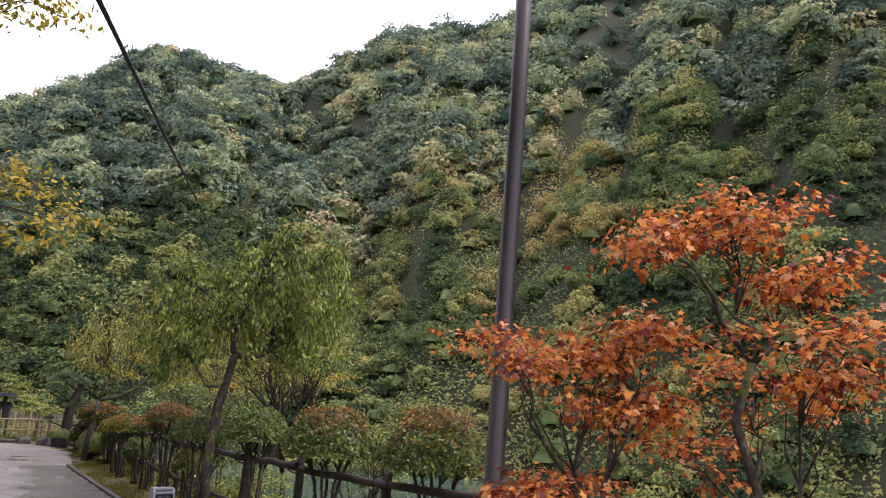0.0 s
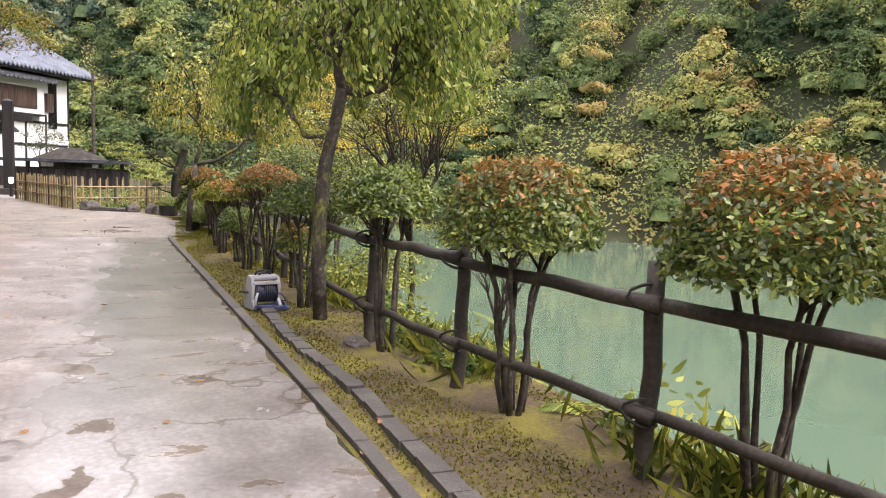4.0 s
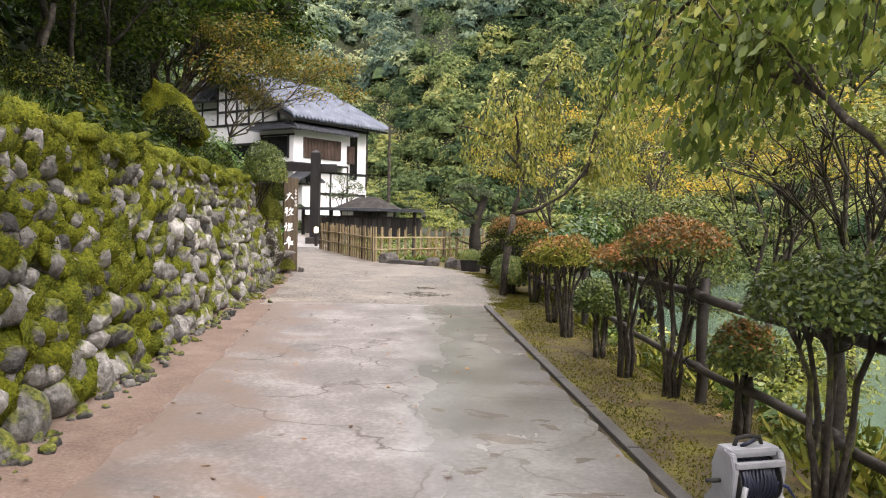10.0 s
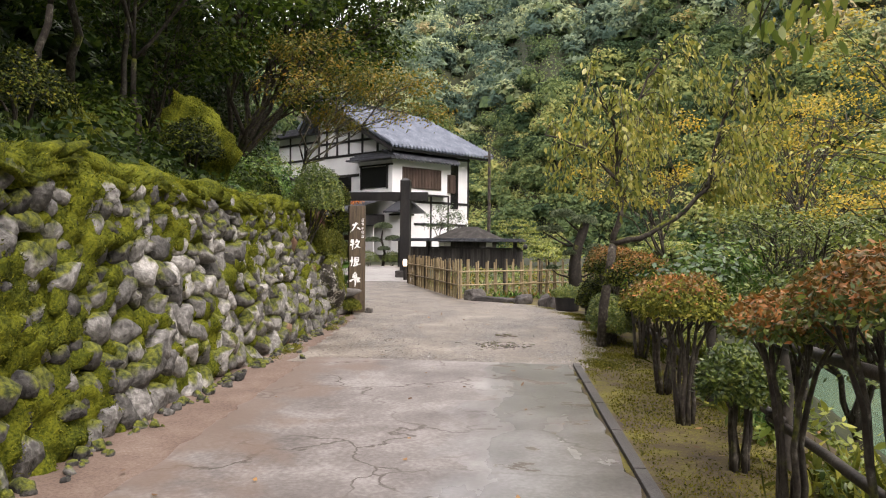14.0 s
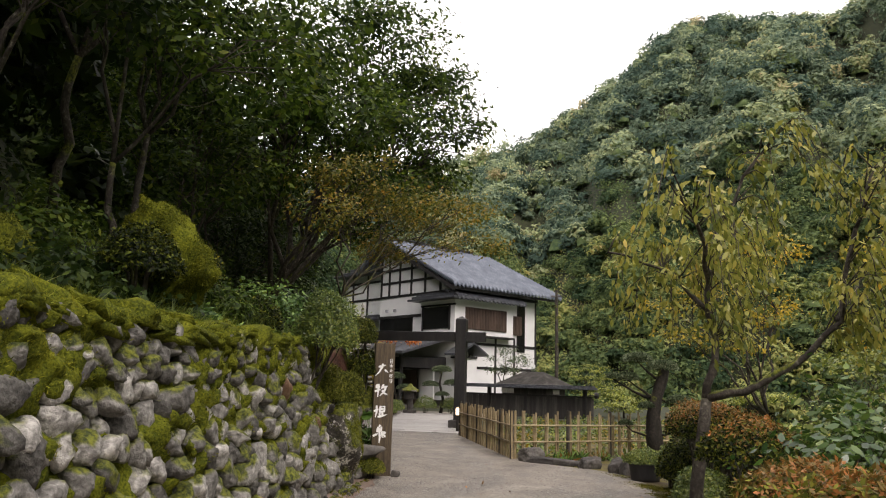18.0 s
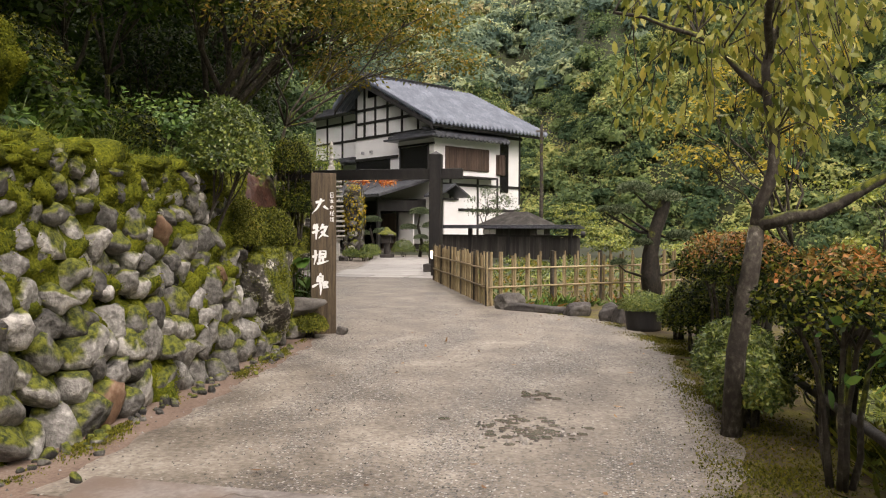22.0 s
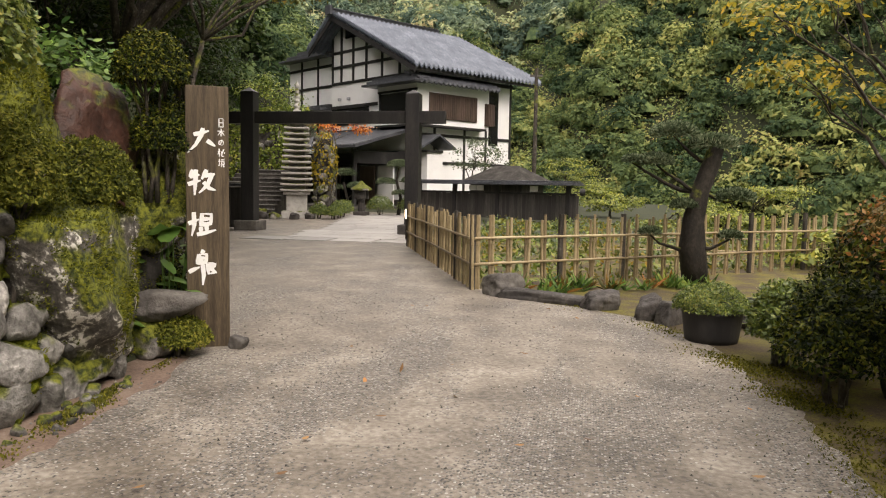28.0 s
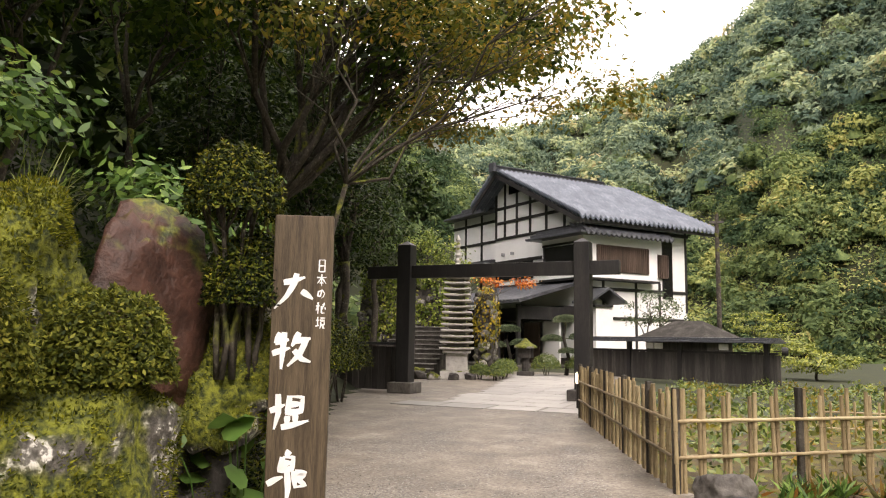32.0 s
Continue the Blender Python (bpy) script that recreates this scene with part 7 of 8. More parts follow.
def fern(seed, x, y, z, size, fronds=9):
    """A clump of arching fronds, each a midrib with paired leaflets."""
    rs = np.random.RandomState(seed)
    ob = thing("fern", "arching yellow-green fern below the log fence", "fern", (x, y, z), group="ferns along the river bank")
    for k in range(fronds):
        a, L, up = 6.283 * k / fronds + rs.normal() * 0.25, size * rs.uniform(0.75, 1.15), rs.uniform(0.5, 0.9)
        f = np.linspace(0.08, 1, 15)
        mid = np.stack([np.cos(a) * L * f, np.sin(a) * L * f, L * (up * f - 0.75 * f * f)], -1)
        out = unit(np.gradient(mid, axis=0))
        across = np.array([-math.sin(a), math.cos(a), 0.0])
        P = np.repeat(mid, 2, 0)
        sign_ = np.tile([1.0, -1.0], 15)[:, None]
        length = np.repeat(size * 0.3 * np.sin(np.pi * np.clip(f * 0.9 + 0.1, 0, 1)) ** 0.8 + 0.01, 2)[:, None]
        A = unit(across * sign_ + 0.45 * np.repeat(out, 2, 0) + np.array([0, 0, -0.25])) * length
        B = unit(np.cross(A, np.tile([[0, 0, 1.0]], (30, 1)))) * size * 0.032
        mesh_object("frond", cards("frond", P, A, B, M_FERN, shape=LEAF), M_FERN, ob)
    return ob


rg = random.Random(36)
for k in range(30):
    y = rg.uniform(-19, -3)
    x = float(bank_edge(y)) + rg.uniform(-0.12, 0.55)
    fern(900 + k, x, y, max(float(ground_height(x, y)), -0.5), rg.uniform(0.28, 0.48))

# ---- river fence of dark logs ----
rfence = thing("log_fence", "post and rail fence of dark weathered logs tied with cord", "fence")
RF = [(6.65, -27.0), (6.6, -24.9), (6.5, -22.8), (6.33, -20.75), (5.98, -18.85), (5.68, -17.2), (5.47, -15.75), (5.45, -13.75), (5.4, -11.84), (5.32, -9.9), (5.25, -8.0), (5.2, -6.1), (5.15, -4.2), (5.15, -2.3), (5.3, -0.4)]
rg = random.Random(31)
for i, (x, y) in enumerate(RF):
    post = part("post", tube(bent(rg, (x, y, -0.3), (x + rg.uniform(-0.03, 0.03), y + rg.uniform(-0.03, 0.03), 1.02 + rg.uniform(-0.04, 0.06)), 5, 0, 0.012), [0.048, 0.047, 0.047, 0.046, 0.045, 0.043], 12, wob=0.05, rng=rg), M_LOG, rfence, smooth=True)
    if i + 1 < len(RF):
        x1, y1 = RF[i + 1]
        for zz, r, off in ((0.88, 0.037, -0.06), (0.33, 0.032, -0.06)):
            rail = part("rail", tube(bent(rg, (x + off, y - 0.12, zz + rg.uniform(-0.02, 0.02)), (x1 + off, y1 + 0.12, zz + rg.uniform(-0.02, 0.02)), 5, 0, 0.008), [r * 1.05, r, r * 1.02, r * 0.97, r * 0.95, r * 0.93], 10, wob=0.05, rng=rg), M_LOG, rfence, smooth=True)
    for zz in (0.88, 0.33):
        ring = [(x - 0.03 + 0.09 * math.cos(a), y + 0.075 * math.cos(a * 2) * 0.6 + 0.03 * math.sin(a), zz + 0.065 * math.sin(a)) for a in [k * 0.5236 for k in range(13)]]
        part("cord", tube(ring, 0.009, 5, cap=False), M_ROPE, post)

# ---- brown steel pole and overhead wire ----
pole = thing("steel_pole", "dark brown round steel pole leaning slightly", "pole", (6.1, -20.4, 0))
part("shaft", tube([(0, 0, -0.2), (0.02, -0.01, 1.0), (0.03, -0.01, 1.01), (0.1, -0.06, 4), (0.17, -0.12, 8)], [0.08, 0.079, 0.074, 0.07, 0.064], 20), M_POLE, pole, smooth=True)
part("clamp", tube([(0.018, -0.01, 0.96), (0.02, -0.01, 1.0)], 0.084, 20), M_LOG, pole)
wire = thing("overhead_wire", "thin dark cable sloping over the drive towards the far slope", "wire", (-1.0, -39.4, 0.2))
part("strand", tube([(0, 0, 0), (4.15, 17.42, 2.65), (8.87, 37.26, 5.75), (17.9, 75.2, 11.5), (35.6, 149.4, 23.0)], 0.009, 6), M_ROPE, wire)

# ---- bamboo fence round the garden ----
bamboo = thing("bamboo_fence", "weathered open bamboo fence with lashed rails and dark posts", "fence")
BF = [(-1.08, 10.8), (1.48, 4.15), (3.56, 5.9), (7.6, 9.3)]
rg = random.Random(41)
PICKET = {}
for h in (0.96, 1.0, 1.04):
    b2 = tube([(0, 0, -0.05), (0, 0, 0.3), (0, 0, 0.31), (0, 0, 0.62), (0, 0, 0.63), (0, 0, h)], [0.024, 0.022, 0.026, 0.021, 0.025, 0.021], 8)
    me = bpy.data.meshes.new("picket")
    b2.to_mesh(me)
    b2.free()
    me.materials.append(M_BAMBOO)
    PICKET[h] = me
for (x0, y0), (x1, y1) in zip(BF, BF[1:]):
    L = math.hypot(x1 - x0, y1 - y0)
    ux, uy = (x1 - x0) / L, (y1 - y0) / L
    n = round(L / 0.3)
    for k in range(n + 1):
        d = L * k / n
        post = k % 5 == 0
        if post:
            part("post", tube([(x0 + ux * d, y0 + uy * d, -0.1), (x0 + ux * d, y0 + uy * d, 1.05)], 0.042, 10), M_LOG, bamboo)
        for o in ((0.045, 0.1) if post else (-0.022, 0.026)):
            ob = new("picket", PICKET[rg.choice((0.96, 1.0, 1.04))])
            ob.parent = bamboo
            ob.matrix_world = pose(x0 + ux * (d + o), y0 + uy * (d + o), 0, rg.uniform(-1.2, 1.2), rg.uniform(-1.2, 1.2), rg.uniform(0, 360))
    for zz in (0.36, 0.72):
        for off in (0.035, -0.035):
            part("rail", tube(bent(rg, (x0 - uy * off, y0 + ux * off, zz), (x1 - uy * off, y1 + ux * off, zz + rg.uniform(-0.01, 0.01)), 8, 0, 0.001), 0.018, 8), M_BAMBOO, bamboo)

# second low fence farther down the bank
low = thing("bamboo_fence", "low grey bamboo fence at the garden's far edge", "fence")
for k in range(16):
    part("picket", tube([(3.2 + k * 0.34, 9.6 + 0.05 * k, -0.6), (3.2 + k * 0.34, 9.6 + 0.05 * k, 0.62)], 0.02, 6), M_BAMBOO, low)
for zz in (0.2, 0.45):
    part("rail", tube([(3.0, 9.57, zz), (8.5, 10.4, zz)], 0.016, 6), M_BAMBOO, low)

# edging rocks, planter and cloud-pruned pine
rock("edging_stone", 31, (1.95, 3.85, 0.1), (0.28, 0.2, 0.2), M_ROCK, "dark angular edging rock by the fence corner", 40, 0.25, 0.8)
rock("edging_stone", 32, (2.5, 3.42, 0.05), (0.72, 0.11, 0.08), M_ROCK, "long flat dark edging stone", -20, 0.2, 0.7)
rock("edging_stone", 33, (3.22, 3.05, 0.09), (0.24, 0.15, 0.15), M_ROCK, "blocky dark edging rock", 20, 0.2, 0.9)
rock("edging_stone", 34, (3.72, 2.45, 0.1), (0.14, 0.13, 0.17), M_ROCK, "square dark edging rock", 10, 0.2, 0.9)
rock("edging_stone", 35, (3.92, 2.25, 0.1), (0.16, 0.12, 0.17), M_ROCK, "dark upright edging rock", 50, 0.2, 0.9)
rock("edging_stone", 36, (4.75, 2.3, 0.12), (0.25, 0.18, 0.18), M_ROCK, "low dark rock beside the planter", 0, 0.3, 0.6)
planter = thing("planter", "black wooden tub holding a clipped bush", "planter", (4.22, 1.45, 0))
part("tub", tube([(0, 0, 0), (0, 0, 0.05), (0, 0, 0.28), (0, 0, 0.3), (0, 0, 0.3), (0, 0, 0.25)], [0.24, 0.25, 0.28, 0.28, 0.25, 0.24], 20), M_TIMBER, planter, smooth=True)
part("soil", tube([(0, 0, 0.22), (0, 0, 0.26)], 0.235, 16), M_GROUND, planter)
azalea(560, 4.22, 1.45, 0.2, 0.56, 0.35, 0.35, 0.0, 4, 0.026, 9000, M_AZALEA, "round clipped bush growing in the tub", 0.26, "planting")

M_PINE = leafmat("pine_needle", (0.022, 0.036, 0.016), (0.085, 0.12, 0.06), (0.24, 0.28, 0.17), (0.34, 0.34, 0.22), rough=0.6)


M_PINEBARK = material("pine_bark", [(0.3, (0.006, 0.005, 0.004)), (0.5, (0.02, 0.016, 0.012)), (0.7, (0.05, 0.042, 0.033))], 9, 0.9, 1.0, 30, moss=0.15, stretch=(1, 1, 0.6), blend=0.5)


def cloud_pine(seed, x, y, trunk, pads, r0, label):
    rng, rs = random.Random(seed), np.random.RandomState(seed)
    ob = thing("pine_tree", label, "tree", (x, y, 0), group="cloud-pruned pines")
    o = Vector((x, y, 0))
    part("trunk", tube([Vector(p) - o for p in trunk], [r0 * (1 - 0.45 * i / (len(trunk) - 1)) for i in range(len(trunk))], 9, wob=0.12, rng=rng), M_PINEBARK, ob, smooth=True)
    for (px, py, pz, r) in pads:
        near = min(trunk, key=lambda q: (Vector(q) - Vector((px, py, pz - 0.2))).length)
        branch = part("branch", tube([p - o for p in bent(rng, near, (px, py, pz - 0.03), 4, -0.1, 0.05)], [r0 * 0.2, r0 * 0.17, r0 * 0.14, r0 * 0.1, r0 * 0.06], 7), M_PINEBARK, ob, smooth=True)
        n = int(9000 * r)
        P, N = blob(rs, n, (px - x, py - y, pz), (r * 0.9, r * 0.9, r * 0.42), 0.6, True)
        A = unit(N + rs.normal(size=(n, 3)) * 0.5 + np.array([0, 0, 0.5])) * 0.06
        B = unit(np.cross(A, rs.normal(size=(n, 3)))) * 0.011
        mesh_object("needle_pad", cards("needle_pad", P, A, B, M_PINE), M_PINE, branch)
    return ob


cloud_pine(1, 4.62, 5.5, [(4.62, 5.5, -0.05), (4.54, 5.5, 0.57), (4.55, 5.5, 0.99), (4.62, 5.5, 1.41), (4.75, 5.5, 1.82), (4.81, 5.5, 2.05)],
           [(4.21, 5.5, 2.25, 0.36), (4.77, 5.5, 2.08, 0.37), (3.97, 5.5, 1.83, 0.27), (4.42, 5.5, 1.19, 0.22), (5.11, 5.5, 1.32, 0.3), (3.93, 5.5, 0.79, 0.15), (5.07, 5.5, 0.76, 0.17), (3.64, 5.5, 1.85, 0.15)], 0.2, "cloud-pruned pine with a thick dark trunk")
cloud_pine(2, -5.6, 27.2, [(-5.6, 27.2, 0), (-5.5, 27.2, 0.8), (-5.7, 27.2, 1.6), (-5.6, 27.2, 2.2)], [(-5.6, 27.2, 2.3, 0.6), (-5.0, 27.2, 1.6, 0.5), (-6.2, 27.2, 1.5, 0.5), (-5.5, 27.0, 1.0, 0.4)], 0.09, "cloud-pruned pine in the forecourt")
cloud_pine(3, -8.6, 28.5, [(-8.6, 28.5, 0), (-8.5, 28.5, 0.7), (-8.7, 28.5, 1.5)], [(-8.6, 28.5, 1.9, 0.6), (-8.0, 28.4, 1.3, 0.5), (-9.1, 28.5, 1.2, 0.45)], 0.09, "low cloud-pruned pine in the forecourt")
broad_tree(801, (-2.8, 31.0), [((-2.6, 31.0, 3.4), (1.5, 1.2, 0.5)), ((-1.9, 31.2, 2.6), (1.2, 1.0, 0.4)), ((-3.3, 31.0, 2.6), (1.0, 1.0, 0.4))], M_PINE, 0.12, 1500, 0.07, "thin open pine before the white wall", "pine_tree", clump=0.2)

# ---- forecourt ----
paving = structure(new("pavement_court"), "pale cut-stone paving of the forecourt", "paving")
rg = random.Random(61)
for r in range(15):
    y = 12.4 + r * 1.0
    cx = -2.9 - (y - 12.4) * 0.24
    wdt = 1.9 if y < 15 else 1.5
    x = cx - wdt
    while x < cx + wdt - 0.2:
        w = rg.uniform(0.7, 1.2)
        x1 = min(x + w, cx + wdt)
        part("paving_stone", boxes((x + 0.012, x1 - 0.012, y + 0.012, y + 0.988, -0.02, 0.03 + rg.uniform(-0.003, 0.003)), bevel=0.006), M_PAVE, paving)
        x = x1
for k in range(4):
    part("paving_stone", boxes((-5.6 + k * 1.15, -4.5 + k * 1.15, 11.4 + 0.02 * k, 12.36, -0.02, 0.028), bevel=0.006), M_PAVE, paving)
stairs = structure(new("stairs"), "dark stone steps climbing beside the pagoda", "stairs")
for k in range(11):
    part("step", boxes((-12.2, -9.45, 21.6 + 0.3 * k, 21.9 + 0.3 * k, 0.0, 0.18 * (k + 1) - 0.04)), M_ROCK, stairs)
    part("tread", boxes((-12.22, -9.43, 21.57 + 0.3 * k, 21.9 + 0.3 * k, 0.18 * (k + 1) - 0.04, 0.18 * (k + 1)), bevel=0.008), M_TIER, stairs)
# rubble bank wall beside the steps, hung with creeper
rg = random.Random(77)
bankwall = structure(new("wall_rubble"), "leaning rubble wall overgrown with yellow-green creeper", "stone wall")
bankwall.matrix_world = pose(-11.4, 25.3, 0, 0, 0, 8)
part("core", slope_slab([(-3.2, 0.0, 0.0), (2.0, 0.0, 0.0), (1.7, 1.1, 4.6), (-3.2, 1.1, 4.6)], 0.6), M_ROCK, bankwall)
for k in range(150):
    zz = rg.uniform(0.2, 4.5)
    ob = new("stone", STONES[rg.randrange(20)])
    ob.parent = bankwall
    ob.matrix_basis = pose(rg.uniform(-3.1, 1.85), zz * 0.239, zz, rg.uniform(-30, 30), rg.uniform(-30, 30), rg.uniform(-20, 20)) @ Matrix.Diagonal((0.22, 0.12, 0.17, 1))
rs = np.random.RandomState(78)
n = 5200
zz = rs.uniform(0.3, 4.8, n)
xx = rs.uniform(-3.2, 1.9, n)
keep = np.sin(xx * 2.1 + 2 * np.sin(zz * 1.7)) + np.sin(zz * 3.1 - xx) + 0.35 * zz + rs.normal(0, 0.4, n) > 0.3
P = np.stack([xx, zz * 0.239 - 0.12 - rs.uniform(0, 0.3, n), zz], -1)[keep]
A, B = leaf_axes(rs, np.tile([[0, -0.9, 0.3]], (len(P), 1)) + 0.5 * rs.normal(size=(len(P), 3)), 0.14, 0.1, -0.4)
mesh_object("creeper", cards("creeper", P, A, B, M_CHERRY, shape=LEAF), M_CHERRY, bankwall, "yellow-green hanging creeper leaves")
for i, (x, y, w, h) in enumerate(((-9.9, 21.6, 0.3, 0.25), (-9.5, 21.1, 0.25, 0.2), (-8.9, 21.0, 0.25, 0.18), (-8.2, 21.2, 0.22, 0.17), (-10.4, 21.3, 0.28, 0.22), (-7.8, 21.9, 0.2, 0.15), (-10.9, 19.3, 0.3, 0.2), (-9.4, 17.0, 0.3, 0.24), (-8.2, 15.9, 0.2, 0.15))):
    rock("garden_stone", 60 + i, (x, y, h * 0.55), (w, w * 0.8, h), M_ROCK if i % 2 else M_BOULDER, "rough stone edging the forecourt bed", 30 * i, 0.3, 0.6, 2)
broad_tree(803, (-11.6, 27.0), [((-11.2, 26.8, 5.4), (0.9, 0.8, 0.4)), ((-10.6, 26.9, 4.7), (0.7, 0.7, 0.3)), ((-12.2, 26.6, 5.9), (1.0, 0.9, 0.45)), ((-10.2, 27.0, 4.1), (0.5, 0.6, 0.25)), ((-11.6, 26.4, 4.6), (0.9, 0.7, 0.3))], M_CHERRY, 0.13, 2600, 0.08, "yellow-green broadleaf tree leaning over the rubble wall", "leaning_tree", clump=0.25, shape=LEAF)
pillar = thing("stone_pier", "tall rubble stone pier overgrown with creeper", "pier", (-8.6, 25.6, 0), 15)
rg = random.Random(71)
for k in range(60):
    a, zz = rg.uniform(0, 6.28), rg.uniform(0.1, 3.4)
    ob = new("stone", STONES[rg.randrange(20)])
    ob.parent = pillar
    ob.matrix_basis = pose(0.36 * math.cos(a), 0.34 * math.sin(a), zz, rg.uniform(-30, 30), rg.uniform(-30, 30), math.degrees(a)) @ Matrix.Diagonal((0.13, 0.2, 0.17, 1))
part("core", boxes((-0.32, 0.32, -0.3, 0.3, 0, 3.4), bevel=0.08), M_ROCK, pillar)
for k in range(9):
    a = rg.uniform(0, 6.28)
    part("vine_stem", tube(bent(rg, (0.5 * math.cos(a), 0.48 * math.sin(a), 0), (0.4 * math.cos(a + 0.4), 0.4 * math.sin(a + 0.4), rg.uniform(2.4, 3.7)), 7, 0, 0.03), 0.022, 5), M_BARK, pillar, "grey bare creeper stem")
rs = np.random.RandomState(72)
P, N = blob(rs, 900, (0, 0, 2.3), (0.6, 0.58, 1.5), 0.25)
A, B = leaf_axes(rs, N, 0.12, 0.1, 0.5)
mesh_object("creeper", cards("creeper", P, A, B, M_YELLOW, shape=LEAF), M_YELLOW, pillar, "yellowing creeper leaves")
broad_tree(802, (-8.9, 24.2), [((-7.6, 24.3, 3.75), (1.5, 1.0, 0.22)), ((-8.6, 24.2, 3.9), (0.9, 0.8, 0.25))], M_MAPLE, 0.1, 600, 0.05, "red-leaved maple branch behind the pagoda", "maple_tree", clump=0.18, shape=LOBED, width=0.8)
for i, (x, y, r) in enumerate(((-6.3, 26.6, 0.62), (-5.1, 27.4, 0.6), (-4.2, 28.2, 0.5), (-7.3, 24.3, 0.5), (-7.0, 23.0, 0.45), (-7.6, 22.3, 0.4), (-6.9, 22.0, 0.35))):
    azalea(580 + i, x, y, 0.05, r * 1.5, r, r, 0.0, 4, 0.07, 2400, M_AZALEA, "round clipped bush in the forecourt bed", 0.0, "forecourt bushes")
lantern = thing("stone_lantern", "squat mossy stone lantern on a pedestal", "lantern", (-7.0, 26.0, 0))
part("base", boxes((-0.3, 0.3, -0.3, 0.3, 0, 0.2), bevel=0.04), M_ROCK, lantern)
part("stem", tube([(0, 0, 0.2), (0, 0, 0.75)], 0.16, 10), M_ROCK, lantern)
part("light_box", boxes((-0.26, 0.26, -0.26, -0.14, 0.75, 1.15), (-0.26, 0.26, 0.14, 0.26, 0.75, 1.15), (-0.26, -0.14, -0.14, 0.14, 0.75, 1.15), bevel=0.01), M_ROCK, lantern)
part("cap", tube([(0, 0, 1.15), (0, 0, 1.22), (0, 0, 1.4), (0, 0, 1.55)], [0.5, 0.5, 0.2, 0.05], 8), M_BOULDER, lantern)
shed = thing("garden_shed", "low shed with a grey shingled hipped roof", "shed", (-0.9, 29.6, 0), -30)
part("body", boxes((-1.5, 1.5, -0.9, 0.9, 0, 1.6)), M_GREYWOOD, shed)
for sy in (-1, 1):
    part("roof_slope", slope_slab([(-0.7, 0, 2.4), (0.7, 0, 2.4), (1.9, sy * 1.4, 1.6), (-1.9, sy * 1.4, 1.6)], 0.08), M_SHINGLE, shed)
for sx in (-1, 1):
    part("roof_hip", slope_slab([(sx * 0.7, 0, 2.4), (sx * 0.7, 0.02, 2.4), (sx * 1.9, 1.4, 1.6), (sx * 1.9, -1.4, 1.6)], 0.08), M_SHINGLE, shed)
upole = thing("utility_pole", "slim weathered timber pole beyond the garden", "pole", (0.3, 30.5, 0))
part("shaft", tube([(0, 0, -0.2), (0.02, 0, 3.5), (0, 0.03, 7.2)], [0.11, 0.1, 0.08], 10), M_BARK, upole)
part("crossarm", boxes((-0.3, 0.3, -0.05, 0.05, 6.7, 6.8)), M_GREYWOOD, upole)
drum = thing("round_lamp", "dark round floodlight on the board fence end", "lamp", (2.75, 23.05, 1.25))
part("housing", tube([(-0.1, 0, 0), (0.02, 0, 0), (0.1, 0, 0)], [0.13, 0.15, 0.1], 14), M_TIMBER, drum)
part("bracket", boxes((-0.32, -0.1, -0.02, 0.02, -0.02, 0.02)), M_TIMBER, drum)

# planting in the garden behind the bamboo fence
rs = np.random.RandomState(81)
n = 12000
x, y = rs.uniform(-0.6, 8.5, n), rs.uniform(4.6, 24, n)
edge = 1.4 - (y - 4.3) * 0.39
keep = (x > edge + 0.4) & (x < bank_edge(y) + 1.5) & (y > 4.3 + (x - 1.48) * 0.84)
x, y = x[keep], y[keep]
hgt = 0.06 + 0.17 * np.clip(np.sin(x * 1.7 + y) + np.sin(y * 1.3 - x), 0, 2)
P = np.stack([x, y, ground_height(x, y) + hgt * rs.uniform(0, 1, len(x))], -1)
A, B = leaf_axes(rs, np.tile([[0.0, -0.3, 1.0]], (len(x), 1)) + 0.6 * rs.normal(size=(len(x), 3)), 0.13, 0.06, -0.1, 0.8)
pick = np.sin(x * 2.3) + np.sin(y * 1.9 + x) + rs.normal(0, 0.5, len(x)) > 0.6
for nm, k, mt, lb in (("garden_plants", ~pick, M_AZALEA, "mixed green garden planting behind the fence"), ("garden_reds", pick, M_RUST, "rust-coloured garden plants behind the fence")):
    stuff(mesh_object(nm, cards(nm, P[k], A[k], B[k], mt), mt), lb, "plants")
for i in range(34):
    bx = 1.9 + 3.0 * rs.uniform(0, 1)
    by = 4.0 + (bx - 1.6) * 0.62 - 0.6 * rs.uniform(0, 1) * (1 if bx > 2.3 else 0.3)
    pl = thing("border_plant", "low border plant with arching green and rusty leaves", "plant", (bx, by, 0), group="border plants along the fence")
    n = 16
    P = rs.normal(size=(n, 3)) * np.array([0.04, 0.04, 0]) + np.array([0, 0, 0.01])
    A = unit(rs.normal(size=(n, 3)) * np.array([0.7, 0.7, 0.1]) + np.array([0, 0, 0.75])) * rs.uniform(0.14, 0.32, (n, 1))
    B = unit(np.cross(A, rs.normal(size=(n, 3)))) * 0.02
    mt = M_ORANGETOP if i % 4 == 0 else M_BROAD
    mesh_object("leaves", cards("leaves", P, A, B, mt, shape=LEAF, fold=0.6), mt, pl)

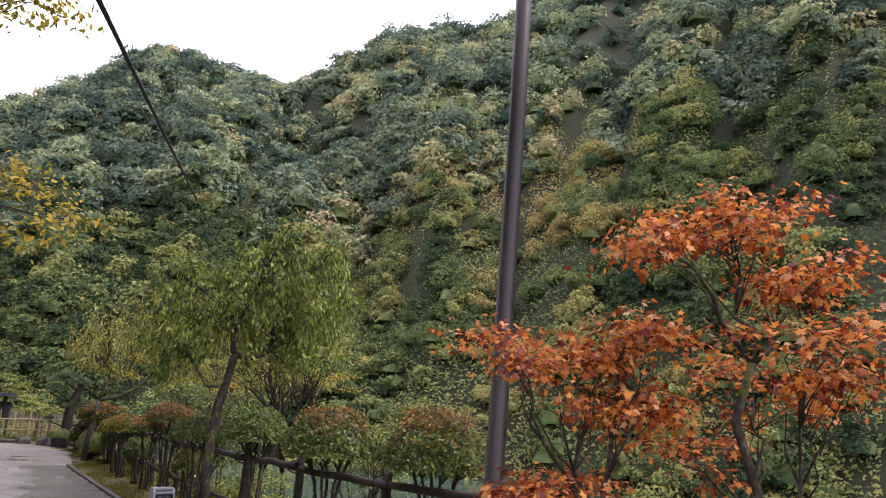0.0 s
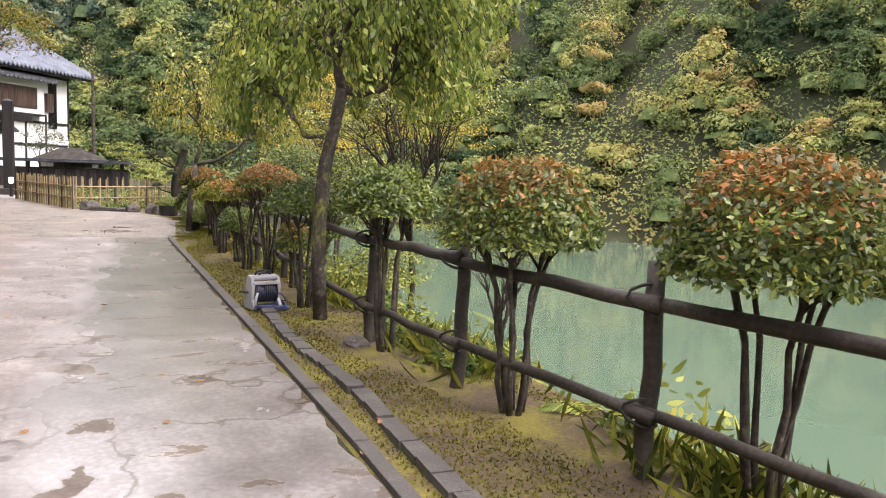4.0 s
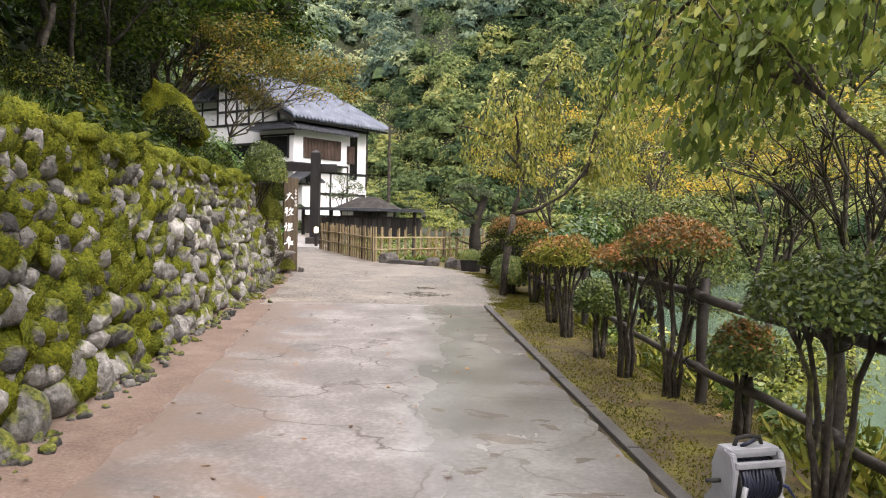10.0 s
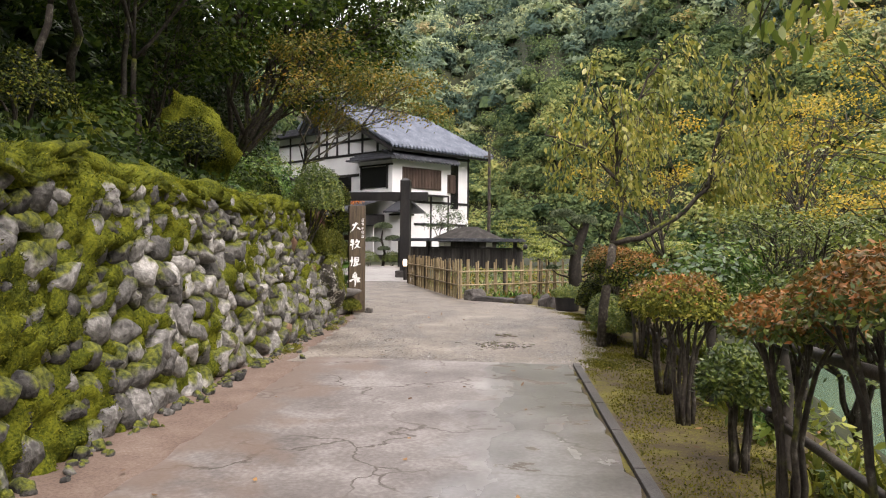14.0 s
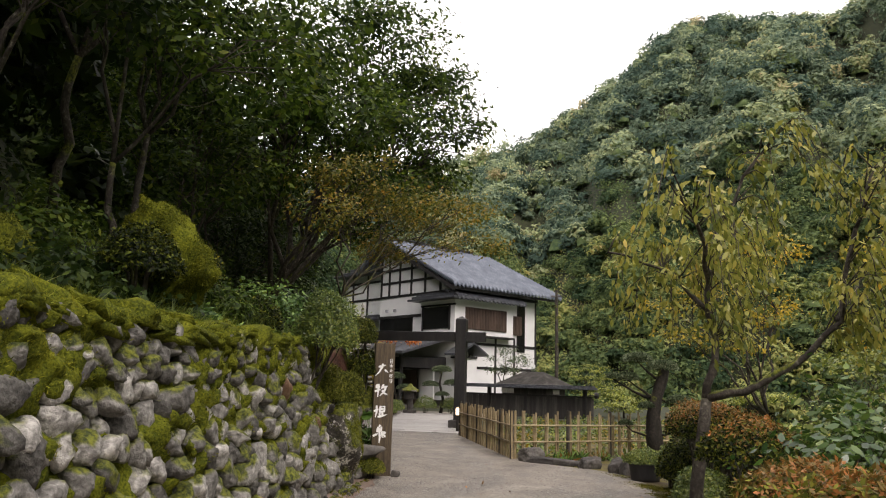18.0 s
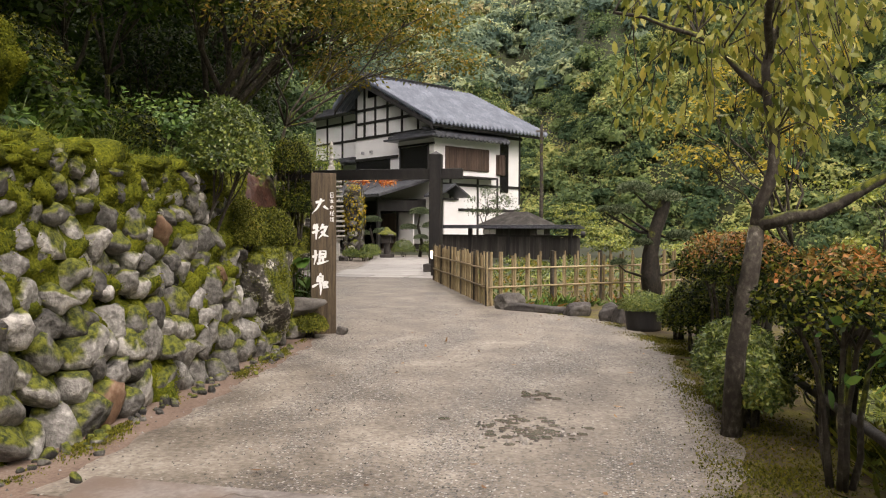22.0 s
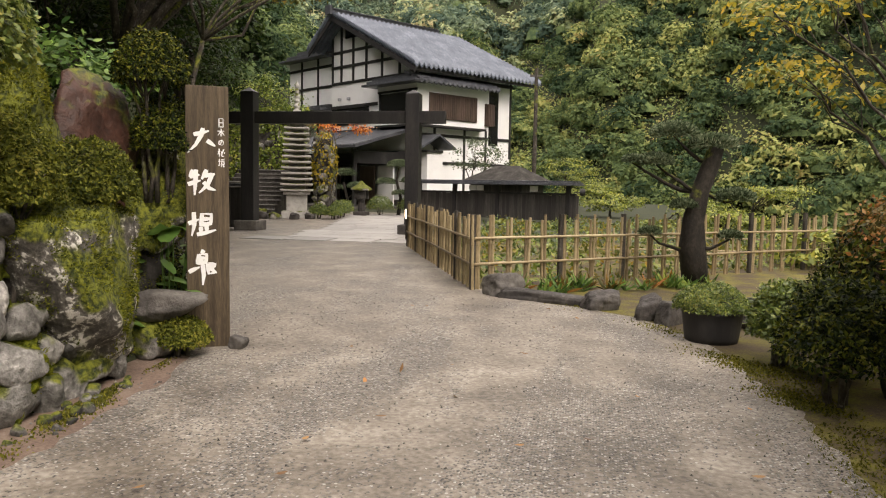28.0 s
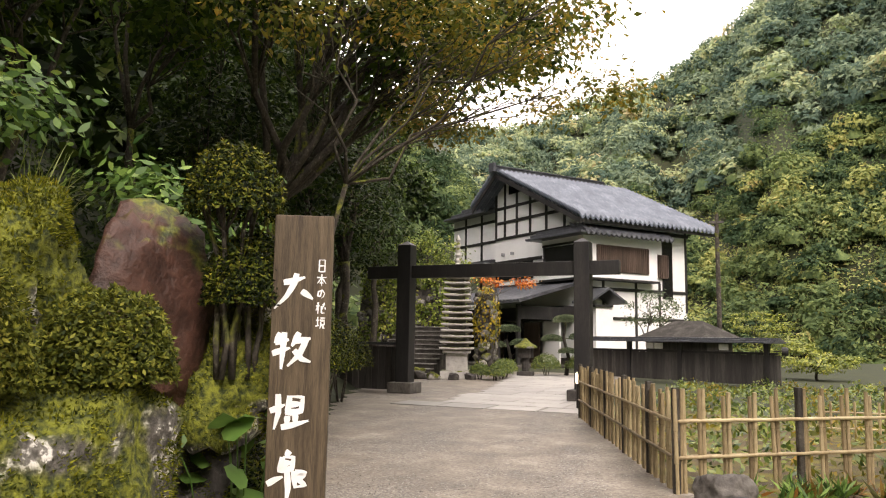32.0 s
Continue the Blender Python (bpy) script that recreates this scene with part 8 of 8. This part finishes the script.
# ---- hose reel ----
reel = thing("hose_reel", "grey portable hose reel with dark blue hose coiled on its drum", "hose reel", (4.82, -14.08, 0.02), 14)
for sx in (-1, 1):
    bm = bmesh.new()
    outline = [(-0.15, 0.0), (0.13, 0.0), (0.15, 0.05), (0.08, 0.12), (0.09, 0.27), (0.05, 0.36), (-0.02, 0.38), (-0.09, 0.36), (-0.12, 0.27), (-0.1, 0.12), (-0.17, 0.05)]
    for xx in (sx * 0.155 - 0.018, sx * 0.155 + 0.018):
        ring = [bm.verts.new((xx, a, b)) for a, b in outline]
        bm.faces.new(ring)
    bm.verts.ensure_lookup_table()
    k = len(outline)
    for q in range(k):
        bm.faces.new((bm.verts[q], bm.verts[(q + 1) % k], bm.verts[k + (q + 1) % k], bm.verts[k + q]))
    bmesh.ops.recalc_face_normals(bm, faces=bm.faces[:])
    bmesh.ops.bevel(bm, geom=bm.edges[:], offset=0.006, segments=2, affect="EDGES")
    part("side_frame", bm, M_PLASTIC, reel, "pale grey plastic side")
    part("flange", tube([(sx * 0.135, -0.01, 0.19), (sx * 0.128, -0.01, 0.19)], 0.128, 26), M_ROPE, reel)
part("top_cover", boxes((-0.165, 0.165, -0.07, 0.06, 0.33, 0.385), bevel=0.022), M_PLASTIC, reel)
part("front_lip", boxes((-0.16, 0.16, -0.125, -0.095, 0.285, 0.325), bevel=0.01), M_PLASTIC, reel)
part("drum", tube([(-0.13, -0.01, 0.19), (0.13, -0.01, 0.19)], 0.08, 20), M_ROPE, reel)
for lay, rr in ((0, 0.093), (1, 0.113)):
    coil = []
    for k in range(18 * 12 + 1):
        a = 2 * math.pi * k / 18
        coil.append((-0.115 + 0.23 * k / (18 * 12) + 0.01 * lay * math.sin(k), -0.01 + rr * math.cos(a), 0.19 + rr * math.sin(a)))
    part("hose", tube(coil, 0.0105, 6), M_NAVY, reel, "dark blue coiled hose", smooth=True)
part("front_bar", tube([(-0.15, -0.16, 0.02), (-0.145, -0.17, 0.14), (-0.12, -0.155, 0.2)], 0.016, 8), M_PLASTIC, reel, smooth=True)
part("handle", tube([(-0.09, 0, 0.38), (-0.075, 0, 0.425), (0.0, 0, 0.435), (0.075, 0, 0.425), (0.09, 0, 0.38)], 0.013, 8), M_ROPE, reel, smooth=True)
part("hose_end", tube([(-0.06, -0.02, 0.385), (-0.04, -0.05, 0.41), (0.02, -0.03, 0.42), (0.03, 0.03, 0.39)], 0.012, 7), M_NAVY, reel, smooth=True)
part("crank", tube([(-0.17, 0, 0.19), (-0.22, 0, 0.19), (-0.225, -0.04, 0.21), (-0.29, -0.04, 0.21)], 0.013, 8), M_ROPE, reel, smooth=True)
loose = []
for k in range(64):
    a = 2 * math.pi * k / 20
    loose.append((0.05 + (0.19 + 0.02 * math.sin(k * 0.4)) * math.cos(a), -0.14 + 0.12 * math.sin(a), 0.0 + 0.018 * (k / 20) + 0.01 * math.sin(a * 2)))
loose += [(0.24, -0.12, 0.09), (0.2, -0.1, 0.16), (0.1, -0.11, 0.2)]
part("loose_hose", tube(loose, 0.011, 6), M_NAVYBLUE, reel, "loose blue hose loops", smooth=True)

reel.scale = (0.88, 0.88, 0.88)

# ---- puddle in the gravel ----
M_PUDDLE = material("puddle_water", [(0.3, (0.09, 0.078, 0.064)), (0.7, (0.15, 0.13, 0.11))], 3, 0.06, 0.05, 30, roughvar=0.04, spec=0.9)
puddle = structure(new("water_puddle"), "shallow muddy puddle with pebbles in the gravel", "puddle")
rg = random.Random(5)
POOLS = [(3.07 + rg.gauss(0, 0.17), -4.4 + rg.gauss(0, 0.16), rg.uniform(0.012, 0.038)) for _ in range(70)] + [(3.05 + rg.gauss(0, 0.08), -3.3 + rg.gauss(0, 0.09), rg.uniform(0.015, 0.04)) for _ in range(14)]
for i, (cx, cy, r) in enumerate(POOLS):
    lift = 0.0126 + 0.00012 * i
    bm = bmesh.new()
    ring = [bm.verts.new((cx + r * 1.3 * math.cos(a) * q, cy + r * math.sin(a) * q, lift)) for a, q in ((k * 0.2618, 1 + 0.3 * noise.noise(Vector((math.cos(k * 0.2618) * 2, math.sin(k * 0.2618) * 2, cx * 9)))) for k in range(24))]
    low = [bm.verts.new((v.co.x, v.co.y, 0.004)) for v in ring]
    bm.faces.new(ring)
    for k in range(24):
        bm.faces.new((ring[k - 1], low[k - 1], low[k], ring[k]))
    bmesh.ops.recalc_face_normals(bm, faces=bm.faces[:])
    part("pool", bm, M_PUDDLE, puddle)

# ---- small litter: pebbles, fallen leaves, verge moss ----
rs = np.random.RandomState(88)
for i in range(40):
    by = rs.uniform(-21, -7)
    bx = float(bank_edge(by)) - rs.uniform(-0.1, 0.3)
    pl = thing("verge_plant", "low leafy plant with pale green and rusty leaves", "plant", (bx, by, 0), group="plants along the log fence")
    n = 110
    r = rs.uniform(0.12, 0.24)
    P, N = blob(rs, n, (0, 0, 0.02), (r, r, r * 0.8), 0.6, True)
    P[:, 2] = np.abs(P[:, 2])
    A, B = leaf_axes(rs, N + np.array([0, 0, 0.4]), 0.075, 0.035, 0.0, 0.8)
    mt = (M_CHERRY, M_BROAD, M_AZALEA, M_PALE)[i % 4]
    mesh_object("foliage", cards("foliage", P, A, B, mt, shape=LEAF), mt, pl)
rs = np.random.RandomState(91)
bm = bmesh.new()
for k in range(14000):
    y = rs.uniform(-6.4, 3.5)
    x = rs.uniform(float(slope_foot(y)) + 0.05, gravel_right(y))
    patch = math.exp(-((x - 3.07) ** 2 + (y + 4.4) ** 2) / 0.12)
    if rs.uniform() > 0.12 + 2 * patch + 0.6 * max(0.0, noise.noise(Vector((x * 1.1, y * 0.45, 4))) + 0.25 * (x < 1.8)):
        continue
    r = rs.uniform(0.005, 0.012) * (1.9 if patch > 0.3 else 1)
    v = [bm.verts.new((x + r * math.cos(a) * rs.uniform(0.7, 1.2), y + r * math.sin(a) * rs.uniform(0.7, 1.2), 0.008)) for a in (0.3, 1.8, 3.4, 5.0)]
    t = bm.verts.new((x, y, 0.012 + r * 0.8))
    for i in range(4):
        bm.faces.new((v[i - 1], v[i], t))
M_PEBBLE = material("pebble", [(0.25, (0.05, 0.047, 0.043)), (0.5, (0.14, 0.13, 0.117)), (0.75, (0.32, 0.3, 0.275))], 8, 0.7, 0.2, 60, island=0.6)
stuff(part("pebbles", bm, M_PEBBLE), "loose pebbles on the gravel drive", "pebbles")
n = 260
y = rs.uniform(-22, 3, n)
x = np.where(rs.uniform(0, 1, n) < 0.55, rs.uniform(4.75, 5.9, n), rs.uniform(1.0, 4.6, n))
P = np.stack([x, y, np.full(n, 0.036)], -1)
A = unit(rs.normal(size=(n, 3)) * np.array([1, 1, 0.12])) * rs.uniform(0.04, 0.08, (n, 1))
B = unit(np.cross(A, np.array([0, 0, 1.0]) + rs.normal(size=(n, 3)) * 0.2)) * 0.016
M_LITTER = leafmat("fallen_leaf", (0.09, 0.05, 0.025), (0.2, 0.11, 0.05), (0.35, 0.2, 0.08), (0.5, 0.2, 0.06), rough=0.7, tr=0.1)
stuff(mesh_object("fallen_leaves", cards("fallen_leaves", P, A, B, M_LITTER, shape=LEAF), M_LITTER), "scattered brown and orange fallen leaves", "leaves")
n = 110000
y = rs.uniform(-24, -1, n)
f = rs.uniform(0, 1, n)
kx = np.interp(y, [-30, -18.5, -6.1, 0], [4.95, 4.72, 4.02, 4.2])
x = kx + 0.17 + f * (bank_edge(y) - kx - 0.1)
keep = np.sin(y * 1.9 + 3 * np.sin(x * 2.2)) + np.sin(x * 5.1 + y * 0.7) + rs.normal(0, 0.4, n) + 0.9 * (f < 0.35) > -0.35
P = np.stack([x, y, np.full(n, 0.004)], -1)[keep]
m = len(P)
A, B = leaf_axes(rs, np.tile([[0, 0, 1.0]], (m, 1)) + 0.8 * rs.normal(size=(m, 3)), 0.022, 0.014, -0.6, 0.8)
stuff(mesh_object("verge_moss", cards("verge_moss", P, A, B, M_VERGEMOSS, shape=SPRAY), M_VERGEMOSS), "patchy yellow moss on the verge soil", "moss")
n = 70000
y = rs.uniform(-6.2, 3.2, n)
side = rs.uniform(0, 1, n) < 0.6
ge = np.array([gravel_right(q) for q in y])
x = np.where(side, ge + 0.12 + rs.normal(0, 0.17, n), slope_foot(y) + 0.1 + np.abs(rs.normal(0, 0.09, n)))
keep = np.sin(y * 2.3 + 2 * np.sin(x * 3.1)) + np.sin(y * 5.9 + x * 4) * 0.7 + rs.normal(0, 0.35, n) > 0.6
P = np.stack([x, y, np.full(n, 0.008)], -1)[keep]
m = len(P)
A, B = leaf_axes(rs, np.tile([[0, 0, 1.0]], (m, 1)) + 0.8 * rs.normal(size=(m, 3)), 0.02, 0.013, -0.6, 0.8)
stuff(mesh_object("edge_moss", cards("edge_moss", P, A, B, M_VERGEMOSS), M_VERGEMOSS), "thin yellow moss along the gravel edges", "moss")
n = 5200
y = rs.uniform(-20, -3, n)
x = bank_edge(y) - 0.12 + rs.normal(0, 0.16, n)
A = unit(rs.normal(size=(n, 3)) * np.array([0.7, 0.7, 0.1]) + np.array([0.1, 0, 0.7])) * rs.uniform(0.12, 0.34, (n, 1))
B = unit(np.cross(A, rs.normal(size=(n, 3)))) * 0.016
k = np.sin(y * 2.2) + rs.normal(0, 0.5, n) > 0.2
stuff(mesh_object("verge_plants", cards("verge_plants", np.stack([x, y, 0 * x], -1)[k], A[k], B[k], M_OLIVE, shape=LEAF, fold=0.7), M_OLIVE), "arching strap-leaved plants at the verge edge", "plants")
rock("verge_stone", 45, (5.32, -15.88, 0.03), (0.09, 0.08, 0.06), M_ROCK, "small grey stone on the verge", 20, 0.25, 0.7, 2)
